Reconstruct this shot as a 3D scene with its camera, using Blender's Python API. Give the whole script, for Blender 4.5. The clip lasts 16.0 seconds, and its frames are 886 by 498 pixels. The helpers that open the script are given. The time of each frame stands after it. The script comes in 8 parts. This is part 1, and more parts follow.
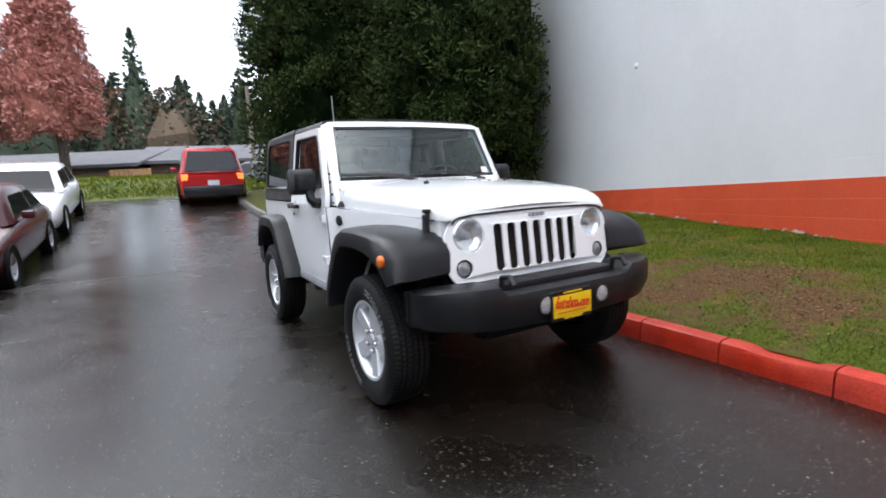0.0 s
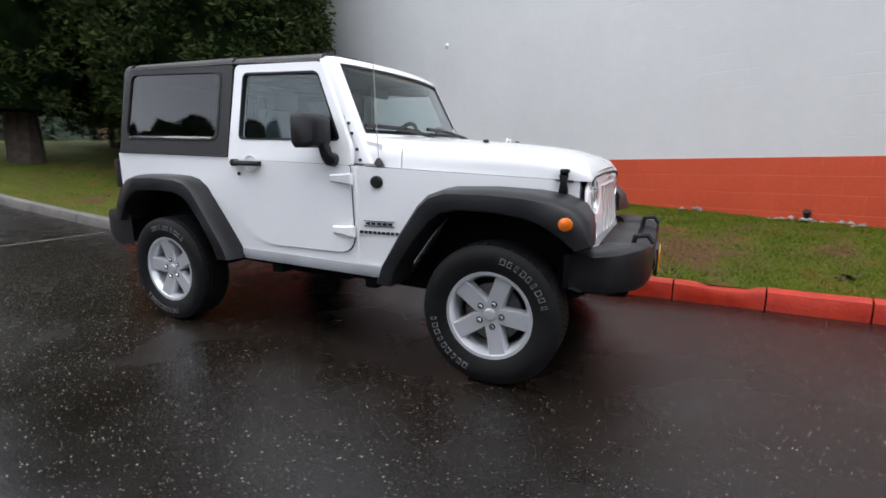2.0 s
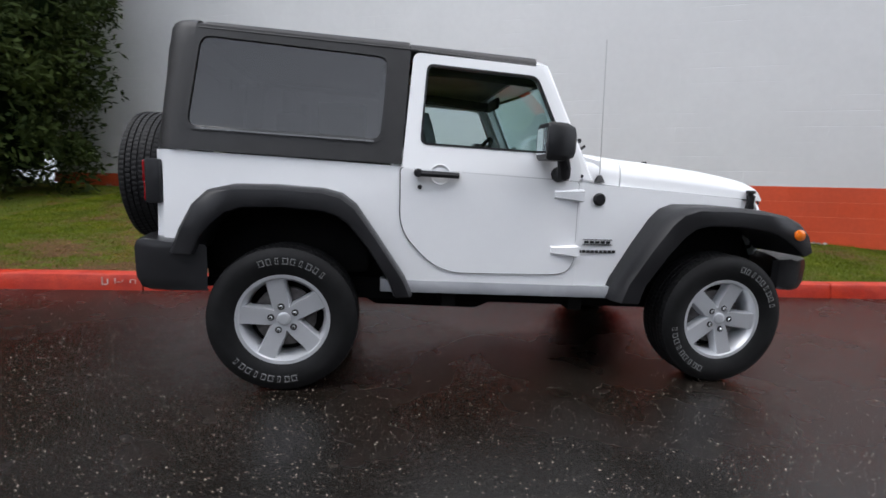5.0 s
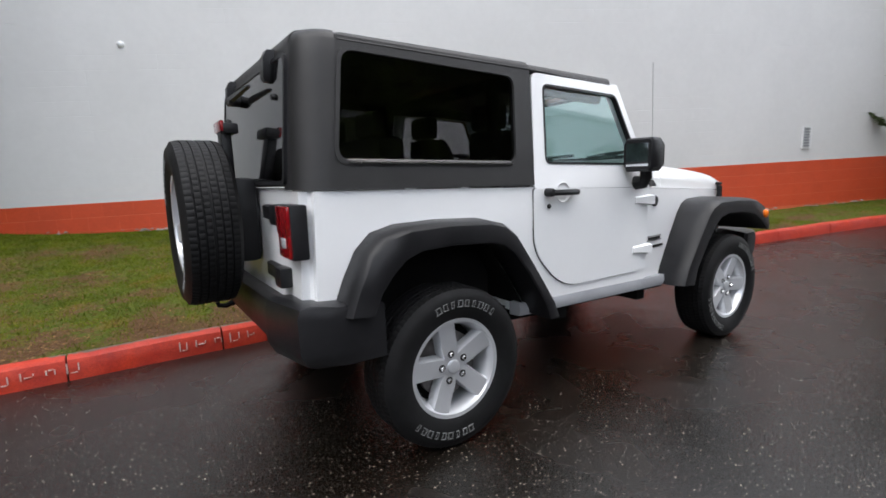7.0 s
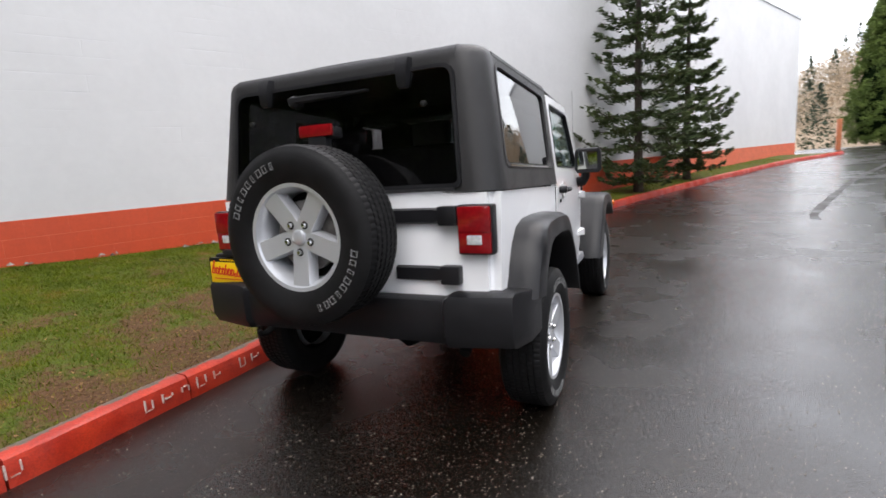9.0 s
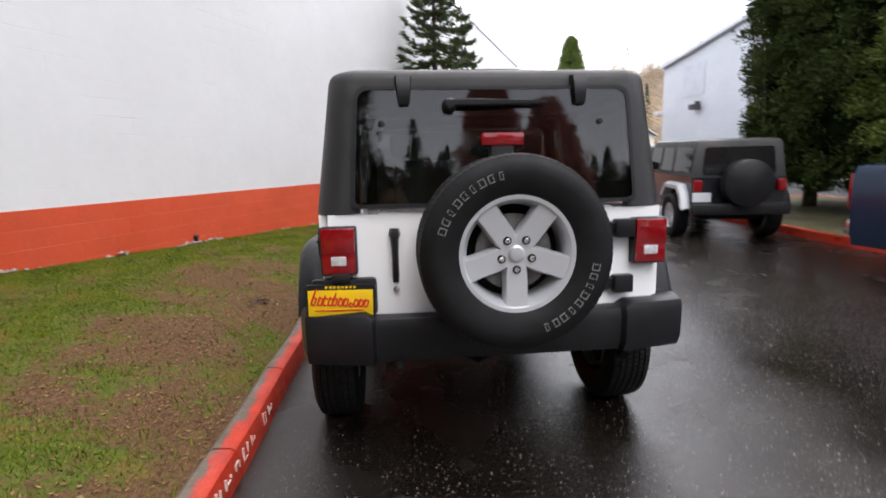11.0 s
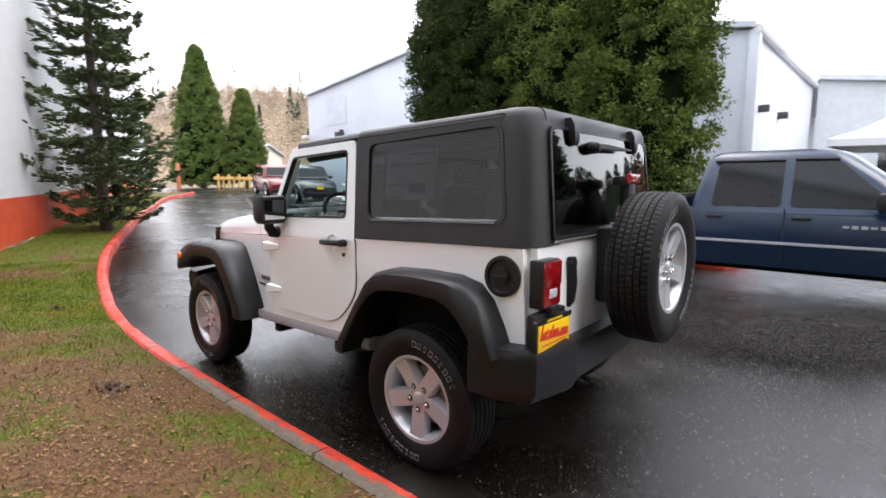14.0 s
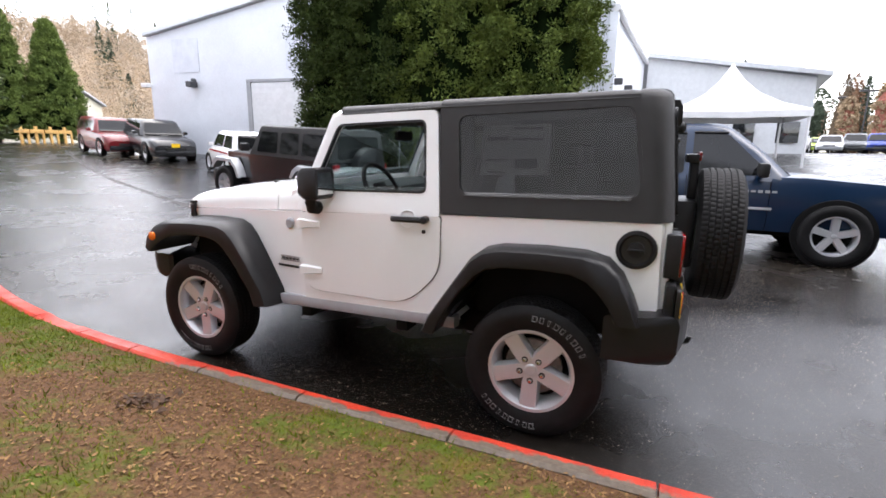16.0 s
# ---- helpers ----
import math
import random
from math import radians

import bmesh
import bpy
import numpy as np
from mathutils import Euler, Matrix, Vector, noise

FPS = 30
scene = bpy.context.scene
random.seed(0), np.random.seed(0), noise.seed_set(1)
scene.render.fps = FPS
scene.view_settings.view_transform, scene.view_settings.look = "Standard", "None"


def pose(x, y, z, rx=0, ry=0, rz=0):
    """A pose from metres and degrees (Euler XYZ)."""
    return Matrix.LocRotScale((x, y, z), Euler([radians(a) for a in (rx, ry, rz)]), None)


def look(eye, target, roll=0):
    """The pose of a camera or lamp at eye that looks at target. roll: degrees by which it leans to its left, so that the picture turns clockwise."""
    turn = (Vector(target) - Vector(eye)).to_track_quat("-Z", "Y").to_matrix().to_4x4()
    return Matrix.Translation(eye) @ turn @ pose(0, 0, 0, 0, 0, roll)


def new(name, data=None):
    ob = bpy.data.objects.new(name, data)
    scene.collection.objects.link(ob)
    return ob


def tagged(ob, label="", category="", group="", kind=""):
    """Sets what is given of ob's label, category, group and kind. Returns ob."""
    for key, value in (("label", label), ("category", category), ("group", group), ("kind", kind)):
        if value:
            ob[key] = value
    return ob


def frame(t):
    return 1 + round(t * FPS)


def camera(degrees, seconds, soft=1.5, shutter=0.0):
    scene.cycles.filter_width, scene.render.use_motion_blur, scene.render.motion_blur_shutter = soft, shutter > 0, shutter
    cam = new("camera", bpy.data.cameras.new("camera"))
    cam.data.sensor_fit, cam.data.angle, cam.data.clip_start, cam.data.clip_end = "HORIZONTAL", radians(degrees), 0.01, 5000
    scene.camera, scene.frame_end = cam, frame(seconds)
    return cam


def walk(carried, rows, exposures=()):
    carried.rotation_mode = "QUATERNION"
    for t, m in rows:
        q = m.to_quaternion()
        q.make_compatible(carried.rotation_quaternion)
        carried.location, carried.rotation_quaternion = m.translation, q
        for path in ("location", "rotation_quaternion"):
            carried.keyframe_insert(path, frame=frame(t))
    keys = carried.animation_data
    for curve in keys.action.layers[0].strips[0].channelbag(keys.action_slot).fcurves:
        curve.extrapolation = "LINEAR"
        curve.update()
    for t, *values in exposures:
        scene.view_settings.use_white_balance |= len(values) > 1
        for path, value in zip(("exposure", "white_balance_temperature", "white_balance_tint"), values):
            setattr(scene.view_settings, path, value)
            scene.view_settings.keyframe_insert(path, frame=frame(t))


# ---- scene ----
cam = camera(84.6, 16.0, 1.6, 0.35)
PATH = [
    (0, (3.776, -1.875, 1.22), (2.069, -0.864, 0.968), -3.1),
    (0.5, (3.361, -2.274, 1.215), (1.78, -1.091, 0.895), -1.3),
    (1, (2.935, -2.629, 1.218), (1.648, -1.137, 0.876), -1.6),
    (1.5, (2.462, -2.875, 1.184), (1.332, -1.276, 0.776), -1.1),
    (2, (2.015, -3.128, 1.195), (1.178, -1.354, 0.803), -0.1),
    (2.5, (1.552, -3.318, 1.2), (0.866, -1.484, 0.795), -0.8),
    (3, (1.059, -3.41, 1.171), (0.502, -1.526, 0.796), 1.4),
    (3.5, (0.604, -3.471, 1.141), (0.31, -1.521, 0.807), -0.3),
    (4, (0.12, -3.434, 1.102), (-0.053, -1.466, 0.789), -0.4),
    (4.2, (-0.068, -3.416, 1.093), (-0.167, -1.439, 0.81), 1.1),
    (6.3, (-1.854, -2.912, 1.195), (-1.03, -1.126, 0.833), -1.3),
    (6.5, (-2.018, -2.797, 1.205), (-1.141, -1.032, 0.866), -1.3),
    (7, (-2.406, -2.609, 1.245), (-1.313, -0.962, 0.938), -1.9),
    (7.5, (-2.785, -2.36, 1.243), (-1.503, -0.866, 0.893), -2.1),
    (8, (-3.129, -2.063, 1.262), (-1.684, -0.708, 0.983), -1.3),
    (8.2, (-3.29, -1.967, 1.264), (-1.747, -0.721, 1.005), -1.7),
    (10.3, (-4.022, -0.21, 1.319), (-2.058, 0.077, 1.073), -1.8),
    (10.5, (-4.011, -0.025, 1.319), (-2.029, 0.176, 1.145), -1.3),
    (11, (-3.999, 0.46, 1.365), (-2.031, 0.275, 1.058), -1.3),
    (11.5, (-3.849, 0.936, 1.332), (-1.925, 0.487, 1.026), -3.6),
    (12, (-3.714, 1.271, 1.336), (-1.857, 0.539, 1.223), -1.7),
    (12.5, (-3.589, 1.69, 1.408), (-1.91, 0.62, 1.219), -4.9),
    (13, (-3.345, 2.031, 1.381), (-1.749, 0.85, 1.14), -3.5),
    (13.5, (-3.101, 2.306, 1.384), (-1.607, 0.993, 1.164), 1.0),
    (14, (-2.894, 2.625, 1.465), (-1.595, 1.126, 1.21), -0.1),
    (14.5, (-2.635, 2.832, 1.478), (-1.407, 1.282, 1.177), -1.8),
    (15, (-2.361, 2.97, 1.52), (-1.286, 1.324, 1.152), 1.5),
    (15.5, (-2.06, 3.175, 1.54), (-1.194, 1.408, 1.182), -0.3),
    (16, (-1.739, 3.297, 1.538), (-0.958, 1.503, 1.126), 0.8),
]
walk(cam, [(t, look(eye, target, roll)) for t, eye, target, roll in PATH],
     [(0, 1.75, 6250, 10), (2, 1.56, 6380, 11), (4, 1.52, 6360, 11), (6.3, 1.46, 6500, 11), (7, 1.66, 6550, 10), (8, 1.74, 6650, 11), (10.5, 1.98, 6700, 13), (12, 1.9, 6700, 13),
      (14, 2.3, 6600, 13), (16, 2.38, 6600, 14)])

from mathutils.geometry import tessellate_polygon

# ---------------------------------------------------------------- light
world = bpy.data.worlds.new("overcast_sky")
scene.world = world
world.use_nodes = True
wn, wl = world.node_tree.nodes, world.node_tree.links
sky = wn.new("ShaderNodeTexSky")
sky.sky_type = "NISHITA"
sky.sun_disc = False
sky.sun_elevation, sky.sun_rotation = radians(66), radians(120)
sky.air_density, sky.dust_density, sky.ozone_density = 1.0, 1.5, 1.0
grey = wn.new("ShaderNodeHueSaturation")
grey.inputs["Saturation"].default_value = 0.3
wl.new(sky.outputs[0], grey.inputs["Color"])
wl.new(grey.outputs[0], wn["Background"].inputs["Color"])
wn["Background"].inputs["Strength"].default_value = 0.15
sun_data = bpy.data.lights.new("sun", "SUN")
sun_data.energy, sun_data.angle, sun_data.color = 0.6, radians(40), (1, 0.98, 0.96)
sun = new("sun", sun_data)
sun.matrix_world = look((-20, -6, 30), (0, 0, 0))

# ---------------------------------------------------------------- materials
def mat(name, color, rough=0.5, metal=0.0, vary=0.0, scale=4.0, color2=None, bump=0.0, bump_scale=60.0,
        fine=0.0, rough_vary=0.0, rough_scale=3.0, coat=0.0, spec=0.5, per_piece=0.0):
    m = bpy.data.materials.new(name)
    m.use_nodes = True
    n, l = m.node_tree.nodes, m.node_tree.links
    b = n["Principled BSDF"]
    b.inputs["Base Color"].default_value = (*color, 1)
    b.inputs["Roughness"].default_value = rough
    b.inputs["Metallic"].default_value = metal
    b.inputs["Coat Weight"].default_value = coat
    b.inputs["Coat Roughness"].default_value = 0.06
    b.inputs["Specular IOR Level"].default_value = spec
    geo = n.new("ShaderNodeNewGeometry")
    out = None
    if vary or color2:
        tex = n.new("ShaderNodeTexNoise")
        tex.inputs["Scale"].default_value = scale
        tex.inputs["Detail"].default_value = 6
        tex.inputs["Roughness"].default_value = 0.65
        l.new(geo.outputs["Position"], tex.inputs["Vector"])
        mix = n.new("ShaderNodeMix")
        mix.data_type = "RGBA"
        ramp = n.new("ShaderNodeMapRange")
        ramp.inputs[1].default_value, ramp.inputs[2].default_value = 0.38, 0.62
        l.new(tex.outputs["Fac"], ramp.inputs[0])
        l.new(ramp.outputs[0], mix.inputs["Factor"])
        lo = tuple(c * (1 - vary) for c in color)
        hi = color2 if color2 else tuple(min(1, c * (1 + vary)) for c in color)
        mix.inputs["A"].default_value, mix.inputs["B"].default_value = (*lo, 1), (*hi, 1)
        out = mix.outputs["Result"]
    if fine:
        tex2 = n.new("ShaderNodeTexNoise")
        tex2.inputs["Scale"].default_value = scale * 22
        tex2.inputs["Detail"].default_value = 4
        l.new(geo.outputs["Position"], tex2.inputs["Vector"])
        mr = n.new("ShaderNodeMapRange")
        mr.inputs[1].default_value, mr.inputs[2].default_value = 0.3, 0.7
        mr.inputs[3].default_value, mr.inputs[4].default_value = 1 - fine, 1 + fine
        l.new(tex2.outputs["Fac"], mr.inputs[0])
        mul = n.new("ShaderNodeMix")
        mul.data_type, mul.blend_type = "RGBA", "MULTIPLY"
        mul.inputs["Factor"].default_value = 1
        if out:
            l.new(out, mul.inputs["A"])
        else:
            mul.inputs["A"].default_value = (*color, 1)
        l.new(mr.outputs[0], mul.inputs["B"])
        out = mul.outputs["Result"]
    if per_piece:
        info = n.new("ShaderNodeObjectInfo")
        mr = n.new("ShaderNodeMapRange")
        mr.inputs[3].default_value, mr.inputs[4].default_value = 1 - per_piece, 1 + per_piece
        l.new(info.outputs["Random"], mr.inputs[0])
        mul = n.new("ShaderNodeMix")
        mul.data_type, mul.blend_type = "RGBA", "MULTIPLY"
        mul.inputs["Factor"].default_value = 1
        if out:
            l.new(out, mul.inputs["A"])
        else:
            mul.inputs["A"].default_value = (*color, 1)
        l.new(mr.outputs[0], mul.inputs["B"])
        out = mul.outputs["Result"]
    if out:
        l.new(out, b.inputs["Base Color"])
    if rough_vary:
        tex3 = n.new("ShaderNodeTexNoise")
        tex3.inputs["Scale"].default_value = rough_scale
        tex3.inputs["Detail"].default_value = 5
        l.new(geo.outputs["Position"], tex3.inputs["Vector"])
        mr = n.new("ShaderNodeMapRange")
        mr.inputs[1].default_value, mr.inputs[2].default_value = 0.35, 0.65
        mr.inputs[3].default_value, mr.inputs[4].default_value = max(0.02, rough - rough_vary), min(1, rough + rough_vary)
        l.new(tex3.outputs["Fac"], mr.inputs[0])
        l.new(mr.outputs[0], b.inputs["Roughness"])
    if bump:
        tex4 = n.new("ShaderNodeTexNoise")
        tex4.inputs["Scale"].default_value = bump_scale
        tex4.inputs["Detail"].default_value = 4
        l.new(geo.outputs["Position"], tex4.inputs["Vector"])
        bp = n.new("ShaderNodeBump")
        bp.inputs["Strength"].default_value = bump
        bp.inputs["Distance"].default_value = 0.01
        l.new(tex4.outputs["Fac"], bp.inputs["Height"])
        l.new(bp.outputs[0], b.inputs["Normal"])
    return m


def glass_mat(name, tint, gloss=1.0, ior=1.5):
    """A thin pane: tinted see-through with a Fresnel gloss."""
    m = bpy.data.materials.new(name)
    m.use_nodes = True
    n, l = m.node_tree.nodes, m.node_tree.links
    n.remove(n["Principled BSDF"])
    tr, gl, mx, lw = (n.new(k) for k in ("ShaderNodeBsdfTransparent", "ShaderNodeBsdfGlossy", "ShaderNodeMixShader", "ShaderNodeLayerWeight"))
    tr.inputs["Color"].default_value = (*tint, 1)
    gl.inputs["Roughness"].default_value = 0.015
    gl.inputs["Color"].default_value = (gloss, gloss, gloss, 1)
    pw, ma = n.new("ShaderNodeMath"), n.new("ShaderNodeMath")
    pw.operation, ma.operation = "POWER", "MULTIPLY_ADD"
    pw.inputs[1].default_value = 4.4
    f0 = ((ior - 1) / (ior + 1)) ** 2
    ma.inputs[1].default_value, ma.inputs[2].default_value = 1 - f0, f0
    l.new(lw.outputs["Facing"], pw.inputs[0])
    l.new(pw.outputs[0], ma.inputs[0])
    l.new(ma.outputs[0], mx.inputs[0])
    l.new(tr.outputs[0], mx.inputs[1])
    l.new(gl.outputs[0], mx.inputs[2])
    l.new(mx.outputs[0], n["Material Output"].inputs["Surface"])
    return m


def asphalt_mat():
    m = bpy.data.materials.new("wet_asphalt")
    m.use_nodes = True
    n, l = m.node_tree.nodes, m.node_tree.links
    b = n["Principled BSDF"]
    geo = n.new("ShaderNodeNewGeometry")

    def noise_tex(scale, detail=5, rough=0.6):
        t = n.new("ShaderNodeTexNoise")
        t.inputs["Scale"].default_value, t.inputs["Detail"].default_value, t.inputs["Roughness"].default_value = scale, detail, rough
        l.new(geo.outputs["Position"], t.inputs["Vector"])
        return t.outputs["Fac"]

    def rng(src, a, c, lo, hi):
        r = n.new("ShaderNodeMapRange")
        for i, v in enumerate((a, c, lo, hi)):
            r.inputs[i + 1].default_value = v
        l.new(src, r.inputs[0])
        return r.outputs[0]

    big = noise_tex(0.35, 4)
    mid = noise_tex(1.6, 3)
    grain = noise_tex(80, 4, 0.7)
    # pale colour specks stand for sky glints off wet stones, besides grit
    vor = n.new("ShaderNodeTexVoronoi")
    vor.inputs["Scale"].default_value = 58
    l.new(geo.outputs["Position"], vor.inputs["Vector"])
    glint_speck = rng(vor.outputs["Distance"], 0.13, 0.2, 1, 0)
    sep = n.new("ShaderNodeSeparateColor")
    l.new(vor.outputs["Color"], sep.inputs[0])
    pick = rng(sep.outputs[0], 0.55, 0.95, 0, 1)
    mul = n.new("ShaderNodeMath")
    mul.operation = "MULTIPLY"
    l.new(glint_speck, mul.inputs[0])
    l.new(pick, mul.inputs[1])
    c1 = n.new("ShaderNodeMix")
    c1.data_type = "RGBA"
    c1.inputs["A"].default_value, c1.inputs["B"].default_value = (0.0016, 0.0012, 0.0010, 1), (0.016, 0.0123, 0.0092, 1)
    l.new(rng(grain, 0.35, 0.68, 0, 1), c1.inputs["Factor"])
    c2 = n.new("ShaderNodeMix")
    c2.data_type = "RGBA"
    c2.inputs["B"].default_value = (0.24, 0.20, 0.165, 1)
    l.new(c1.outputs["Result"], c2.inputs["A"])
    l.new(mul.outputs[0], c2.inputs["Factor"])
    l.new(c2.outputs["Result"], b.inputs["Base Color"])
    add = n.new("ShaderNodeMath")
    add.operation = "ADD"
    l.new(rng(big, 0.35, 0.65, 0.13, 0.23), add.inputs[0])
    l.new(rng(mid, 0.3, 0.7, 0.02, 0.12), add.inputs[1])
    # standing water in the worn wheel track
    xyz = n.new("ShaderNodeSeparateXYZ")
    l.new(geo.outputs["Position"], xyz.inputs[0])
    off, wav, wid = n.new("ShaderNodeMath"), n.new("ShaderNodeMath"), n.new("ShaderNodeMath")
    off.operation, wav.operation, wid.operation = "ADD", "MULTIPLY_ADD", "ABSOLUTE"
    off.inputs[1].default_value = 2.2
    wav.inputs[1].default_value = 1.0
    l.new(xyz.outputs["Y"], off.inputs[0])
    l.new(rng(noise_tex(0.9, 5, 0.65), 0.25, 0.75, -0.35, 0.35), wav.inputs[0])
    l.new(off.outputs[0], wav.inputs[2])
    l.new(wav.outputs[0], wid.inputs[0])
    dry = n.new("ShaderNodeMath")
    dry.operation = "MAXIMUM"
    l.new(rng(wid.outputs[0], 0.05, 0.75, 0.0, 1.0), dry.inputs[0])
    l.new(rng(xyz.outputs["X"], 2.0, 3.0, 0.0, 1.0), dry.inputs[1])
    film = n.new("ShaderNodeMix")
    film.inputs["A"].default_value = 0.15
    l.new(dry.outputs[0], film.inputs["Factor"])
    l.new(add.outputs[0], film.inputs["B"])
    l.new(film.outputs["Result"], b.inputs["Roughness"])
    b.inputs["Specular IOR Level"].default_value = 0.6
    bp = n.new("ShaderNodeBump")
    bp.inputs["Distance"].default_value = 0.004
    relief = n.new("ShaderNodeMath")
    relief.operation = "MULTIPLY"
    l.new(rng(mid, 0.3, 0.7, 0.45, 0.95), relief.inputs[0])
    l.new(rng(dry.outputs[0], 0.0, 1.0, 0.6, 1.0), relief.inputs[1])
    l.new(relief.outputs[0], bp.inputs["Strength"])
    l.new(grain, bp.inputs["Height"])
    l.new(bp.outputs[0], b.inputs["Normal"])
    return m


def wall_mat(name, color, dirt):
    """Painted block wall: courses as shallow joints, paint mottled and streaked."""
    m = mat(name, color, 0.55, vary=0.035, scale=0.5, fine=0.015, rough_vary=0.1)
    n, l = m.node_tree.nodes, m.node_tree.links
    b = n["Principled BSDF"]
    tc = n.new("ShaderNodeTexCoord")
    br = n.new("ShaderNodeTexBrick")
    br.inputs["Scale"].default_value = 1.0
    br.inputs["Brick Width"].default_value, br.inputs["Row Height"].default_value = 1.9, 0.204
    br.inputs["Mortar Size"].default_value = 0.006
    br.inputs["Mortar Smooth"].default_value = 0.8
    br.inputs["Color1"].default_value = br.inputs["Color2"].default_value = (1, 1, 1, 1)
    br.inputs["Mortar"].default_value = (0, 0, 0, 1)
    l.new(tc.outputs["UV"], br.inputs["Vector"])
    nz = n.new("ShaderNodeTexNoise")
    nz.inputs["Scale"].default_value, nz.inputs["Detail"].default_value = 1.1, 3
    l.new(tc.outputs["UV"], nz.inputs["Vector"])
    st = n.new("ShaderNodeMapRange")
    st.inputs[1].default_value, st.inputs[2].default_value, st.inputs[3].default_value, st.inputs[4].default_value = 0.50, 0.66, 0.0, 1.0
    l.new(nz.outputs["Fac"], st.inputs[0])
    bp = n.new("ShaderNodeBump")
    bp.inputs["Distance"].default_value = 0.0035
    l.new(st.outputs[0], bp.inputs["Strength"])
    l.new(br.outputs["Color"], bp.inputs["Height"])
    b2 = n.new("ShaderNodeBump")
    b2.inputs["Distance"].default_value, b2.inputs["Strength"].default_value = 0.002, 0.05
    nf = n.new("ShaderNodeTexNoise")
    nf.inputs["Scale"].default_value = 45
    l.new(tc.outputs["UV"], nf.inputs["Vector"])
    l.new(nf.outputs["Fac"], b2.inputs["Height"])
    l.new(bp.outputs[0], b2.inputs["Normal"])
    l.new(b2.outputs[0], b.inputs["Normal"])
    return m


def foliage_mat(name, dark, light, brown=None, patch=1.6, gloss=0.2):
    m = bpy.data.materials.new(name)
    m.use_nodes = True
    n, l = m.node_tree.nodes, m.node_tree.links
    b = n["Principled BSDF"]
    geo = n.new("ShaderNodeNewGeometry")
    ramp = n.new("ShaderNodeValToRGB")
    ramp.color_ramp.elements[0].color = (*dark, 1)
    ramp.color_ramp.elements[1].color = (*light, 1)
    if brown:
        e = ramp.color_ramp.elements.new(0.72)
        e.color = (*light, 1)
        ramp.color_ramp.elements[-1].color = (*brown, 1)
    tex = n.new("ShaderNodeTexNoise")
    tex.inputs["Scale"].default_value, tex.inputs["Detail"].default_value = patch, 3
    l.new(geo.outputs["Position"], tex.inputs["Vector"])
    tone = n.new("ShaderNodeMapRange")
    tone.inputs[1].default_value, tone.inputs[2].default_value = 0.3, 0.7
    l.new(tex.outputs["Fac"], tone.inputs[0])
    both = n.new("ShaderNodeMix")
    both.inputs["Factor"].default_value = 0.4
    l.new(tone.outputs[0], both.inputs["A"])
    l.new(geo.outputs["Random Per Island"], both.inputs["B"])
    l.new(both.outputs["Result"], ramp.inputs[0])
    l.new(ramp.outputs[0], b.inputs["Base Color"])
    b.inputs["Roughness"].default_value = 0.65
    b.inputs["Specular IOR Level"].default_value = gloss
    return m


ASPHALT = asphalt_mat()
PAINT = mat("white_paint", (0.90, 0.91, 0.92), 0.22, vary=0.012, scale=2, coat=0.7)
PLASTIC = mat("black_grained_plastic", (0.013, 0.013, 0.0145), 0.38, spec=0.30, vary=0.15, scale=6, bump=0.12, bump_scale=420, rough_vary=0.08)
HARDTOP = mat("black_textured_hardtop", (0.021, 0.0205, 0.021), 0.46, spec=0.42, vary=0.12, scale=5, bump=0.2, bump_scale=350, rough_vary=0.08)
UNDER = mat("dark_underbody", (0.005, 0.005, 0.005), 0.85, spec=0.2, vary=0.3)
RUBBER = mat("tyre_rubber", (0.006, 0.006, 0.0065), 0.6, spec=0.26, vary=0.25, scale=14, rough_vary=0.1, bump=0.1, bump_scale=150)
LETTER = mat("outlined_letter_white", (0.22, 0.225, 0.225), 0.6, vary=0.1)
ALLOY = mat("silver_alloy", (0.57, 0.585, 0.61), 0.32, 0.45, vary=0.015, scale=8, coat=0.3)
ALLOY_DARK = mat("brake_steel", (0.16, 0.15, 0.145), 0.5, 0.7, vary=0.3, scale=14)
CHROME = mat("chrome", (0.8, 0.8, 0.8), 0.12, 1.0)
RED_LENS = mat("red_lens", (0.23, 0.005, 0.008), 0.12, coat=0.6, vary=0.15, scale=30)
CLEAR_LENS = mat("clear_lens", (0.72, 0.74, 0.76), 0.08, 0.3, coat=1.0, vary=0.2, scale=50)
GREY_LENS = mat("grey_lamp_lens", (0.30, 0.31, 0.32), 0.12, 0.3, coat=0.8, vary=0.3, scale=60)
FOG_LENS = mat("fog_lens_glass", (0.48, 0.49, 0.50), 0.1, 0.3, coat=0.8, vary=0.3, scale=60)
AMBER = mat("amber_lens", (0.75, 0.16, 0.01), 0.15, coat=0.6, vary=0.1, scale=40)
YELLOW = mat("yellow_dealer_plate", (0.85, 0.55, 0.01), 0.35, vary=0.05)
REDINK = mat("red_print", (0.62, 0.03, 0.02), 0.4)
INKY = mat("black_print", (0.008, 0.008, 0.008), 0.45, vary=0.1)
REFLECT = mat("lamp_reflector", (0.86, 0.87, 0.88), 0.16, 0.75, vary=0.15, scale=45)
DARKPRINT = mat("dark_grey_decal", (0.05, 0.05, 0.055), 0.4)
GREY_SILL = mat("grey_sill_paint", (0.33, 0.34, 0.36), 0.4, vary=0.08)
INTERIOR = mat("dark_cabin_cloth", (0.018, 0.018, 0.019), 0.85, vary=0.2, scale=12)
SEATCLOTH = mat("grey_seat_cloth", (0.10, 0.10, 0.105), 0.9, vary=0.2, scale=20)
PAPER = mat("white_paper", (0.75, 0.75, 0.74), 0.7)
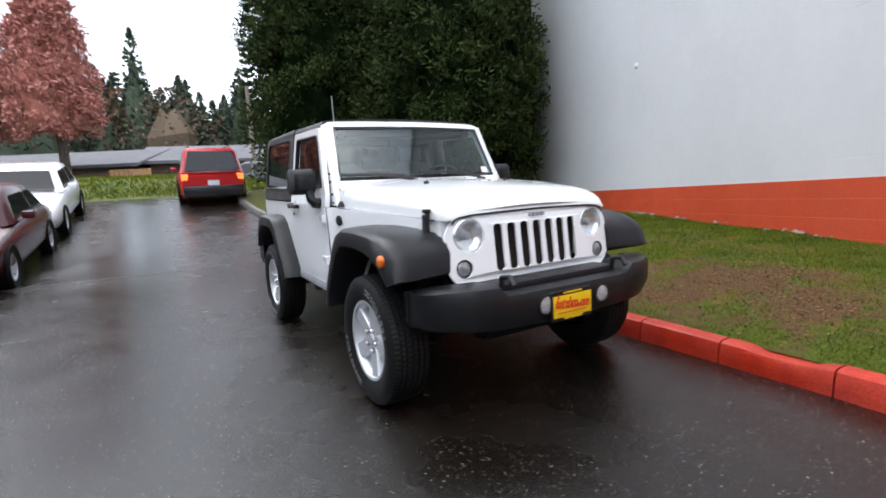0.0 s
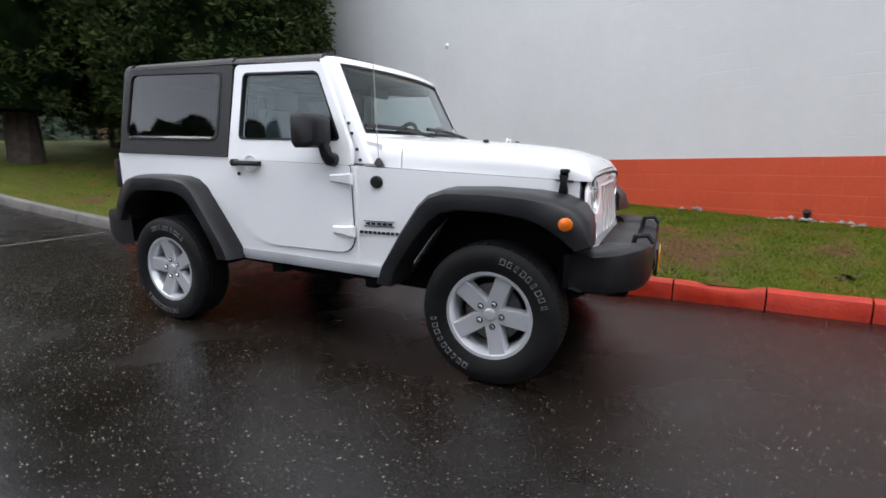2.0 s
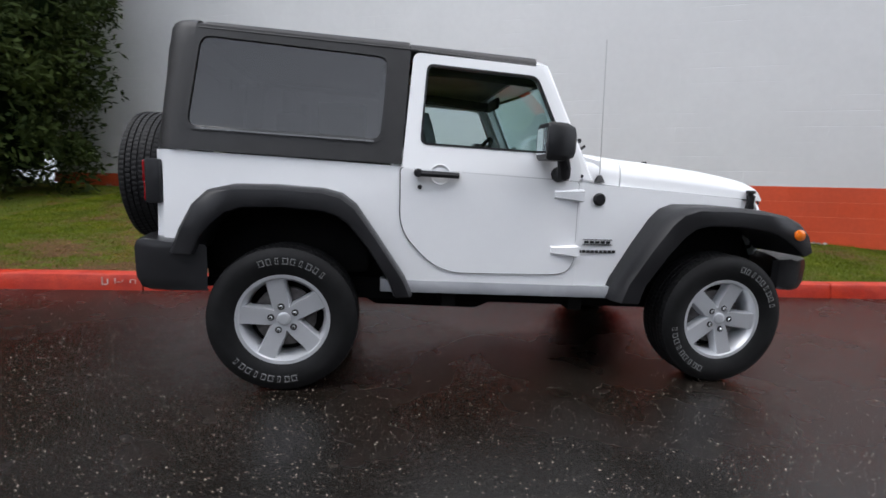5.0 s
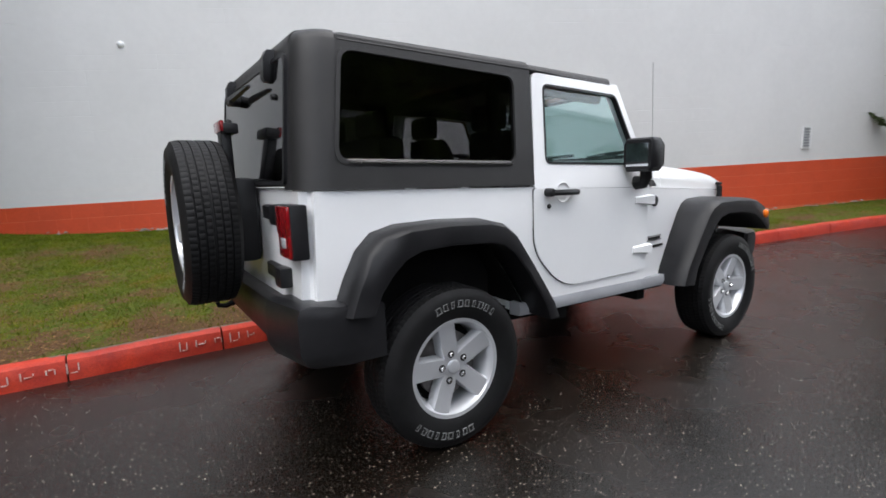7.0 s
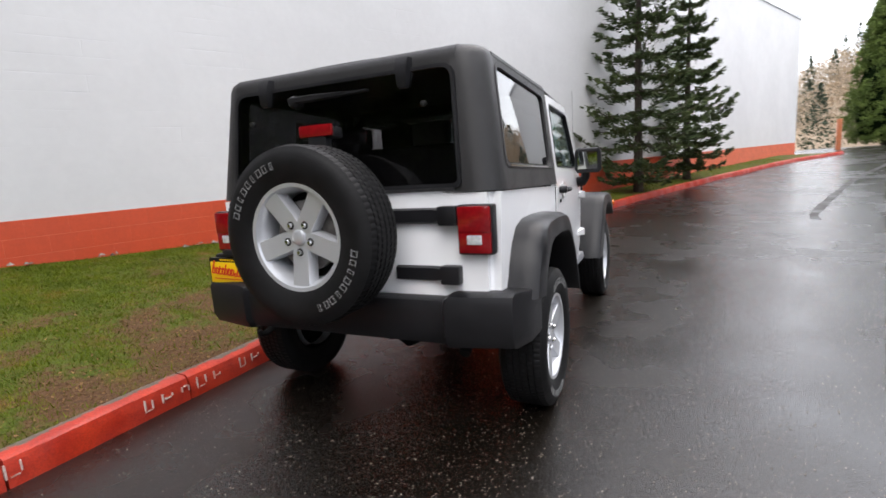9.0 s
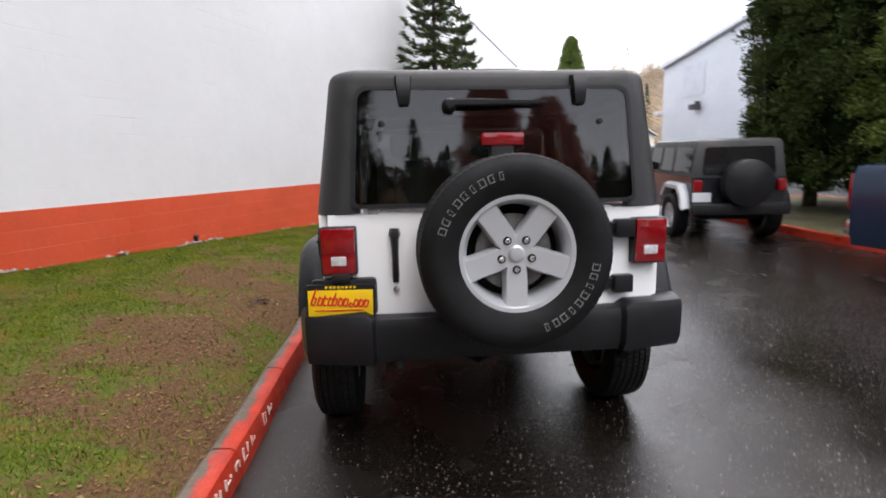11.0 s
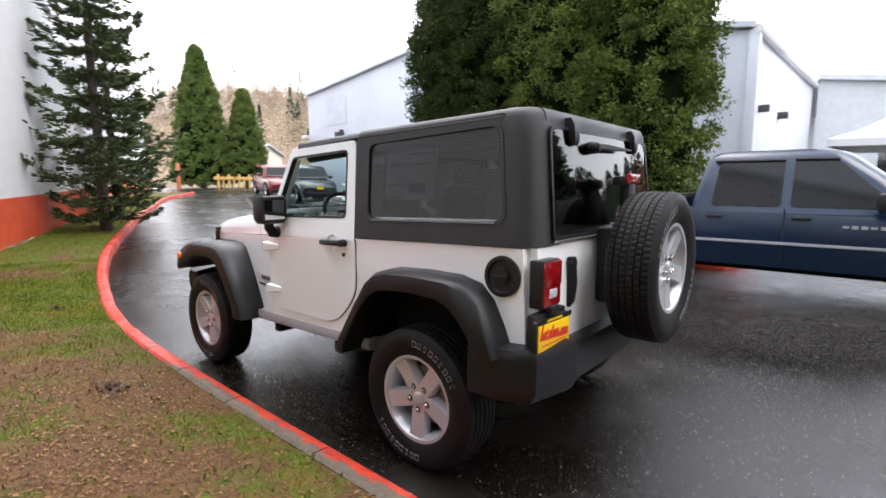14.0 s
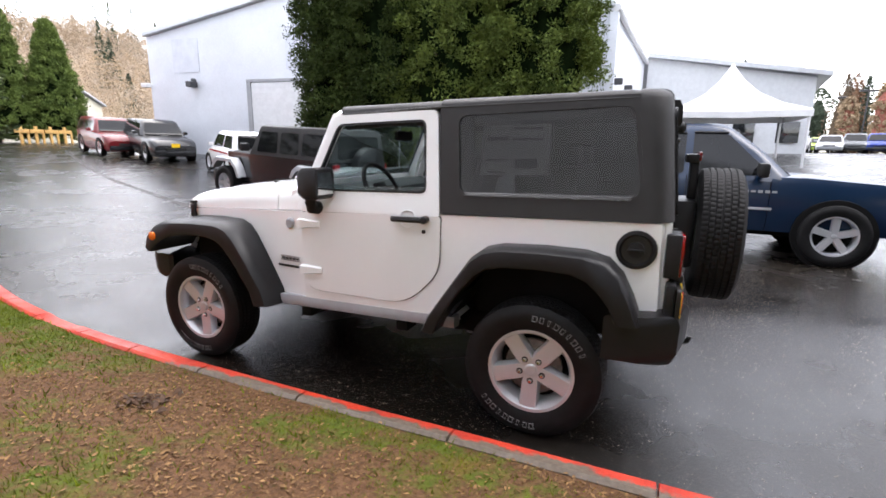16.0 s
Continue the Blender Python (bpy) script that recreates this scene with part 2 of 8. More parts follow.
GLOSS_BLACK = mat("glossy_black_trim", (0.03, 0.03, 0.03), 0.12, vary=0.1, coat=1.0)
GLASS_DARK = glass_mat("privacy_glass", (0.34, 0.34, 0.35), 0.84, 1.62)
GLASS_TINT = glass_mat("door_glass", (0.80, 0.89, 0.885), 0.95, 1.55)
LENS_GLASS = glass_mat("lamp_lens", (0.95, 0.96, 0.97), 0.9, 1.4)
MIRROR = mat("mirror_face", (0.85, 0.87, 0.88), 0.02, 1.0)
KERB_RED = mat("red_kerb_paint", (0.34, 0.019, 0.007), 0.42, color2=(0.46, 0.034, 0.011), scale=5, fine=0.2, bump=0.3, bump_scale=50, rough_vary=0.2)
def kerb_paint_mat():
    """Red paint over concrete; the paint attribute says how much of it is left."""
    m = mat("worn_red_kerb", (0.34, 0.019, 0.007), 0.55, color2=(0.46, 0.034, 0.011), scale=5, fine=0.2, bump=0.35, bump_scale=50, rough_vary=0.2)
    n, l = m.node_tree.nodes, m.node_tree.links
    b = n["Principled BSDF"]
    red = b.inputs["Base Color"].links[0].from_socket
    at = n.new("ShaderNodeAttribute")
    at.attribute_name = "paint"
    geo = n.new("ShaderNodeNewGeometry")
    t1, t2 = n.new("ShaderNodeTexNoise"), n.new("ShaderNodeTexNoise")
    t1.inputs["Scale"].default_value, t1.inputs["Detail"].default_value, t1.inputs["Roughness"].default_value = 4.5, 8, 0.75
    t2.inputs["Scale"].default_value, t2.inputs["Detail"].default_value = 40, 6
    add = n.new("ShaderNodeMath")
    add.operation = "ADD"
    edge = n.new("ShaderNodeMapRange")
    edge.inputs[1].default_value, edge.inputs[2].default_value = 0.96, 1.04
    grey = n.new("ShaderNodeMix")
    grey.data_type = "RGBA"
    grey.inputs["A"].default_value, grey.inputs["B"].default_value = (0.045, 0.034, 0.025, 1), (0.155, 0.12, 0.088, 1)
    mx = n.new("ShaderNodeMix")
    mx.data_type = "RGBA"
    for t in (t1, t2):
        l.new(geo.outputs["Position"], t.inputs["Vector"])
    l.new(t1.outputs["Fac"], add.inputs[0])
    l.new(at.outputs["Fac"], add.inputs[1])
    l.new(add.outputs[0], edge.inputs[0])
    l.new(t2.outputs["Fac"], grey.inputs["Factor"])
    l.new(edge.outputs[0], mx.inputs["Factor"])
    l.new(grey.outputs["Result"], mx.inputs["A"])
    l.new(red, mx.inputs["B"])
    l.new(mx.outputs["Result"], b.inputs["Base Color"])
    return m


KERB_PAINT = kerb_paint_mat()
KERB_GREY = mat("concrete_kerb", (0.13, 0.122, 0.11), 0.6, vary=0.2, fine=0.2, bump=0.3)
WALL_WHITE = wall_mat("white_block_paint", (0.645, 0.645, 0.645), 0.0)
WALL_ORANGE = mat("orange_block_paint", (0.57, 0.072, 0.024), 0.5, vary=0.05, scale=1.1, fine=0.05, bump=0.25, bump_scale=55, rough_vary=0.1, per_piece=0.025)
STENCIL = mat("worn_white_stencil", (0.50, 0.20, 0.15), 0.6, color2=(0.60, 0.52, 0.48), scale=22)

# ---------------------------------------------------------------- mesh helpers
def part(name, bm, material, parent=None, label="", smooth=35):
    me = bpy.data.meshes.new(name)
    bm.normal_update()
    bm.to_mesh(me)
    bm.free()
    me.materials.append(material)
    if smooth:
        me.shade_smooth()
        me.set_sharp_from_angle(angle=radians(smooth))
    ob = new(name, me)
    if parent:
        ob.parent = parent
    if label:
        ob["label"] = label
    return ob


def raw(name, verts, faces, material, parent=None, label="", smooth=0):
    me = bpy.data.meshes.new(name)
    me.from_pydata([tuple(map(float, v)) for v in verts], [], [tuple(map(int, f)) for f in faces])
    me.materials.append(material)
    if smooth:
        me.shade_smooth()
        me.set_sharp_from_angle(angle=radians(smooth))
    ob = new(name, me)
    if parent:
        ob.parent = parent
    if label:
        ob["label"] = label
    return ob


def thing(name, label, category, group="", m=None, kind=""):
    ob = new(name)
    ob.empty_display_size = 0.2
    tagged(ob, label, category, group, kind)
    if m:
        ob.matrix_world = m
    return ob


def box(bm, c, s, bevel=0.0, m=None, seg=2):
    r = bmesh.ops.create_cube(bm, size=1)
    vs = r["verts"]
    bmesh.ops.transform(bm, matrix=Matrix.Translation(c) @ Matrix.Diagonal((*s, 1)), verts=vs)
    if bevel:
        es = list({e for v in vs for e in v.link_edges})
        r = bmesh.ops.bevel(bm, geom=es, offset=bevel, segments=seg, profile=0.6, affect="EDGES")
        vs = list({v for f in r["faces"] for v in f.verts} | {v for v in vs if v.is_valid})
    if m:
        bmesh.ops.transform(bm, matrix=m, verts=vs)
    return vs


def boxed(c, s, bevel=0.0, m=None):
    bm = bmesh.new()
    box(bm, c, s, bevel, m)
    return bm


def loft(rings, closed=True, caps=True, bm=None):
    """Skin through rings of points; closed: each ring is a loop."""
    bm = bm or bmesh.new()
    vs = [[bm.verts.new(p) for p in r] for r in rings]
    for a, b in zip(vs, vs[1:]):
        n = len(a)
        for i in range(n if closed else n - 1):
            j = (i + 1) % n
            try:
                bm.faces.new((a[i], a[j], b[j], b[i]))
            except ValueError:
                pass
    if caps and closed:
        bm.faces.new(list(reversed(vs[0])))
        bm.faces.new(vs[-1])
    bmesh.ops.recalc_face_normals(bm, faces=bm.faces)
    return bm


def lathe(profile, n=32, m=None, bm=None, closed=False):
    """Turn (radius, height) round the local z axis."""
    bm = bm or bmesh.new()
    rings = [[(r * math.cos(2 * math.pi * i / n), r * math.sin(2 * math.pi * i / n), h) for i in range(n)] for r, h in profile]
    if closed:
        rings.append(rings[0])
    b2 = loft(rings, True, False)
    if closed:
        bmesh.ops.remove_doubles(b2, verts=b2.verts, dist=1e-6)
    if m:
        bmesh.ops.transform(b2, matrix=m, verts=b2.verts)
    return b2


def merge(*bms):
    me = bpy.data.meshes.new("tmp")
    out = bmesh.new()
    for b in bms:
        b.to_mesh(me)
        out.from_mesh(me)
        b.free()
    bpy.data.meshes.remove(me)
    return out


def rounded(pts, r, n=4):
    """Round the corners of a polygon; r: one radius or one a corner."""
    out = []
    k = len(pts)
    for i in range(k):
        p, a, b = (Vector(pts[j]) for j in (i, i - 1, (i + 1) % k))
        ri = r[i] if isinstance(r, (list, tuple)) else r
        if ri <= 0:
            out.append(tuple(p))
            continue
        da, db = (a - p), (b - p)
        t = min(ri, da.length * 0.45, db.length * 0.45)
        p0, p1 = p + da.normalized() * t, p + db.normalized() * t
        for s in range(n + 1):
            u = s / n
            out.append(tuple((1 - u) ** 2 * p0 + 2 * u * (1 - u) * p + u * u * p1))
    return out


def plate(outer, holes, to3d):
    """A slab with holes: to3d(u, v, w) puts the front (w = 0) and the back (w = 1) in space."""
    bm = bmesh.new()
    loops = [list(outer)] + [list(h) for h in holes]
    tris = tessellate_polygon([[Vector((u, v, 0)) for u, v in lp] for lp in loops])
    flat = [q for lp in loops for q in lp]
    sides = [[bm.verts.new(to3d(u, v, w)) for u, v in flat] for w in (0, 1)]
    for vs in sides:
        for t in tris:
            try:
                bm.faces.new([vs[i] for i in t])
            except ValueError:
                pass
    k = 0
    for lp in loops:
        n = len(lp)
        for i in range(n):
            j = (i + 1) % n
            bm.faces.new((sides[0][k + i], sides[0][k + j], sides[1][k + j], sides[1][k + i]))
        k += n
    bmesh.ops.recalc_face_normals(bm, faces=bm.faces)
    return bm


def circle(cx, cy, r, n=20, sy=1.0):
    return [(cx + r * math.cos(2 * math.pi * i / n), cy + r * sy * math.sin(2 * math.pi * i / n)) for i in range(n)]


def tube(pts, r, n=8, bm=None):
    """A round bar along points; r: one radius or one a point."""
    pts = [Vector(p) for p in pts]
    rings = []
    for i, p in enumerate(pts):
        d = (pts[min(i + 1, len(pts) - 1)] - pts[max(i - 1, 0)]).normalized()
        q = d.to_track_quat("Z", "Y")
        ri = r[i] if isinstance(r, (list, tuple)) else r
        rings.append([p + q @ Vector((ri * math.cos(2 * math.pi * k / n), ri * math.sin(2 * math.pi * k / n), 0)) for k in range(n)])
    return loft(rings, True, True, bm)


def ground_z(x, y=0.0):
    def ramp(d, s, w):
        return 0.0 if d <= 0 else (s * d * d / (2 * w) if d < w else s * (d - w / 2))
    z = ramp(x - 1.5, 0.040, 2.0)
    z += ramp(-3.5 - x, 0.15, 5.0)
    z += ramp(-7.5 - y, 0.07, 3.0)
    top = 1.42
    return z if z < top - 0.3 else top - 0.3 + 0.3 * (1 - math.exp(-(z - top + 0.3) / 0.3))

# ---------------------------------------------------------------- ground, kerb, verge, wall
def axis_steps(near, step, far):
    a = list(np.arange(-near, near + 1e-6, step))
    d, s = near, step
    while d < far:
        s *= 1.35
        d += s
        a = [-d] + a + [d]
    return a


def sheet(name, xs, ys, zf, material, label, category, kind="structure"):
    verts = [(x, y, zf(x, y)) for y in ys for x in xs]
    w = len(xs)
    faces = [(j * w + i, j * w + i + 1, (j + 1) * w + i + 1, (j + 1) * w + i) for j in range(len(ys) - 1) for i in range(w - 1)]
    return tagged(raw(name, verts, faces, material, smooth=60), label, category, kind=kind)


EARTH = mat("wet_earth_and_grass", (0.06, 0.075, 0.03), 0.8, color2=(0.10, 0.075, 0.045), scale=0.3, fine=0.3)
road = sheet("road", axis_steps(30, 0.6, 62), axis_steps(30, 0.6, 62), lambda x, y: ground_z(x, y), ASPHALT,
             "wet dark asphalt drive with puddles and pale specks for grit and wet glints", "road")
ground = sheet("ground", axis_steps(70, 10, 900), axis_steps(70, 10, 900), lambda x, y: ground_z(x, y) - (2.5 if max(abs(x), abs(y)) < 58 else 0.1), EARTH,
               "wet grass and earth reaching the distance", "ground")

KERB = [(-17.6, 3.4), (-15.6, 1.5), (-13.9, 0.7), (-12.2, 0.62), (-10.6, 0.72), (-8.6, 1.05), (-6.8, 1.22), (-5, 1.24), (-3, 1.225), (-1.5, 1.205), (0, 1.20),
        (1.2, 1.175), (2.2, 1.125), (3.2, 1.01), (4.1, 0.83), (5.5, 0.50), (7.2, 0.0), (9.4, -0.8), (11.8, -1.75), (14.5, -2.85),
        (18, -4.4), (22, -6.2), (25, -7.9), (27, -9.6)]


def smooth_line(pts, n=6):
    out = []
    p = [Vector(q) for q in pts]
    for i in range(len(p) - 1):
        a, b, c, d = p[max(i - 1, 0)], p[i], p[i + 1], p[min(i + 2, len(p) - 1)]
        for k in range(n):
            t = k / n
            out.append(0.5 * ((2 * b) + (c - a) * t + (2 * a - 5 * b + 4 * c - d) * t * t + (3 * b - a - 3 * c + d) * t ** 3))
    out.append(p[-1])
    return out


KL = smooth_line(KERB, 8)
NORMALS = []
for i, p in enumerate(KL):
    d = (KL[min(i + 1, len(KL) - 1)] - KL[max(i - 1, 0)]).normalized()
    NORMALS.append(Vector((-d.y, d.x)))


def wall_y(x):
    return 4.9 - 0.435 * x


def wall_base(x):
    if x < -7.4:
        return ground_z(x) + 0.25
    a = 0.51 - 0.021 * x
    return max(a, ground_z(x) + 0.17)


# kerb in cast lengths
kerb = thing("kerb", "red painted concrete kerb, worn to grey in places", "kerb", kind="structure")
kw, kh = 0.15, 0.15


def kerb_length(i0, i1, material, name="kerb_length"):
    rings = []
    for i in range(i0, i1 + 1):
        p, nv = KL[i], NORMALS[i]
        p = Vector(p)
        if i == i0:
            p = p + (KL[i + 1] - p).normalized() * 0.006
        if i == i1:
            p = p + (KL[i - 1] - p).normalized() * 0.006
        z0 = ground_z(p.x, p.y)
        wob = 0.006 * noise.noise((p.x * 1.7, p.y, 3))
        prof = ((0.0, -0.12), (0.004, 0.05), (0.012, kh - 0.045), (0.022, kh - 0.016), (0.042, kh - 0.002), (kw - 0.03, kh + 0.002), (kw - 0.008, kh - 0.012), (kw, -0.12))
        if 2.3 < p.x < 2.62:
            prof = tuple((a, min(b, kh - 0.03)) for a, b in prof)
        rings.append([(p.x + nv.x * a + wob, p.y + nv.y * (a + wob), z0 + b + wob) for a, b in prof])
    ob = part(name, loft(rings), material, kerb)
    if material is KERB_PAINT:
        left = []
        for i in range(i0, i1 + 1):
            x = KL[i].x
            worn = min(1, max(0, (x + 3.4) / 0.8)) * min(1, max(0, (1.5 - x) / 0.8))
            for a in (0.56, 0.58, 0.64, 0.65, 0.60, 0.24, 0.08, 0.0):
                left.append(0.95 * (1 - worn) + (a + 0.08) * worn)
        ob.data.attributes.new("paint", "FLOAT", "POINT").data.foreach_set("value", left)
    return ob


n_k = len(KL)
i = 0
while i < n_k - 1:
    j = min(i + 5, n_k - 1)
    x = KL[i].x
    if x < -6.3:
        m = KERB_GREY
    else:
        m = KERB_PAINT
    kerb_length(i, j, m)
    i = j

# verge: soil share, height and blades
def soil(x, y, d):
    n1 = noise.fractal((x * 0.55, y * 0.55, 1.3), 0.8, 2.1, 5)
    n2 = noise.fractal((x * 2.3, y * 2.3, 7.7), 0.8, 2.1, 4)
    mid = min(1, max(0, (x + 3.6) / 1.6)) * min(1, max(0, (1.9 - x) / 0.8))
    reach = 0.95 + 0.85 * min(1, max(0, (x + 2.0) / 1.6))
    s = 0.12 + 0.75 * n1 * (1 - 0.5 * mid) + 0.70 * n2
    s += 0.06 + 0.30 * max(0, 1 - abs(d - 0.75) / 1.0) * (1 - mid) + 0.80 * mid * min(1, max(0, (reach - d) / 0.75))
    s -= 0.35 * max(0, 1 - abs(y - wall_y(x)) / 1.1)
    if x < -5 or x > 6:
        s -= 0.3
    return max(0.0, min(1.0, s))


def verge_z(x, y, d, width):
    f = d / max(width, 0.3)
    a = ground_z(x, y if x < 0 else y) + kh - 0.02
    return a + (wall_base(x) - a) * (f ** 0.9) + 0.025 * noise.noise((x * 0.9, y * 0.9, 0)) * min(1, d * 2) + 0.012 * noise.noise((x * 5, y * 5, 2)) * min(1, d * 2)


VERGE = bpy.data.materials.new("verge_soil_and_grass")
VERGE.use_nodes = True
vn, vl = VERGE.node_tree.nodes, VERGE.node_tree.links
vb = vn["Principled BSDF"]
at = vn.new("ShaderNodeAttribute")
at.attribute_name = "soil"
vg = vn.new("ShaderNodeNewGeometry")


def vnoise(scale, detail=5):
    t = vn.new("ShaderNodeTexNoise")
    t.inputs["Scale"].default_value, t.inputs["Detail"].default_value = scale, detail
    t.inputs["Roughness"].default_value = 0.7
    vl.new(vg.outputs["Position"], t.inputs["Vector"])
    return t.outputs["Fac"]


def vmix(fac, a, b):
    mx = vn.new("ShaderNodeMix")
    mx.data_type = "RGBA"
    for key, val in (("A", a), ("B", b)):
        if isinstance(val, tuple):
            mx.inputs[key].default_value = (*val, 1)
        else:
            vl.new(val, mx.inputs[key])
    vl.new(fac, mx.inputs["Factor"])
    return mx.outputs["Result"]


def vrange(src, a, b, lo=0.0, hi=1.0):
    r = vn.new("ShaderNodeMapRange")
    for k, v in enumerate((a, b, lo, hi)):
        r.inputs[k + 1].default_value = v
    vl.new(src, r.inputs[0])
    return r.outputs[0]


earth_c = vmix(vrange(vnoise(38, 6), 0.3, 0.7), (0.036, 0.018, 0.009), (0.150, 0.080, 0.040))
green_c = vmix(vrange(vnoise(30, 6), 0.3, 0.7), (0.034, 0.050, 0.006), (0.095, 0.120, 0.014))
madd = vn.new("ShaderNodeMath")
madd.operation = "ADD"
vl.new(at.outputs["Fac"], madd.inputs[0])
vl.new(vrange(vnoise(9, 8), 0.3, 0.7, -0.5, 0.5), madd.inputs[1])
rust_c = vmix(vrange(vnoise(60, 4), 0.3, 0.7), (0.075, 0.034, 0.012), (0.19, 0.105, 0.035))
green_c = vmix(vrange(vnoise(2.6, 7), 0.52, 0.66, 0.0, 0.8), green_c, rust_c)
vl.new(vmix(vrange(madd.outputs[0], 0.3, 0.75), green_c, earth_c), vb.inputs["Base Color"])
vb.inputs["Roughness"].default_value = 0.8
vb.inputs["Specular IOR Level"].default_value = 0.15
vbp = vn.new("ShaderNodeBump")
vbp.inputs["Distance"].default_value, vbp.inputs["Strength"].default_value = 0.015, 0.45
vl.new(vnoise(55, 6), vbp.inputs["Height"])
vl.new(vbp.outputs[0], vb.inputs["Normal"])

VR = 34
vv, vf, vs = [], [], []
for i, p in enumerate(KL):
    x0, y0 = p.x + NORMALS[i].x * (kw - 0.03), p.y + NORMALS[i].y * (kw - 0.03)
    if x0 < -7.6:
        ye = 9.5
    elif x0 < -7.0:
        ye = wall_y(-7.4) + 0.3
    else:
        ye = wall_y(x0) + 0.05
    ye = max(ye, y0 + 0.05)
    for k in range(VR):
        f = (k / (VR - 1)) ** 1.3
        x, y = x0, y0 + (ye - y0) * f
        d = (ye - y0) * f
        z = verge_z(x, y, d, ye - y0)
        if x < -8.5:
            z = max(z, ground_z(x, y) + 0.1)
        vv.append((x, y, z))
        vs.append(soil(x, y, d))
for i in range(len(KL) - 1):
    for k in range(VR - 1):
        a = i * VR + k
        vf.append((a, a + VR, a + VR + 1, a + 1))
verge = raw("verge", vv, vf, VERGE, smooth=60)
tagged(verge, "grass verge with bare wet soil patches beside the kerb", "grass verge", kind="structure")
attr = verge.data.attributes.new("soil", "FLOAT", "POINT")
attr.data.foreach_set("value", vs)


def verge_point(i, f, k):
    a, b = Vector(vv[i * VR + k]), Vector(vv[i * VR + k + 1])
    c, d = Vector(vv[(i + 1) * VR + k]), Vector(vv[(i + 1) * VR + k + 1])
    u, v = f
    return a.lerp(b, v).lerp(c.lerp(d, v), u), vs[i * VR + k]


def scatter(count, xlo, xhi, want):
    """Random points on the verge between two stretches of the plan."""
    cells, weights = [], []
    for i in range(len(KL) - 1):
        if not (xlo < vv[i * VR][0] < xhi):
            continue
        for k in range(VR - 1):
            a, b, c = Vector(vv[i * VR + k]), Vector(vv[i * VR + k + 1]), Vector(vv[(i + 1) * VR + k])
            cells.append((i, k))
            weights.append((b - a).cross(c - a).length * want(vs[i * VR + k]))
    for i, k in random.choices(cells, weights, k=count):
        yield verge_point(i, (random.random(), random.random()), k)


def mesh_np(name, verts, faces, material, parent=None, label=""):
    me = bpy.data.meshes.new(name)
    n, k = faces.shape
    me.vertices.add(len(verts))
    me.vertices.foreach_set("co", verts.astype(np.float32).ravel())
    me.loops.add(n * k)
    me.loops.foreach_set("vertex_index", faces.astype(np.int32).ravel())
    me.polygons.add(n)
    me.polygons.foreach_set("loop_start", np.arange(0, n * k, k, dtype=np.int32))
    me.polygons.foreach_set("loop_total", np.full(n, k, dtype=np.int32))
    me.update(calc_edges=True)
    me.materials.append(material)
    ob = new(name, me)
    if parent:
        ob.parent = parent
    if label:
        ob["label"] = label
    return ob


def blades(name, count, xlo, xhi, want, hlo, hhi, width, material, label, cat):
    rs = np.random.default_rng(count)
    V, S = np.array(vv), np.array(vs)
    ii = np.array([i for i in range(len(KL) - 1) if xlo < vv[i * VR][0] < xhi])
    cell = (ii[:, None] * VR + np.arange(VR - 1)[None, :]).ravel()
    wgt = np.linalg.norm(np.cross(V[cell + 1] - V[cell], V[cell + VR] - V[cell]), axis=1) * np.clip([want(q) for q in S[cell]], 0, None)
    c = rs.choice(cell, count, p=wgt / wgt.sum())
    u, w = rs.random((count, 1)), rs.random((count, 1))
    P = (V[c] * (1 - w) + V[c + 1] * w) * (1 - u) + (V[c + VR] * (1 - w) + V[c + VR + 1] * w) * u
    lean = rs.normal(0, 0.7, (count, 3))
    lean[:, 2] = 1
    lean *= rs.uniform(hlo, hhi, (count, 1)) / np.linalg.norm(lean, axis=1, keepdims=True)
    a = rs.uniform(0, 6.283, (count, 1))
    side = np.hstack([np.cos(a), np.sin(a), 0 * a]) * width * rs.uniform(0.35, 0.65, (count, 1))
    P[:, 2] -= 0.004
    verts = np.stack([P - side, P + side, P + lean], 1).reshape(-1, 3)
    return tagged(mesh_np(name, verts, np.arange(3 * count).reshape(count, 3), material), label, cat, kind="stuff")


GRASS = foliage_mat("grass_blade", (0.040, 0.062, 0.004), (0.128, 0.160, 0.009), (0.22, 0.115, 0.026), patch=2.6, gloss=0.08)
STRAW = foliage_mat("dead_grass", (0.042, 0.021, 0.007), (0.21, 0.125, 0.042), patch=9, gloss=0.08)
LEAFLITTER = foliage_mat("fallen_leaf", (0.045, 0.020, 0.008), (0.31, 0.18, 0.075), patch=30)
blades("grass", 300000, -5.5, 6.5, lambda s: max(0.05, 0.95 - s * 1.25), 0.014, 0.036, 0.005, GRASS, "short wet green grass on the verge", "grass")
blades("grass", 60000, -16, 24, lambda s: 1.1 - s, 0.03, 0.06, 0.009, GRASS, "short wet green grass on the far verge", "grass")
blades("dead_grass", 130000, -5, 6, lambda s: 0.08 + s, 0.006, 0.020, 0.0045, STRAW, "matted pale dead grass on bare soil", "dead grass")

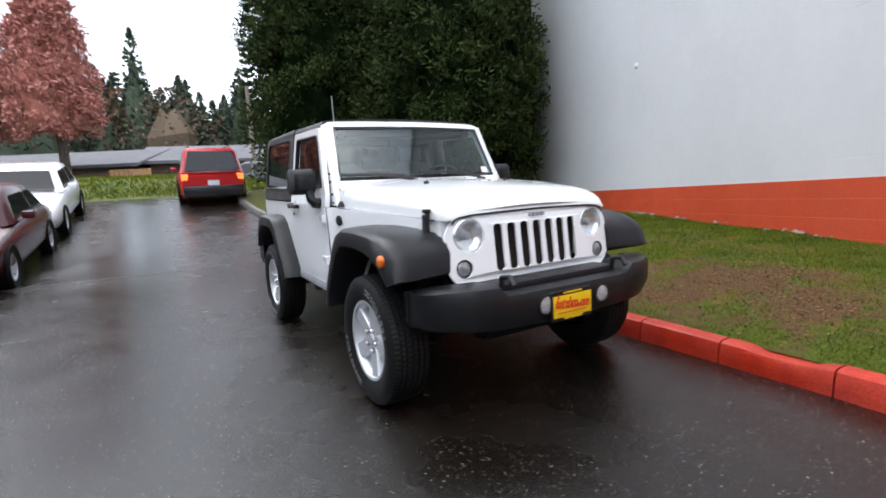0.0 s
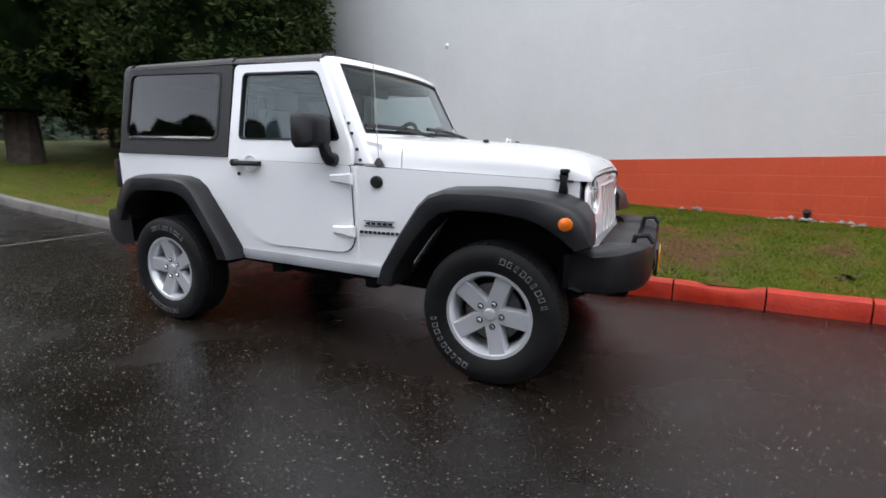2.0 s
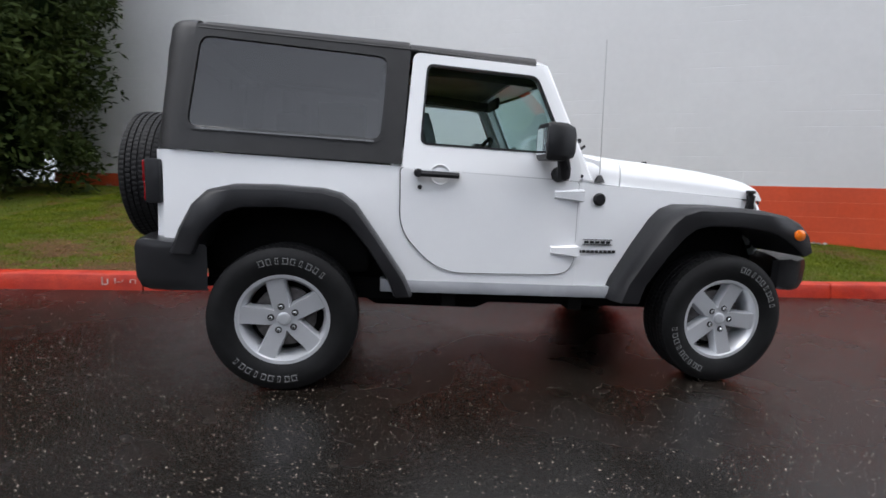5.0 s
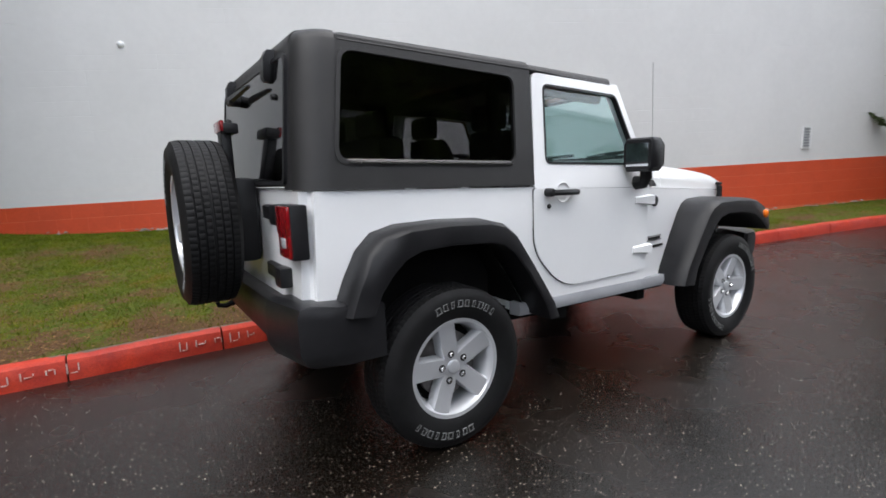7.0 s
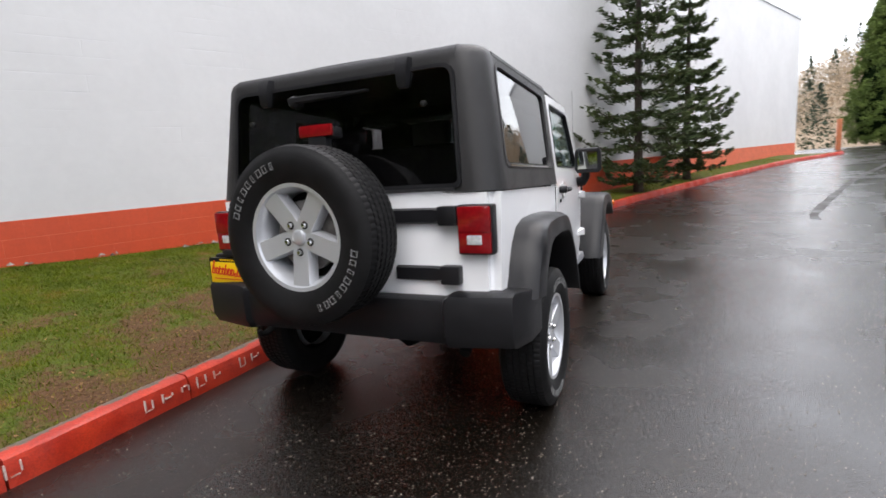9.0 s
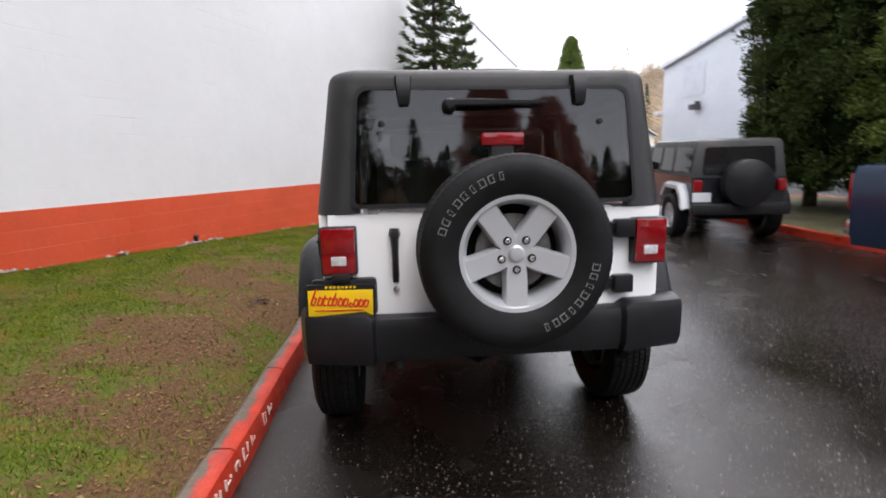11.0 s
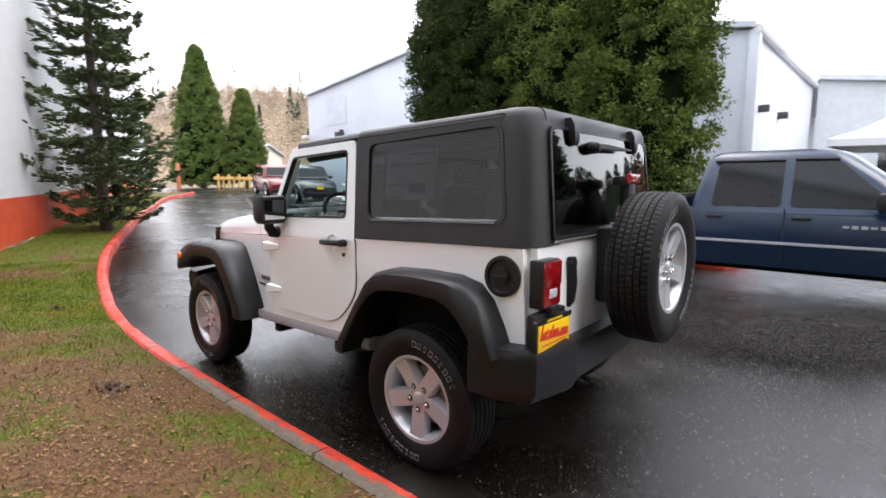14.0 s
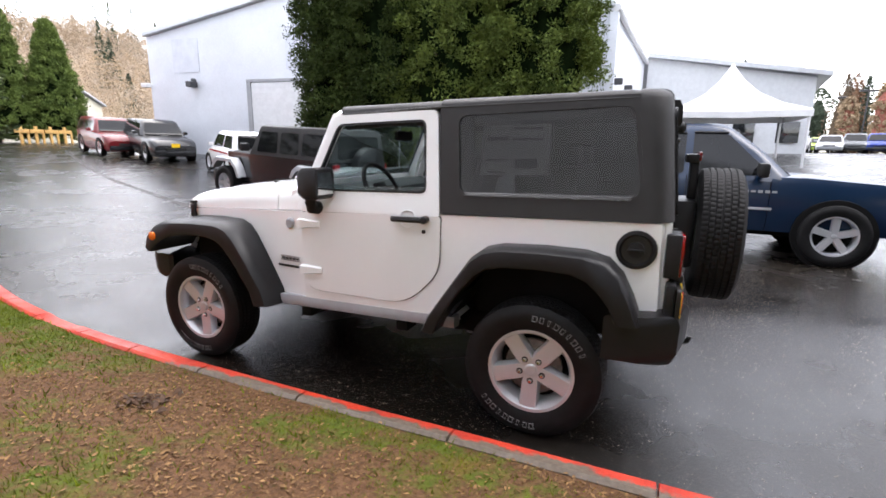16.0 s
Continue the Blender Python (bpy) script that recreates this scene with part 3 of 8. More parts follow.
lv, lf = [], []
for p, s in scatter(13000, -5, 6, lambda s: 0.10 + s * s):
    a, t, w = random.uniform(0, 6.28), random.uniform(0, 0.6), random.choice((0.004, 0.005, 0.006, 0.008, 0.011))
    q = Euler((t, random.uniform(-0.5, 0.5), a))
    n0 = len(lv)
    for dx, dy, dz in ((-1.5, 0, 0), (-0.3, 0.7, 0.2), (1.5, 0, 0.1), (-0.3, -0.7, 0.2)):
        o = Vector((dx * w, dy * w, dz * w))
        o.rotate(q)
        lv.append(p + o + Vector((0, 0, 0.008)))
    lf.append((n0, n0 + 1, n0 + 2, n0 + 3))
tagged(raw("fallen_leaves", lv, lf, LEAFLITTER), "scattered brown fallen leaves on the soil", "leaves", kind="stuff")

# big building's block wall
WX0, WX1 = -7.4, 30.0
wdir = Vector((1, -0.435, 0)).normalized()
wnorm = Vector((-0.435, -1, 0)).normalized()


ang_w = math.atan2(wdir.y, wdir.x)


def wall_pt(x, z, out=0.0):
    return Vector((x, wall_y(x), z)) + wnorm * out


def stripe_top(x):
    return 1.05 + 0.025 * x


def wall_top(x):
    return 7.4 + 0.035 * x


corners = []
for x, out in ((WX0, 0), (WX1, 0), (WX1, -0.3), (WX0, -0.3)):
    corners.append((x, out))
bm = bmesh.new()
uvl = bm.loops.layers.uv.new("UVMap")
lo = [bm.verts.new(wall_pt(x, -0.3, o)) for x, o in corners]
hi = [bm.verts.new(wall_pt(x, wall_top(x), o)) for x, o in corners]
for a, b in ((0, 1), (1, 2), (2, 3), (3, 0)):
    bm.faces.new((lo[a], lo[b], hi[b], hi[a]))
bm.faces.new(hi)
# the return wall at the near end
ret = [wall_pt(WX0, -0.3, -0.3), wall_pt(WX0, -0.3, -9), wall_pt(WX0, wall_top(WX0), -9), wall_pt(WX0, wall_top(WX0), -0.3)]
bm.faces.new([bm.verts.new(p) for p in ret])
bmesh.ops.recalc_face_normals(bm, faces=bm.faces)
for f in bm.faces:
    for lp in f.loops:
        c = lp.vert.co
        lp[uvl].uv = (c.dot(wdir), c.z - 0.025 * c.x - 1.05 + 20.4 * 0.2)
wall_south = part("wall_south", bm, WALL_WHITE, None, smooth=0)
tagged(wall_south, "tall white painted block wall with an orange band at its foot", "wall", kind="structure")
cap_r = [[wall_pt(x, wall_top(x) + b, o) for o, b in ((0.05, -0.12), (0.05, 0.05), (-0.35, 0.05), (-0.35, -0.12))] for x in (WX0 - 0.05, WX1)]
part("coping", loft(cap_r), mat("metal_coping", (0.6, 0.61, 0.62), 0.4, 0.3, vary=0.05), wall_south, "pale metal coping strip", 0)
# orange band: painted backing and its blocks
band = [[wall_pt(x, z, o) for o, z in ((0.004, -0.1), (0.004, stripe_top(x)), (-0.05, stripe_top(x)), (-0.05, -0.1))] for x in (WX0 - 0.004, WX1)]
orange_band = part("orange_band", loft(band), mat("orange_joint_paint", (0.62, 0.13, 0.06), 0.6, vary=0.1), wall_south, "orange painted band", 0)

# pale chips of peeled paint and rubble along the wall's foot
cv, cf = [], []
for q in range(420):
    x = random.uniform(-6.5, 9.5)
    if noise.noise((x * 1.3, 0, 4)) < -0.05:
        continue
    p = wall_pt(x, wall_base(x) + random.uniform(0.0, 0.035), random.uniform(0.02, 0.09))
    s = random.uniform(0.008, 0.03)
    n0 = len(cv)
    for dx, dy, dz in ((-1, -1, -0.5), (1.4, -0.8, -0.4), (0.9, 1, -0.5), (-0.8, 0.9, -0.4), (0.1, 0, 0.7)):
        cv.append(p + Vector((dx * s * random.uniform(0.6, 1.5), dy * s, dz * s)))
    cf += [(n0, n0 + 1, n0 + 4), (n0 + 1, n0 + 2, n0 + 4), (n0 + 2, n0 + 3, n0 + 4), (n0 + 3, n0, n0 + 4)]
tagged(raw("paint_chips", cv, cf, foliage_mat("pale_and_dark_rubble", (0.04, 0.032, 0.026), (0.40, 0.34, 0.30), patch=6)), "pale and dark rubble with paint chips at the wall's foot", "rubble", kind="stuff")


def kerb_face(x):
    for i in range(len(KL) - 1):
        if KL[i].x <= x <= KL[i + 1].x:
            f = (x - KL[i].x) / (KL[i + 1].x - KL[i].x)
            return KL[i].y + (KL[i + 1].y - KL[i].y) * f
    return 0


# grit and gravel chips on the wet road; pale grains double as wet sparkle
gp_, gf_ = [], []
for q in range(42000):
    x, y = random.uniform(-6.5, 6.5), random.uniform(-5.2, 1.1)
    if abs(x) < 1.9 and abs(y) < 0.75 and random.random() < 0.7 or y > kerb_face(x) - 0.01:
        continue
    s = random.choice((0.0016, 0.0018, 0.002, 0.0024, 0.003, 0.0036, 0.005))
    z = ground_z(x, y)
    n0 = len(gp_)
    a = random.uniform(0, 6.3)
    for k in range(3):
        r = s * random.uniform(0.7, 1.5)
        gp_.append((x + r * math.cos(a + k * 2.09), y + r * math.sin(a + k * 2.09), z - 0.0005))
    gp_.append((x, y, z + s * 0.8))
    gf_ += [(n0, n0 + 1, n0 + 3), (n0 + 1, n0 + 2, n0 + 3), (n0 + 2, n0, n0 + 3)]
tagged(raw("road_grit", gp_, gf_, foliage_mat("pale_grit_and_sparkle", (0.08, 0.065, 0.05), (0.42, 0.37, 0.31), patch=25)), "pale grit and leaf crumbs on the asphalt, doubling as wet sparkle", "grit", kind="stuff")

for x0, n in ((-3.1, 4), (-2.12, 5), (-1.45, 2)):
    for q in range(n):
        x = x0 + q * 0.115
        bm = bmesh.new()
        y = kerb_face(x) + 0.006
        w = 0.024 + 0.010 * (q % 2)
        box(bm, (x - w, y, 0.082), (0.008, 0.010, 0.07 - 0.02 * (q * 7 % 3)))
        box(bm, (x + w * 0.8, y, 0.078 + 0.008 * (q % 2)), (0.007, 0.010, 0.05 - 0.018 * (q * 5 % 3)))
        box(bm, (x, y, 0.052 + 0.022 * (q % 3)), (w * 1.1, 0.010, 0.007))
        part("stencil_character", bm, STENCIL, kerb, "worn white stencil bars", 0)

# ---------------------------------------------------------------- wheels
def tyre_bm(R, width, rim_r, lugs=60):
    """Tyre round the local z axis, outer side towards +z, with a grooved tread."""
    w = width / 2
    side = [(rim_r - 0.005, 0.72), (rim_r + 0.012, 0.86), (R * 0.80, 1.02), (R * 0.90, 1.0), (R - 0.022, 0.90)]
    rows = [(0.84, 0.007, 0), (0.60, 0.0, 0), (0.585, 0.008, 9), (0.545, 0.008, 9), (0.53, 0.0, 1), (0.33, 0.0, 1), (0.315, 0.008, 9), (0.275, 0.008, 9), (0.26, 0.0, 2), (0.06, 0.0, 2), (0.045, 0.006, 9)]
    prof = [(r, -h, None, 0) for r, h in side] + [(R, -h, k, d) for h, d, k in rows] + [(R, h, k, d) for h, d, k in reversed(rows)] + [(r, h, None, 0) for r, h in reversed(side)]
    n = lugs * 4
    rings = []
    for j, (r, h, k, dep) in enumerate(prof):
        ring = []
        for i in range(n):
            a = 2 * math.pi * i / n
            rr = r
            if k is not None:
                rr = R - dep
                if k != 9 and (i + (k * 2 if h > 0 else k * 3 + 1)) % 4 == 0:
                    rr -= 0.003
            ring.append((rr * math.cos(a), rr * math.sin(a), h * w))
        rings.append(ring)
    return loft(rings, True, False)


def letter_mesh(h, w):
    bm = bmesh.new()
    for dx, dy, sx, sy in ((0.45, 0, 0.09, 0.9), (-0.45, 0, 0.09, 0.9), (0, 0.43, 0.8, 0.11), (0, -0.30, 0.5, 0.11)):
        box(bm, (dx * h, dy * w, 0), (h * sx, w * sy, 0.004))
    me = bpy.data.meshes.new("sidewall_character")
    bm.to_mesh(me)
    bm.free()
    me.materials.append(LETTER)
    return me


CHARACTER = letter_mesh(0.031, 0.027)
CHARACTER_B = letter_mesh(0.031, 0.021)


def letter_arc(hub, R, z, a0, a1, n):
    """Raised outlined characters, as plain bars, on a sidewall."""
    for k in range(n):
        ob = new("sidewall_character", CHARACTER if k % 3 else CHARACTER_B)
        ob.parent = hub
        ob.matrix_local = Matrix.Rotation(a0 + (a1 - a0) * (k + 0.5) / n, 4, "Z") @ Matrix.Translation((R, 0, z)) @ Matrix.Rotation(math.pi * (k * 5 % 3 == 1), 4, "Z") @ Matrix.Diagonal((1, 0.8 + 0.35 * ((k * 7) % 3) / 2, 1, 1))


def wheel(parent, m, R=0.374, width=0.235, rim_r=0.222, spin=0.0, name="wheel", letters=True, detail=True, alloy=None):
    """Wheel with its outer side towards the local +z axis."""
    alloy = alloy or ALLOY
    hub = new(name)
    hub.parent = parent
    hub.matrix_local = m @ Matrix.Rotation(spin, 4, "Z")
    w = width / 2
    part("tyre", tyre_bm(R, width, rim_r, 84 if detail else 20), RUBBER, hub, "black rubber tyre")
    if letters:
        lr = (R + rim_r) / 2 + 0.006
        letter_arc(hub, lr, w * 1.012, 0.30, 1.45, 9)
        letter_arc(hub, lr, w * 1.012, 3.3, 4.45, 9)
    rim = lathe([(rim_r + 0.012, w * 0.80), (rim_r + 0.010, w * 0.86), (rim_r - 0.006, w * 0.84), (rim_r - 0.014, w * 0.70), (rim_r - 0.024, w * 0.55), (rim_r - 0.03, 0.0), (rim_r - 0.03, -w * 0.8)], 48)
    part("rim", rim, alloy, hub, "silver alloy rim")
    back = lathe([(rim_r - 0.03, -w * 0.25), (0.05, -w * 0.2), (0.0001, -w * 0.2)], 32)
    part("backing", back, UNDER, hub)
    if detail:
        disc = lathe([(0.155, 0.0), (0.155, 0.02), (0.06, 0.02), (0.06, 0.0)], 32)
        part("brake_disc", disc, ALLOY_DARK, hub, "grey steel brake disc")
    sp = bmesh.new()
    for k in range(5):
        a = 2 * math.pi * k / 5
        rot = Matrix.Rotation(a, 4, "Z")
        ring = []
        for r, hw, z1, z0 in ((0.0, 0.012, w * 0.60, 0.02), (0.035, 0.034, w * 0.61, 0.022), (0.085, 0.041, w * 0.64, 0.022), (rim_r * 0.72, 0.041, w * 0.70, 0.03), (rim_r - 0.012, 0.044, w * 0.755, 0.035), (rim_r + 0.002, 0.047, w * 0.775, 0.035)):
            ring.append([rot @ Vector(p) for p in ((r, -hw - 0.009, z0), (r, -hw - 0.007, z1 - 0.016), (r, -hw, z1), (r, hw, z1), (r, hw + 0.007, z1 - 0.016), (r, hw + 0.009, z0))])
        loft(ring, True, True, sp)
    part("spokes", sp, alloy, hub, "five broad silver spokes")
    cap = lathe([(0.034, w * 0.44), (0.033, w * 0.66), (0.028, w * 0.69), (0.020, w * 0.70), (0.0001, w * 0.705)], 24)
    part("centre_cap", cap, alloy, hub, "silver centre cap")
    if detail:
        part("hub_face", lathe([(0.076, w * 0.30), (0.075, w * 0.50), (0.07, w * 0.54), (0.03, w * 0.55)], 28), alloy, hub)
        for k in range(5):
            a = 2 * math.pi * k / 5
            at_ = Matrix.Rotation(a, 4, "Z") @ Matrix.Translation((0.064, 0, w * 0.145))
            part("nut_socket", lathe([(0.0175, w * 0.484), (0.0175, w * 0.500), (0.0001, w * 0.500)], 14, at_), INKY, hub, "dark nut socket")
            part("wheel_nut", lathe([(0.0115, w * 0.47), (0.0115, w * 0.56), (0.008, w * 0.60), (0.0001, w * 0.605)], 6, at_), CHROME, hub, "chrome wheel nut")
    return hub


RIGHT = Matrix.Rotation(radians(90), 4, "X")      # outer side towards -y
LEFT = Matrix.Rotation(radians(-90), 4, "X")      # outer side towards +y
BACK = Matrix.Rotation(radians(-90), 4, "Y")      # outer side towards -x

# ---------------------------------------------------------------- the white off-road car
jeep = thing("off_road_car", "white two-door off-road car with black hardtop on wet asphalt", "car")
YC = 0.008     # its centre line


def hw(z):
    """Half-width of the body side at a height."""
    return 0.785 - 0.035 * max(0, 0.95 - z) - 0.125 * max(0, z - 1.13)


def tub_w(x, z):
    w = hw(z)
    if x > 0.33:
        w = min(w, 0.755 - (x - 0.33) * 0.127)
    if x > 1.45:
        w -= 0.02
    return w


def interp_line(pts, x):
    for (a, za), (b, zb) in zip(pts, pts[1:]):
        if x <= b:
            return za + (zb - za) * max(0, x - a) / (b - a)
    return pts[-1][1]


# tub behind the cowl, fender body ahead of it
tub_line = [(-1.84, 0.68), (-1.825, 1.14), (-1.2, 1.139), (-0.64, 1.135), (0.338, 1.115), (0.338, 0.49),
            (-0.72, 0.485), (-0.66, 0.55), (-0.93, 0.90), (-1.05, 0.95), (-1.40, 0.95), (-1.55, 0.86), (-1.64, 0.68)]
bm = plate(tub_line, [], lambda u, v, w: (u, YC + tub_w(min(u, 0.32), v) * (1 - 2 * w), v))
bmesh.ops.bevel(bm, geom=[e for e in bm.edges if len(e.link_faces) == 2 and e.verts[0].co.x < -1.8 and e.verts[1].co.x < -1.8 and abs(e.verts[0].co.y - e.verts[1].co.y) < 0.1], offset=0.045, segments=5, affect="EDGES")
part("tub", bm, PAINT, jeep, "white body tub")
front_arch = [(0.62, 0.50), (0.88, 0.88), (0.95, 0.93), (1.05, 0.96), (1.40, 0.93), (1.50, 0.83), (1.56, 0.72)]
rear_arch = [(-0.66, 0.52), (-0.93, 0.90), (-1.05, 0.95), (-1.40, 0.95), (-1.55, 0.86), (-1.64, 0.68)]
rings = []
for x in (0.338, 0.40, 0.5, 0.62, 0.7, 0.78, 0.88, 0.95, 1.05, 1.2, 1.40, 1.46, 1.50, 1.53):
    zt = 1.113 - 0.047 * (x - 0.36) if x < 1.5 else 1.06
    zb = 0.49 if x <= 0.62 else interp_line(front_arch, x)
    w0, w1 = tub_w(x, zt), tub_w(x, zb)
    rings.append([(x, YC + w0, zt), (x, YC + (w0 + w1) / 2 + 0.003, (zt + zb) / 2), (x, YC + w1, zb), (x, YC - w1, zb), (x, YC - (w0 + w1) / 2 - 0.003, (zt + zb) / 2), (x, YC - w0, zt)])
part("front_body", loft(rings), PAINT, jeep, "white cowl sides and inner wings")
for s in (-1, 1):
    for arch in (front_arch, rear_arch):
        lin = []
        for x, z in arch:
            c = 1.212 if x > 0 else -1.212
            d = Vector((c - x, 0.4 - z)).normalized() * 0.012
            w = tub_w(x, z) - 0.006
            lin.append([(x + d.x, YC + s * w, z + d.y), (x + d.x, YC + s * 0.3, z + d.y)])
        part("arch_liner", loft(lin, False, False), UNDER, jeep, "dark arch liner")
part("underbody", merge(boxed((-0.1, YC, 0.66), (3.2, 0.95, 0.46), 0.03), boxed((0.05, YC, 0.43), (3.0, 0.62, 0.10), 0.02),
                        boxed((-0.15, YC, 0.47), (1.15, 1.3, 0.05), 0.01)), UNDER, jeep, "dark underbody and frame")
for s in (-1, 1):
    part("frame_rail", loft([[(x, YC + s * 0.44 + a, z + b) for a, b in ((-0.05, -0.06), (0.05, -0.06), (0.05, 0.06), (-0.05, 0.06))] for x, z in ((-1.75, 0.56), (-1.5, 0.56), (-1.0, 0.42), (0.95, 0.40), (1.35, 0.52), (1.7, 0.55))]), UNDER, jeep, "dark frame rail", 30)
    part("rail_bracket", boxed((-0.35, YC + s * 0.60, 0.42), (0.08, 0.24, 0.08), 0.01), UNDER, jeep)
    part("rail_bracket", boxed((0.38, YC + s * 0.60, 0.42), (0.08, 0.24, 0.08), 0.01), UNDER, jeep)
part("skid_plate", loft([[(x, YC + y, z) for y, z in ((-w_, 0.42), (-w_ * 0.8, b), (w_ * 0.8, b), (w_, 0.42))] for x, w_, b in ((-0.95, 0.3, 0.38), (-0.75, 0.36, 0.27), (-0.1, 0.36, 0.26), (0.15, 0.3, 0.36))]), UNDER, jeep, "dark skid plate", 30)
part("gearbox", tube([(0.1, YC, 0.42), (0.4, YC, 0.40), (0.8, YC, 0.44)], [0.12, 0.15, 0.17], 10), UNDER, jeep)
part("silencer", tube([(-1.02, YC - 0.2, 0.46), (-1.0, YC - 0.2, 0.46), (-0.98, YC + 0.35, 0.46)], [0.06, 0.09, 0.09], 10), UNDER, jeep)
part("drive_shaft", tube([(-1.15, YC, 0.38), (-0.9, YC, 0.40)], 0.035, 8), UNDER, jeep)
for x in (-1.212, 1.212):
    part("axle", tube([(x, -0.68, 0.36), (x, -0.15, 0.36), (x, 0, 0.36), (x, 0.15, 0.36), (x, 0.68, 0.36)], [0.05, 0.055, 0.13, 0.055, 0.05], 12), UNDER, jeep)
for s in (-1, 1):
    for x in (-1.212, 1.212):
        part("wheel_well", boxed((x if x < 0 else 1.12, YC + s * 0.50, 0.74), (0.84 if x < 0 else 0.68, 0.25, 0.42), 0.05), UNDER, jeep)
        part("shock_absorber", tube([(x + 0.12, s * 0.6, 0.35), (x + 0.1, s * 0.55, 0.8)], 0.028, 10), UNDER, jeep)
    part("sill", loft([[(x, YC + s * a, z) for a, z in ((0.70, 0.465), (0.775, 0.47), (0.783, 0.50), (0.772, 0.535), (0.70, 0.535))] for x in (-0.73, 0.58)]), GREY_SILL, jeep, "grey painted sill")

# doors
door_low = rounded([(-0.64, 1.128), (-0.635, 0.80), (-0.42, 0.585), (0.325, 0.60), (0.315, 1.116)], [0.02, 0.1, 0.14, 0.12, 0.02], 6)
door_up = rounded([(-0.635, 1.128), (-0.585, 1.715), (0.100, 1.705), (0.322, 1.21), (0.322, 1.118)], [0.01, 0.04, 0.04, 0.05, 0.01], 4)
door_win = rounded([(-0.535, 1.262), (-0.508, 1.655), (0.066, 1.645), (0.238, 1.262)], 0.035, 4)


def hwz(z):
    return hw(z)


for s in (-1, 1):
    door = part("door", plate(door_low, [], lambda u, v, w: (u, YC + s * (hwz(v) + 0.010 - 0.03 * w), v)), PAINT, jeep, "white door panel")
    part("door_frame", plate(door_up, [door_win], lambda u, v, w: (u, YC + s * (hwz(v) + 0.008 - 0.035 * w), v)), PAINT, door, "white window frame")
    seal = rounded([(-0.545, 1.252), (-0.516, 1.665), (0.073, 1.655), (0.251, 1.252)], 0.04, 4)
    inner = rounded([(-0.534, 1.263), (-0.506, 1.654), (0.066, 1.644), (0.236, 1.263)], 0.034, 4)
    part("window_seal", plate(seal, [inner], lambda u, v, w: (u, YC + s * (hwz(v) + 0.011 - 0.03 * w), v)), PLASTIC, door, "black rubber window seal")
    if s > 0:      # this window is wound down
        inner = rounded([(-0.53, 1.262), (-0.528, 1.285), (0.228, 1.285), (0.238, 1.262)], 0.004, 2)
    g = part("door_glass", plate(inner, [], lambda u, v, w: (u, YC + s * (hwz(v) - 0.008 - 0.004 * w), v)), GLASS_TINT, door, "clear tinted glass", 0)
    g.visible_shadow = False
    hy = YC + s * (hw(1.1) + 0.012)
    part("handle_recess", lathe([(0.055, 0.002), (0.052, 0.004), (0.04, -0.004), (0.0001, -0.006)], 24, Matrix.Translation((-0.435, hy - s * 0.001, 1.105)) @ (LEFT if s > 0 else RIGHT)), PAINT, door)
    handle = part("door_handle", loft([[(x, hy + s * o, 1.105 + b) for o, b in ((0.004 + d, -0.016), (0.03 + d, -0.014), (0.036 + d, 0.0), (0.03 + d, 0.014), (0.004 + d, 0.016))] for x, d in
                                       ((-0.555, 0.0), (-0.54, 0.012), (-0.43, 0.016), (-0.36, 0.012), (-0.34, 0.0))]), PLASTIC, door, "black pull handle")
    part("push_button", lathe([(0.022, 0.0), (0.022, 0.04), (0.016, 0.046), (0.0001, 0.046)], 16, Matrix.Translation((-0.552, hy, 1.107)) @ (LEFT if s > 0 else RIGHT)), PLASTIC, door)
    part("door_lock", lathe([(0.012, 0.0), (0.012, 0.006), (0.0001, 0.007)], 14, Matrix.Translation((-0.54, hy, 1.035)) @ (LEFT if s > 0 else RIGHT)), INKY, door)
    for z in (1.04, 0.735):
        yy = YC + s * (hw(z) + 0.012)
        part("door_hinge", loft([[(x, yy + s * o, z + b) for o, b in ((0, -h), (t, -h + 0.008), (t, h - 0.008), (0, h))] for x, h, t in ((0.185, 0.022, 0.008), (0.27, 0.028, 0.016), (0.315, 0.034, 0.03), (0.338, 0.034, 0.03))]), PAINT, jeep, "white bolted door hinge")

# dark gaps round the doors and along the bonnet's foot
for s in (-1, 1):
    wide = rounded([(-0.6445, 1.131), (-0.6395, 0.798), (-0.4225, 0.581), (0.3295, 0.596), (0.3195, 1.119)], [0.02, 0.1, 0.14, 0.12, 0.02], 6)
    part("door_gap", plate(wide, [door_low], lambda u, v, w: (u, YC + s * (hwz(v) + 0.003 - 0.01 * w), v)), INKY, jeep, "dark door gap")
    part("bonnet_gap", tube([(x, YC + s * (0.7155 - 0.105 * (x - 0.4)), 1.111 - 0.047 * (x - 0.36)) for x in (0.37, 0.7, 1.0, 1.3, 1.5)], 0.0045, 6), INKY, jeep, "dark bonnet gap")

part("bonnet_gap", tube([(1.586, YC + y, z - 0.012) for y, z in ((-0.545, 1.045), (-0.535, 1.066), (-0.50, 1.078), (-0.42, 1.087), (-0.2, 1.092), (0.0, 1.094), (0.2, 1.092), (0.42, 1.087), (0.50, 1.078), (0.535, 1.066), (0.545, 1.045))], 0.006, 6), INKY, jeep, "dark bonnet front gap")

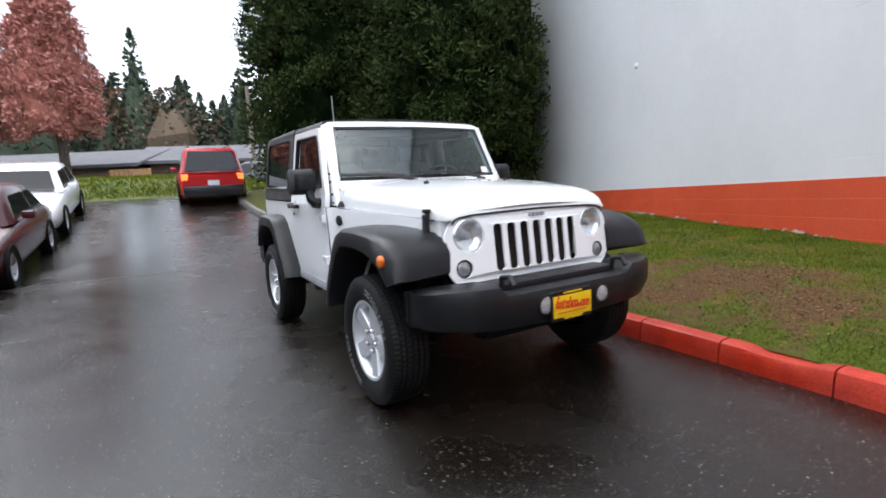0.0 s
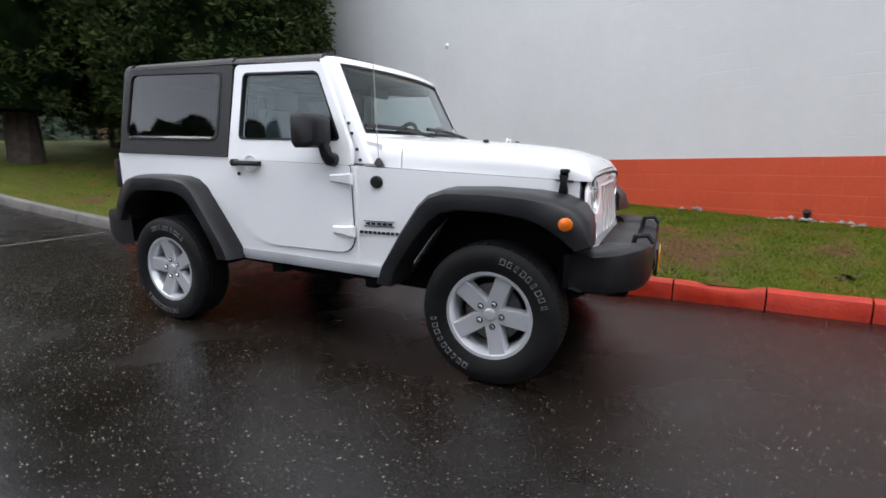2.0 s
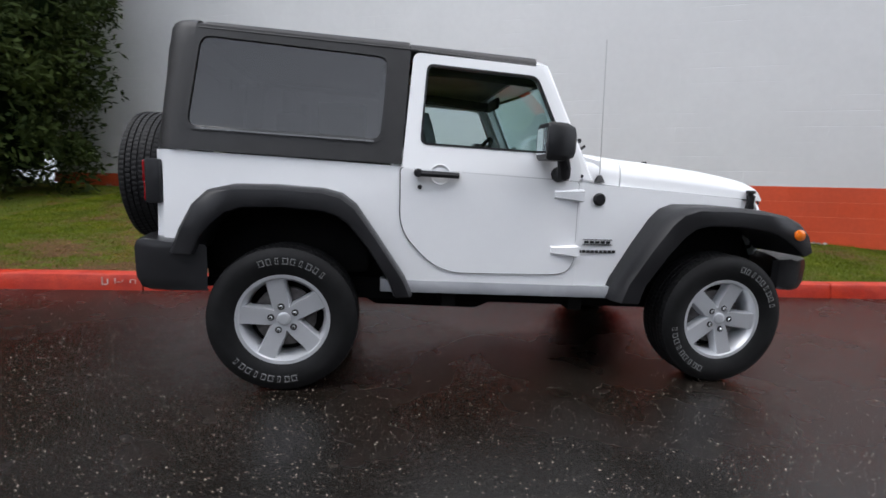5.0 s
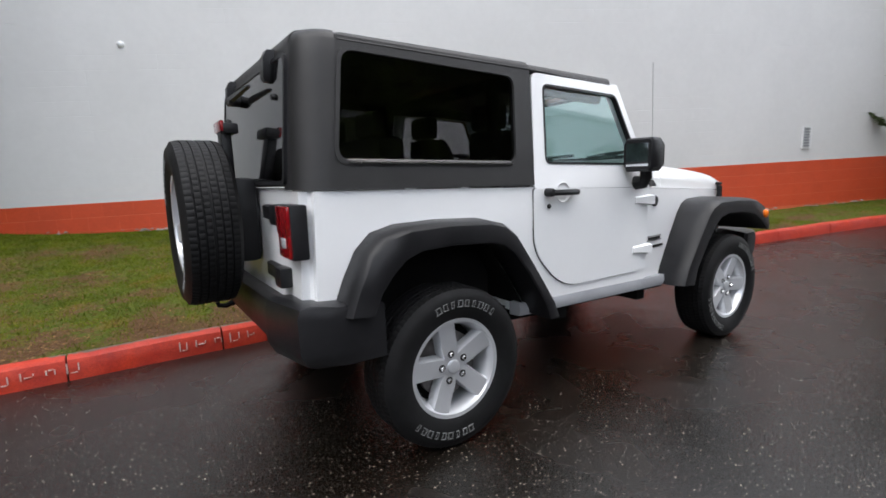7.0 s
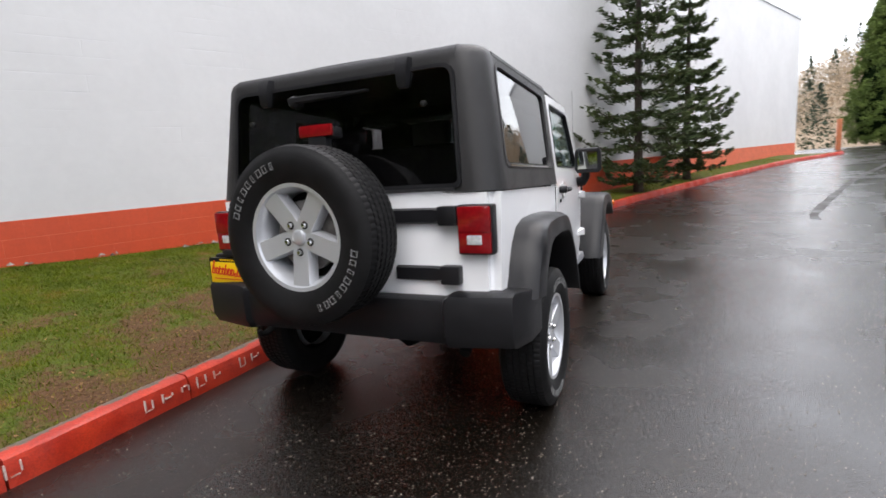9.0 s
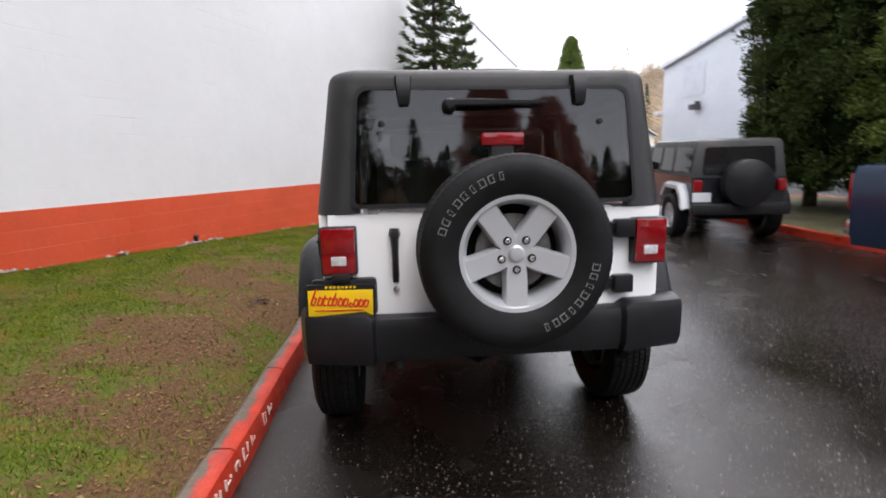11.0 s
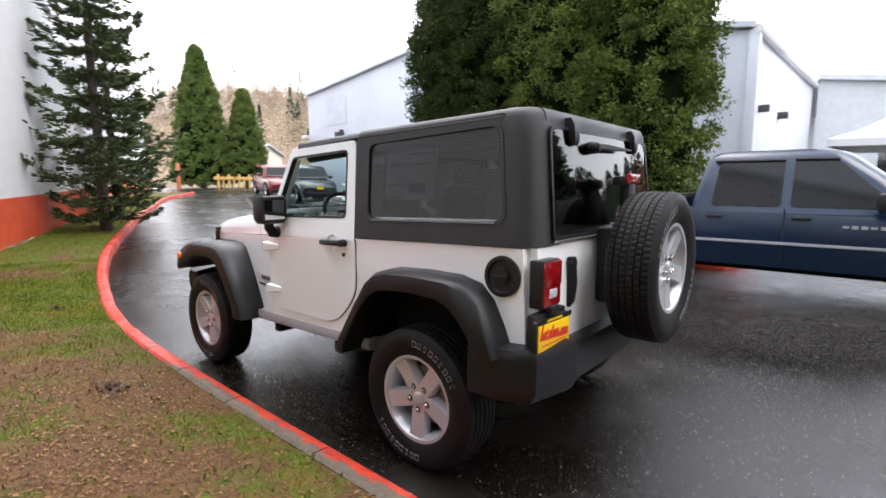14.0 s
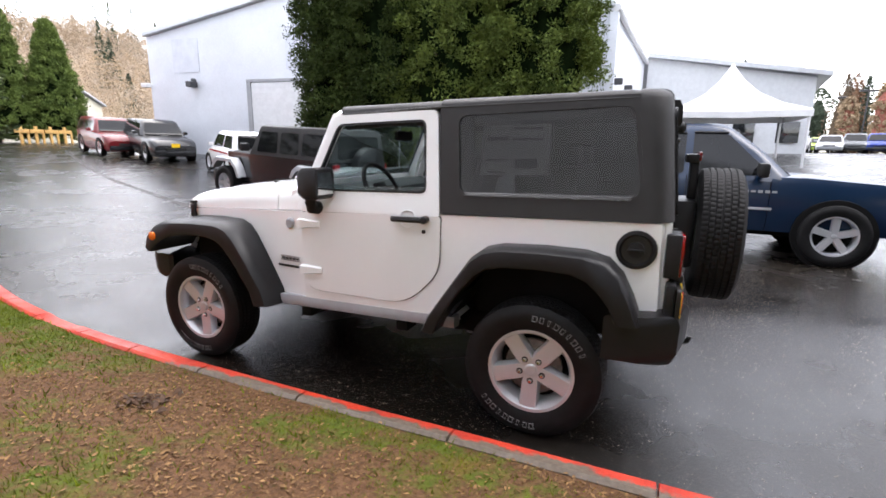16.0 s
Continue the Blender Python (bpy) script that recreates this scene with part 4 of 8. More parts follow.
# cowl side: badge disc, model bars
for s in (-1, 1):
    R_ = LEFT if s > 0 else RIGHT
    yb = YC + s * (tub_w(0.46, 1.03) + 0.006)
    turn = Matrix.Rotation(s * -0.154, 4, "Z")
    part("round_badge", lathe([(0.036, -0.004), (0.036, 0.006), (0.028, 0.012), (0.0001, 0.013)], 20, Matrix.Translation((0.458, yb, 1.027)) @ turn @ R_), PLASTIC if s < 0 else GREY_SILL, jeep, "round dark trail badge" if s < 0 else "round grey trail badge")
    for nm, x0, x1, z0, h in (("trim_badge", 0.375, 0.56, 0.785, 0.028), ("model_badge", 0.345, 0.59, 0.732, 0.016)):
        xm = (x0 + x1) / 2
        yy = YC + s * (tub_w(xm, z0) + 0.009)
        b = bmesh.new()
        mm = Matrix.Translation((xm, yy, z0)) @ turn
        if nm == "trim_badge":
            for zz in (-0.5, 0.5):
                box(b, (0, 0, zz * h), (x1 - x0, 0.004, 0.004), 0, mm)
            for q in range(5):
                box(b, ((q - 2) * 0.034, 0, 0), (0.024, 0.004, h * 0.5), 0, mm)
        else:
            for q in range(9):
                box(b, ((q - 4) * 0.027, 0, 0), (0.02, 0.004, h), 0, mm)
        part(nm, b, INKY, jeep, "small dark lettering bars", 0)

# hardtop: sides, corners, roof
q_out = rounded([(-0.638, 1.145), (-0.600, 1.735), (-1.63, 1.745), (-1.70, 1.145)], [0.0, 0.03, 0.0, 0.0], 4)
q_hole = rounded([(-0.742, 1.255), (-0.71, 1.681), (-1.615, 1.697), (-1.678, 1.255)], 0.06, 5)
q_glass = rounded([(-0.748, 1.260), (-0.716, 1.676), (-1.610, 1.692), (-1.672, 1.260)], 0.055, 5)


def rear_x(z):
    """Where the hardtop's tail stands at a height."""
    return -1.835 + 0.10 * (z - 1.14)


hard = new("hardtop")
hard.parent = jeep
hard["label"] = "black textured removable hardtop"
for s in (-1, 1):
    part("hardtop_side", plate(q_out, [q_hole], lambda u, v, w: (u, YC + s * (hwz(v) + 0.012 - 0.04 * w), v)), HARDTOP, hard)
    lip_o = rounded([(-0.728, 1.240), (-0.698, 1.694), (-1.626, 1.711), (-1.692, 1.240)], 0.07, 5)
    part("window_lip", plate(lip_o, [q_glass], lambda u, v, w: (u, YC + s * (hwz(v) + 0.016 - 0.03 * w), v)), HARDTOP, hard, "moulded window surround")
    g = part("quarter_glass", plate(q_glass, [], lambda u, v, w: (u, YC + s * (hwz(v) + 0.004 - 0.004 * w), v)), GLASS_DARK, hard, "dark privacy glass", 0)
    g.visible_shadow = False
    part("window_ledge", loft([[(x, YC + s * (hwz(1.255) + o), z) for o, z in ((0.022, 1.246), (0.021, 1.254), (0.002, 1.266), (0.002, 1.250))] for x in (-0.78, -1.63)]), GLOSS_BLACK, hard, "glossy black window ledge")
    # rounded rear corner
    rings = []
    for z, tuck in ((1.145, 0), (1.3, 0), (1.5, 0), (1.65, 0), (1.722, 0), (1.745, 0.006), (1.760, 0.018), (1.769, 0.036), (1.773, 0.06)):
        xr, wy = rear_x(z) + tuck, hwz(z) + 0.012 - tuck
        xf = -1.70 + (z - 1.145) * 0.118
        rr = 0.12 - tuck * 0.5
        outer = [(xf, wy)]
        for q in range(9):
            a = q / 8 * math.pi / 2
            outer.append((xr + rr - rr * math.sin(a), wy - rr + rr * math.cos(a)))
        outer.append((xr, 0.60 - 0.03 * (z - 1.14)))
        inn = [(xr + 0.05, 0.60 - 0.03 * (z - 1.14)), (xr + 0.05, wy - 0.09), (xf, wy - 0.05)]
        rings.append([(x, YC + s * y, z) for x, y in outer + inn])
    part("rear_corner", loft(rings), HARDTOP, hard, smooth=55)
# header above and sill below the tailgate glass
part("rear_header", loft([[(rear_x(1.69) + a, YC + y, z) for a, z in ((0.0, 1.675), (0.002, 1.722), (0.008, 1.745), (0.020, 1.760), (0.038, 1.769), (0.062, 1.774), (0.14, 1.778), (0.14, 1.675))] for y in (-0.61, 0.61)]), HARDTOP, hard, smooth=55)
# roof panels, crowned
def roof(x0, x1, z_edge, wid0, wid1, mat_, nm, rear=False):
    rings = []
    for q in range(9):
        f = q / 8
        x = x0 + (x1 - x0) * f
        w = wid0 + (wid1 - wid0) * f
        if rear:
            w -= 0.06 * max(0, 1 - f / 0.125) ** 2
        e = z_edge
        dz = 0.0
        if rear and f < 0.12:
            dz = -0.014 * (1 - f / 0.12) ** 2
        ring = []
        for y, z in ((1.0, -0.012), (0.995, 0.008), (0.975, 0.026), (0.93, 0.036), (0.6, 0.048), (0.2, 0.055), (0, 0.056), (-0.2, 0.055), (-0.6, 0.048), (-0.93, 0.036), (-0.975, 0.026), (-0.995, 0.008), (-1.0, -0.012)):
            ring.append((x, YC + y * w, e + z + dz * (1 if z > 0 else 0.3)))
        rings.append(ring)
    return part(nm, loft(rings), mat_, hard, smooth=50)


roof(-1.725, -0.607, 1.735, 0.717, 0.722, HARDTOP, "rear_roof", True)
roof(-0.600, 0.075, 1.728, 0.716, 0.69, HARDTOP, "front_roof_panel")
for s in (-1, 1):
    part("drip_rail", tube([(-1.62, YC + s * 0.716, 1.728), (-0.6, YC + s * 0.718, 1.725), (0.06, YC + s * 0.695, 1.71)], 0.008, 8), HARDTOP, hard)
# tailgate glass
tg_glass = rounded([(-0.635, 1.165), (0.635, 1.165), (0.605, 1.69), (-0.605, 1.69)], [0.03, 0.03, 0.06, 0.06], 6)
part("tailgate_glass", plate(tg_glass, [], lambda u, v, w: (rear_x(v) - 0.012 + 0.006 * w, YC + u, v)), GLASS_DARK, hard, "dark rear glass with wiper", 0).visible_shadow = False
tg_seal_i = rounded([(-0.62, 1.182), (0.62, 1.182), (0.59, 1.675), (-0.59, 1.675)], [0.03, 0.03, 0.055, 0.055], 6)
part("glass_seal", plate(tg_glass, [tg_seal_i], lambda u, v, w: (rear_x(v) - 0.016 + 0.03 * w, YC + u, v)), PLASTIC, hard, "black glass edge")
for y in (0.395, -0.375):
    part("glass_hinge", loft([[(rear_x(z) + a, YC + y + b * wd, z) for a, b in ((0.0, -1), (t, -0.8), (t, 0.8), (0.0, 1))] for z, t, wd in ((1.605, -0.03, 0.022), (1.62, -0.04, 0.028), (1.70, -0.045, 0.036), (1.735, -0.03, 0.036))]), PLASTIC, hard, "black glass hinge")
    part("glass_lug", lathe([(0.014, 0), (0.012, 0.014), (0.0001, 0.016)], 12, Matrix.Translation((rear_x(1.53) - 0.012, YC + y * 1.25, 1.53)) @ BACK), INKY, hard)
wip = new("rear_wiper")
wip.parent = hard
part("wiper_motor", lathe([(0.032, 0), (0.03, 0.04), (0.018, 0.055), (0.0001, 0.056)], 16, Matrix.Translation((rear_x(1.6) - 0.012, YC + 0.2, 1.605)) @ BACK), PLASTIC, wip)
part("wiper_arm", loft([[(rear_x(1.6) - 0.05 + a, YC + y, 1.612 + b) for a, b in ((0, -h), (-0.018, -h * 0.6), (-0.018, h * 0.6), (0, h))] for y, h in ((0.22, 0.016), (0.1, 0.018), (-0.02, 0.014), (-0.22, 0.005))]), PLASTIC, wip)

# tailgate
tgate = part("tailgate", plate(rounded([(-0.545, 0.695), (0.53, 0.695), (0.53, 1.15), (-0.545, 1.15)], 0.03, 4), [], lambda u, v, w: (-1.822 - 0.008 + 0.03 * w + 0.03 * (v - 0.7), YC + u, v)), PAINT, jeep, "white tailgate panel")
hnd = loft([[(-1.835 - o, YC + 0.455 + b, z) for o, b in ((0, -w_), (t, -w_ * 0.7), (t, w_ * 0.7), (0, w_))] for z, w_, t in ((0.83, 0.014, 0.012), (0.86, 0.016, 0.03), (0.95, 0.015, 0.04), (1.03, 0.018, 0.032), (1.045, 0.026, 0.034), (1.075, 0.02, 0.026))])
part("tailgate_handle", hnd, PLASTIC, tgate, "black tailgate handle")
part("tailgate_lock", lathe([(0.014, 0), (0.014, 0.012), (0.0001, 0.013)], 14, Matrix.Translation((-1.835, YC + 0.455, 0.80)) @ BACK), CHROME, tgate)
for z in (1.045, 0.785):
    hg = new("tailgate_hinge")
    hg.parent = jeep
    part("hinge_strap", loft([[(-1.835 - o, YC + y, z + b) for o, b in ((0, -h), (t, -h + 0.008), (t, h - 0.008), (0, h))] for y, h, t in ((-0.30, 0.035, 0.02), (-0.50, 0.035, 0.026), (-0.53, 0.03, 0.03))]), PLASTIC, hg, "black hinge strap")
    part("hinge_knuckle", boxed((-1.86, YC - 0.575, z), (0.055, 0.09, 0.085), 0.012), PLASTIC, hg, "black hinge knuckle")
# spare wheel on its carrier
part("spare_carrier", merge(boxed((-1.90, YC, 1.0), (0.12, 0.36, 0.40), 0.03), boxed((-1.93, YC, 1.28), (0.05, 0.10, 0.34), 0.015)), PLASTIC, jeep, "black spare wheel carrier")
wheel(jeep, Matrix.Translation((-2.075, YC - 0.012, 0.990)) @ BACK @ Matrix.Rotation(radians(180), 4, "Z"), R=0.39, spin=0.0, name="spare_wheel")
stop = new("high_stop_lamp")
stop.parent = jeep
part("lamp_housing", boxed((-1.915, YC, 1.435), (0.07, 0.19, 0.05), 0.012), PLASTIC, stop)
part("stop_lens", boxed((-1.952, YC, 1.445), (0.02, 0.18, 0.055), 0.012), RED_LENS, stop, "red stop lamp lens")
# tail lamps
for s in (-1, 1):
    tl = new("tail_lamp")
    tl.parent = jeep
    cy, cz = YC + s * 0.695, 0.984
    part("lamp_body", boxed((-1.84, cy, cz), (0.07, 0.155, 0.215), 0.012), PLASTIC, tl)
    part("red_upper_lens", boxed((-1.872, cy, cz + 0.045), (0.03, 0.142, 0.112), 0.008), RED_LENS, tl, "red lens")
    part("reversing_lens", boxed((-1.872, cy, cz - 0.042), (0.03, 0.066, 0.042), 0.006), CLEAR_LENS, tl, "clear reversing lens")
    part("red_lower_lens", boxed((-1.868, cy, cz - 0.052), (0.03, 0.142, 0.095), 0.008), RED_LENS, tl, "red lens")
# rear plate and bracket
def dealer_plate(parent, m, w=0.30, h=0.155):
    """Yellow dealer plate facing the local -x."""
    pl = new("dealer_plate")
    pl.parent = parent
    pl.matrix_local = m
    part("plate_frame", plate(rounded([(-w / 2, -h / 2), (w / 2, -h / 2), (w / 2, h / 2), (-w / 2, h / 2)], 0.012, 3), [], lambda u, v, q: (-0.006 + 0.02 * q, u, v)), INKY, pl, "black plate frame")
    part("plate_face", boxed((-0.008, 0, -0.002), (0.006, w - 0.02, h - 0.04), 0.002), YELLOW, pl, "yellow plate face")
    b = bmesh.new()
    for q in range(11):
        hh = (0.074, 0.040, 0.046, 0.040, 0.060, 0.040, 0.040, 0.018, 0.036, 0.036, 0.036)[q]
        slant = Matrix.Translation((0, w * 0.37 - q * w * 0.073, 0.002 + (hh - 0.036) / 2 + 0.0012 * (5 - q))) @ Matrix.Rotation(0.35, 4, "X")
        box(b, (-0.013, 0.005, 0), (0.003, 0.0075, hh), 0, slant)
        for e in (-0.40, 0.36):
            box(b, (-0.0128, -0.004, min(hh, 0.040) * e - (hh - min(hh, 0.040)) / 2), (0.003, 0.013, 0.0065), 0, slant)
        if q not in (2, 7):
            box(b, (-0.0126, -0.010, -(hh - min(hh, 0.040)) / 2), (0.003, 0.006, min(hh, 0.040) * 0.7), 0, slant)
    box(b, (-0.013, w * 0.02, -0.034), (0.003, w * 0.7, 0.004), 0)
    part("plate_script", b, REDINK, pl, "red script bars", 0)
    b = bmesh.new()
    for q in range(8):
        box(b, (-0.009, w * 0.2 - q * w * 0.058, -h / 2 + 0.012), (0.004, 0.012, 0.012))
    part("frame_print", b, YELLOW, pl, "yellow frame print bars", 0)
    b = bmesh.new()
    for q in range(8):
        box(b, (-0.009, w * 0.2 - q * w * 0.058, h / 2 - 0.009), (0.004, 0.011, 0.009))
    part("frame_print", b, YELLOW, pl, "small yellow frame print bars", 0)
    return pl


part("plate_bracket", boxed((-1.845, YC + 0.68, 0.776), (0.05, 0.28, 0.17), 0.02), PLASTIC, jeep, "black plate bracket")
part("plate_lamp", boxed((-1.875, YC + 0.69, 0.868), (0.05, 0.08, 0.04), 0.015), PLASTIC, jeep)
dealer_plate(jeep, Matrix.Translation((-1.885, YC + 0.695, 0.761)) @ Matrix.Rotation(0.02, 4, "X"))
# rear bumper
def bumper(xc, sgn, stations, nm, parent=jeep, mat_=PLASTIC):
    rings = []
    for y, xo, zt, zb, dp in stations:
        rings.append([(sgn * (xo - dp), YC + y, zt - 0.01), (sgn * (xo - 0.05), YC + y, zt), (sgn * (xo - 0.012), YC + y, zt - 0.012), (sgn * xo, YC + y, zt - 0.045),
                      (sgn * (xo - 0.004), YC + y, zb + 0.06), (sgn * (xo - 0.03), YC + y, zb + 0.012), (sgn * (xo - 0.07), YC + y, zb), (sgn * (xo - dp), YC + y, zb + 0.01)])
    return part(nm, loft(rings), mat_, parent, "black grained plastic bumper", 40)


bumper(0, -1, [(-0.89, 1.62, 0.70, 0.475, 0.06), (-0.885, 1.80, 0.705, 0.47, 0.2), (-0.849, 1.90, 0.715, 0.465, 0.22), (-0.59, 1.95, 0.715, 0.46, 0.2), (-0.564, 1.95, 0.70, 0.46, 0.2), (-0.549, 1.925, 0.69, 0.465, 0.15),
               (0, 1.925, 0.685, 0.465, 0.15), (0.549, 1.925, 0.69, 0.465, 0.15), (0.564, 1.95, 0.70, 0.46, 0.2), (0.59, 1.95, 0.715, 0.46, 0.2), (0.849, 1.90, 0.715, 0.465, 0.22), (0.885, 1.80, 0.705, 0.47, 0.2), (0.89, 1.62, 0.70, 0.475, 0.06)], "rear_bumper")
part("tow_hook", tube([(-1.84, YC + 0.45, 0.52), (-1.88, YC + 0.45, 0.47), (-1.93, YC + 0.45, 0.452), (-1.97, YC + 0.45, 0.46), (-1.975, YC + 0.45, 0.48)], [0.022, 0.02, 0.016, 0.014, 0.012], 8), UNDER, jeep, "black tow hook")
part("exhaust_tail", tube([(-1.4, -0.55, 0.46), (-1.78, -0.60, 0.45), (-1.84, -0.60, 0.42)], 0.026, 10), UNDER, jeep)
# fuel filler on the left
ff = new("fuel_filler")
ff.parent = jeep
fm = Matrix.Translation((-1.676, YC + hw(1.01) - 0.006, 1.01)) @ LEFT
part("filler_ring", lathe([(0.096, 0.0), (0.094, 0.016), (0.078, 0.018), (0.07, 0.006), (0.066, -0.0)], 32, fm), PLASTIC, ff, "black filler ring")
part("filler_bowl", lathe([(0.07, 0.007), (0.05, 0.006), (0.0001, 0.006)], 28, fm), INKY, ff)
part("filler_cap", merge(lathe([(0.04, 0.006), (0.038, 0.02), (0.0001, 0.022)], 22, fm), boxed((0, 0, 0.026), (0.064, 0.014, 0.014), 0.004, fm)), PLASTIC, ff, "black fuel cap")

# windscreen frame and glass
def ws_x(z):
    return 0.26 - 0.50 * (z - 1.69)


def ws_bow(u):
    return -0.10 * (u / 0.665) ** 2


def ws_at(u, z):
    return ws_x(z) + ws_bow(u)


def ws_rear(z):
    return 0.075 + 0.488 * (1.731 - z) if z > 1.39 else 0.2414 + 0.25 * (1.39 - z)


def ws_out(z):
    return 0.735 - 0.057 * (z - 1.13) - 0.25 * max(0, z - 1.70)


def ws_in(z):
    return 0.676 - 0.105 * (z - 1.31)


us = [float(u) for u in np.linspace(-1, 1, 29)]
ws = new("windscreen")
ws.parent = jeep
rings = []
for f in us:
    u = f * 0.698
    d = 0.030 * max(0, (abs(u) - 0.62) / 0.078) ** 2
    rings.append([(x, YC + u, z) for x, z in ((ws_at(u, 1.703) - 0.022, 1.703), (ws_at(u, 1.705), 1.705), (ws_at(u, 1.724), 1.725 - d * 0.5), (ws_at(u, 1.735) - 0.008, 1.739 - d), (ws_at(u, 1.74) - 0.026, 1.747 - d),
                                              (ws_at(u, 1.74) - 0.05, 1.750 - d), (0.072, 1.752 - d), (0.072, 1.70))])
pieces = [loft(rings)]
rings = []
for f in us:
    u = f * 0.70
    d = 0.02 * f ** 4
    rings.append([(x, YC + u, z) for x, z in ((0.47, 1.12), (0.47, 1.258 - d), (ws_at(u, 1.295) + 0.014, 1.278 - d), (ws_at(u, 1.302), 1.300), (ws_at(u, 1.302) - 0.03, 1.300), (ws_at(u, 1.3) - 0.06, 1.12))])
pieces.append(loft(rings))
for s in (-1, 1):
    rings = []
    for z in (1.13, 1.2, 1.27, 1.34, 1.39, 1.46, 1.54, 1.62, 1.68, 1.72):
        o, n = ws_out(z), ws_in(max(z, 1.30))
        rings.append([(x, YC + s * u, z) for x, u in ((ws_at(o, z) - 0.014, o), (ws_at(o, z) - 0.004, o - 0.003), (ws_at(o - 0.012, z), o - 0.012), (ws_at(n, z), n), (ws_at(n, z) - 0.03, n - 0.003), (ws_rear(z), n - 0.006), (ws_rear(z), o))])
    pieces.append(loft(rings))
part("windscreen_frame", merge(*pieces), PAINT, ws, "white windscreen frame")
bands = [loft([[(ws_at(f * n, z) - k, YC + f * n, z) for k, z in ((0.008, a), (0.008, b), (0.014, b), (0.014, a))] for f in us]) for a, b, n in ((1.690, 1.708, 0.635), (1.296, 1.322, 0.678))]
for s in (-1, 1):
    bands.append(loft([[(ws_at(n, z) - k, YC + s * n, z) for k, n in ((0.008, ws_in(z) - 0.014), (0.008, ws_in(z) + 0.004), (0.014, ws_in(z) + 0.004), (0.014, ws_in(z) - 0.014))] for z in (1.30, 1.43, 1.57, 1.705)]))
part("windscreen_band", merge(*bands), INKY, ws, "black glass border", 0)
rings = [[(ws_at(f * n, z) - k, YC + f * n, z) for k, z, n in ((0.017, 1.294, 0.682), (0.017, 1.50, 0.660), (0.017, 1.71, 0.637), (0.021, 1.71, 0.637), (0.021, 1.50, 0.660), (0.021, 1.294, 0.682))] for f in us]
part("windscreen_glass", loft(rings), GLASS_TINT, ws, "clear windscreen").visible_shadow = False
part("inspection_sticker", plate([(0.545, 1.325), (0.615, 1.325), (0.615, 1.375), (0.545, 1.375)], [], lambda u, v, w: (ws_x(v) + ws_bow(u) - 0.012 + 0.006 * w, YC + u, v)), PAPER, ws, "white window sticker", 0)
for s in (-1, 1):
    for z in (1.148, 1.207, 1.298, 1.355):
        part("frame_bolt", lathe([(0.010, 0), (0.009, 0.008), (0.0001, 0.009)], 8, Matrix.Translation((0.272 + 0.375 * (1.355 - z), YC + s * ws_out(z), z)) @ (LEFT if s > 0 else RIGHT)), INKY, ws)
for y, tilt, ln in ((-0.42, 0.10, 0.42), (0.16, 0.10, 0.42)):
    wp = new("front_wiper")
    wp.parent = jeep
    x0 = ws_x(1.30) + 0.012
    part("wiper_arm", tube([(0.54, YC + y + 0.28, 1.272), (0.51, YC + y + 0.20, 1.302), (0.48, YC + y - 0.02, 1.335)], [0.015, 0.012, 0.009], 6), INKY, wp)
    part("wiper_blade", tube([(ws_x(1.345) + ws_bow(y - 0.25) + 0.018, YC + y - 0.25, 1.345), (ws_x(1.338) + ws_bow(y) + 0.02, YC + y, 1.338), (ws_x(1.325) + ws_bow(y + 0.2) + 0.02, YC + y + 0.20, 1.325)], 0.013, 6), INKY, wp)
# antenna on the right of the cowl
ant = new("antenna")
ant.parent = jeep
part("antenna_base", lathe([(0.03, 0), (0.022, 0.02), (0.01, 0.04), (0.0001, 0.042)], 14, Matrix.Translation((0.46, YC - 0.72, 1.12))), PLASTIC, ant)
part("antenna_rod", tube([(0.46, YC - 0.72, 1.15), (0.435, YC - 0.72, 1.88)], 0.0026, 6), mat("pale_rod", (0.5, 0.5, 0.5), 0.4, 0.6), ant, "thin pale rod")

# bonnet
def bonnet_top(x):
    pts = ((0.40, 1.278), (0.58, 1.260), (0.87, 1.243), (1.19, 1.216), (1.37, 1.192), (1.46, 1.174), (1.52, 1.154), (1.555, 1.132), (1.575, 1.105), (1.588, 1.07))
    for (a, za), (b, zb) in zip(pts, pts[1:]):
        if x <= b:
            return za + (zb - za) * max(0, x - a) / (b - a)
    return pts[-1][1]


def bonnet(xs):
    rings = []
    for x in xs:
        t, sm = bonnet_top(x), 1.112 - 0.047 * (x - 0.36)
        w = 0.715 - 0.105 * (x - 0.4)
        sm = min(sm, t - 0.02)
        w -= 0.6 * max(0, x - 1.50) ** 1.0 * 0.5
        h = t - sm
        c = 1 - max(0, min(1, (x - 1.40) / 0.16)) * 0.75
        rings.append([(x, YC + y, z) for y, z in ((w, sm), (w, sm + h * 0.35), (w - 0.012, sm + h * 0.7), (w - 0.045, t - 0.012), (w - 0.12, t + 0.004 * c), (w - 0.3, t + 0.012 * c), (w - 0.36, t + 0.02 * c), (0, t + 0.028 * c),
                                              (-(w - 0.36), t + 0.02 * c), (-(w - 0.3), t + 0.012 * c), (-(w - 0.12), t + 0.004 * c), (-(w - 0.045), t - 0.012), (-(w - 0.012), sm + h * 0.7), (-w, sm + h * 0.35), (-w, sm))])
    return loft(rings)


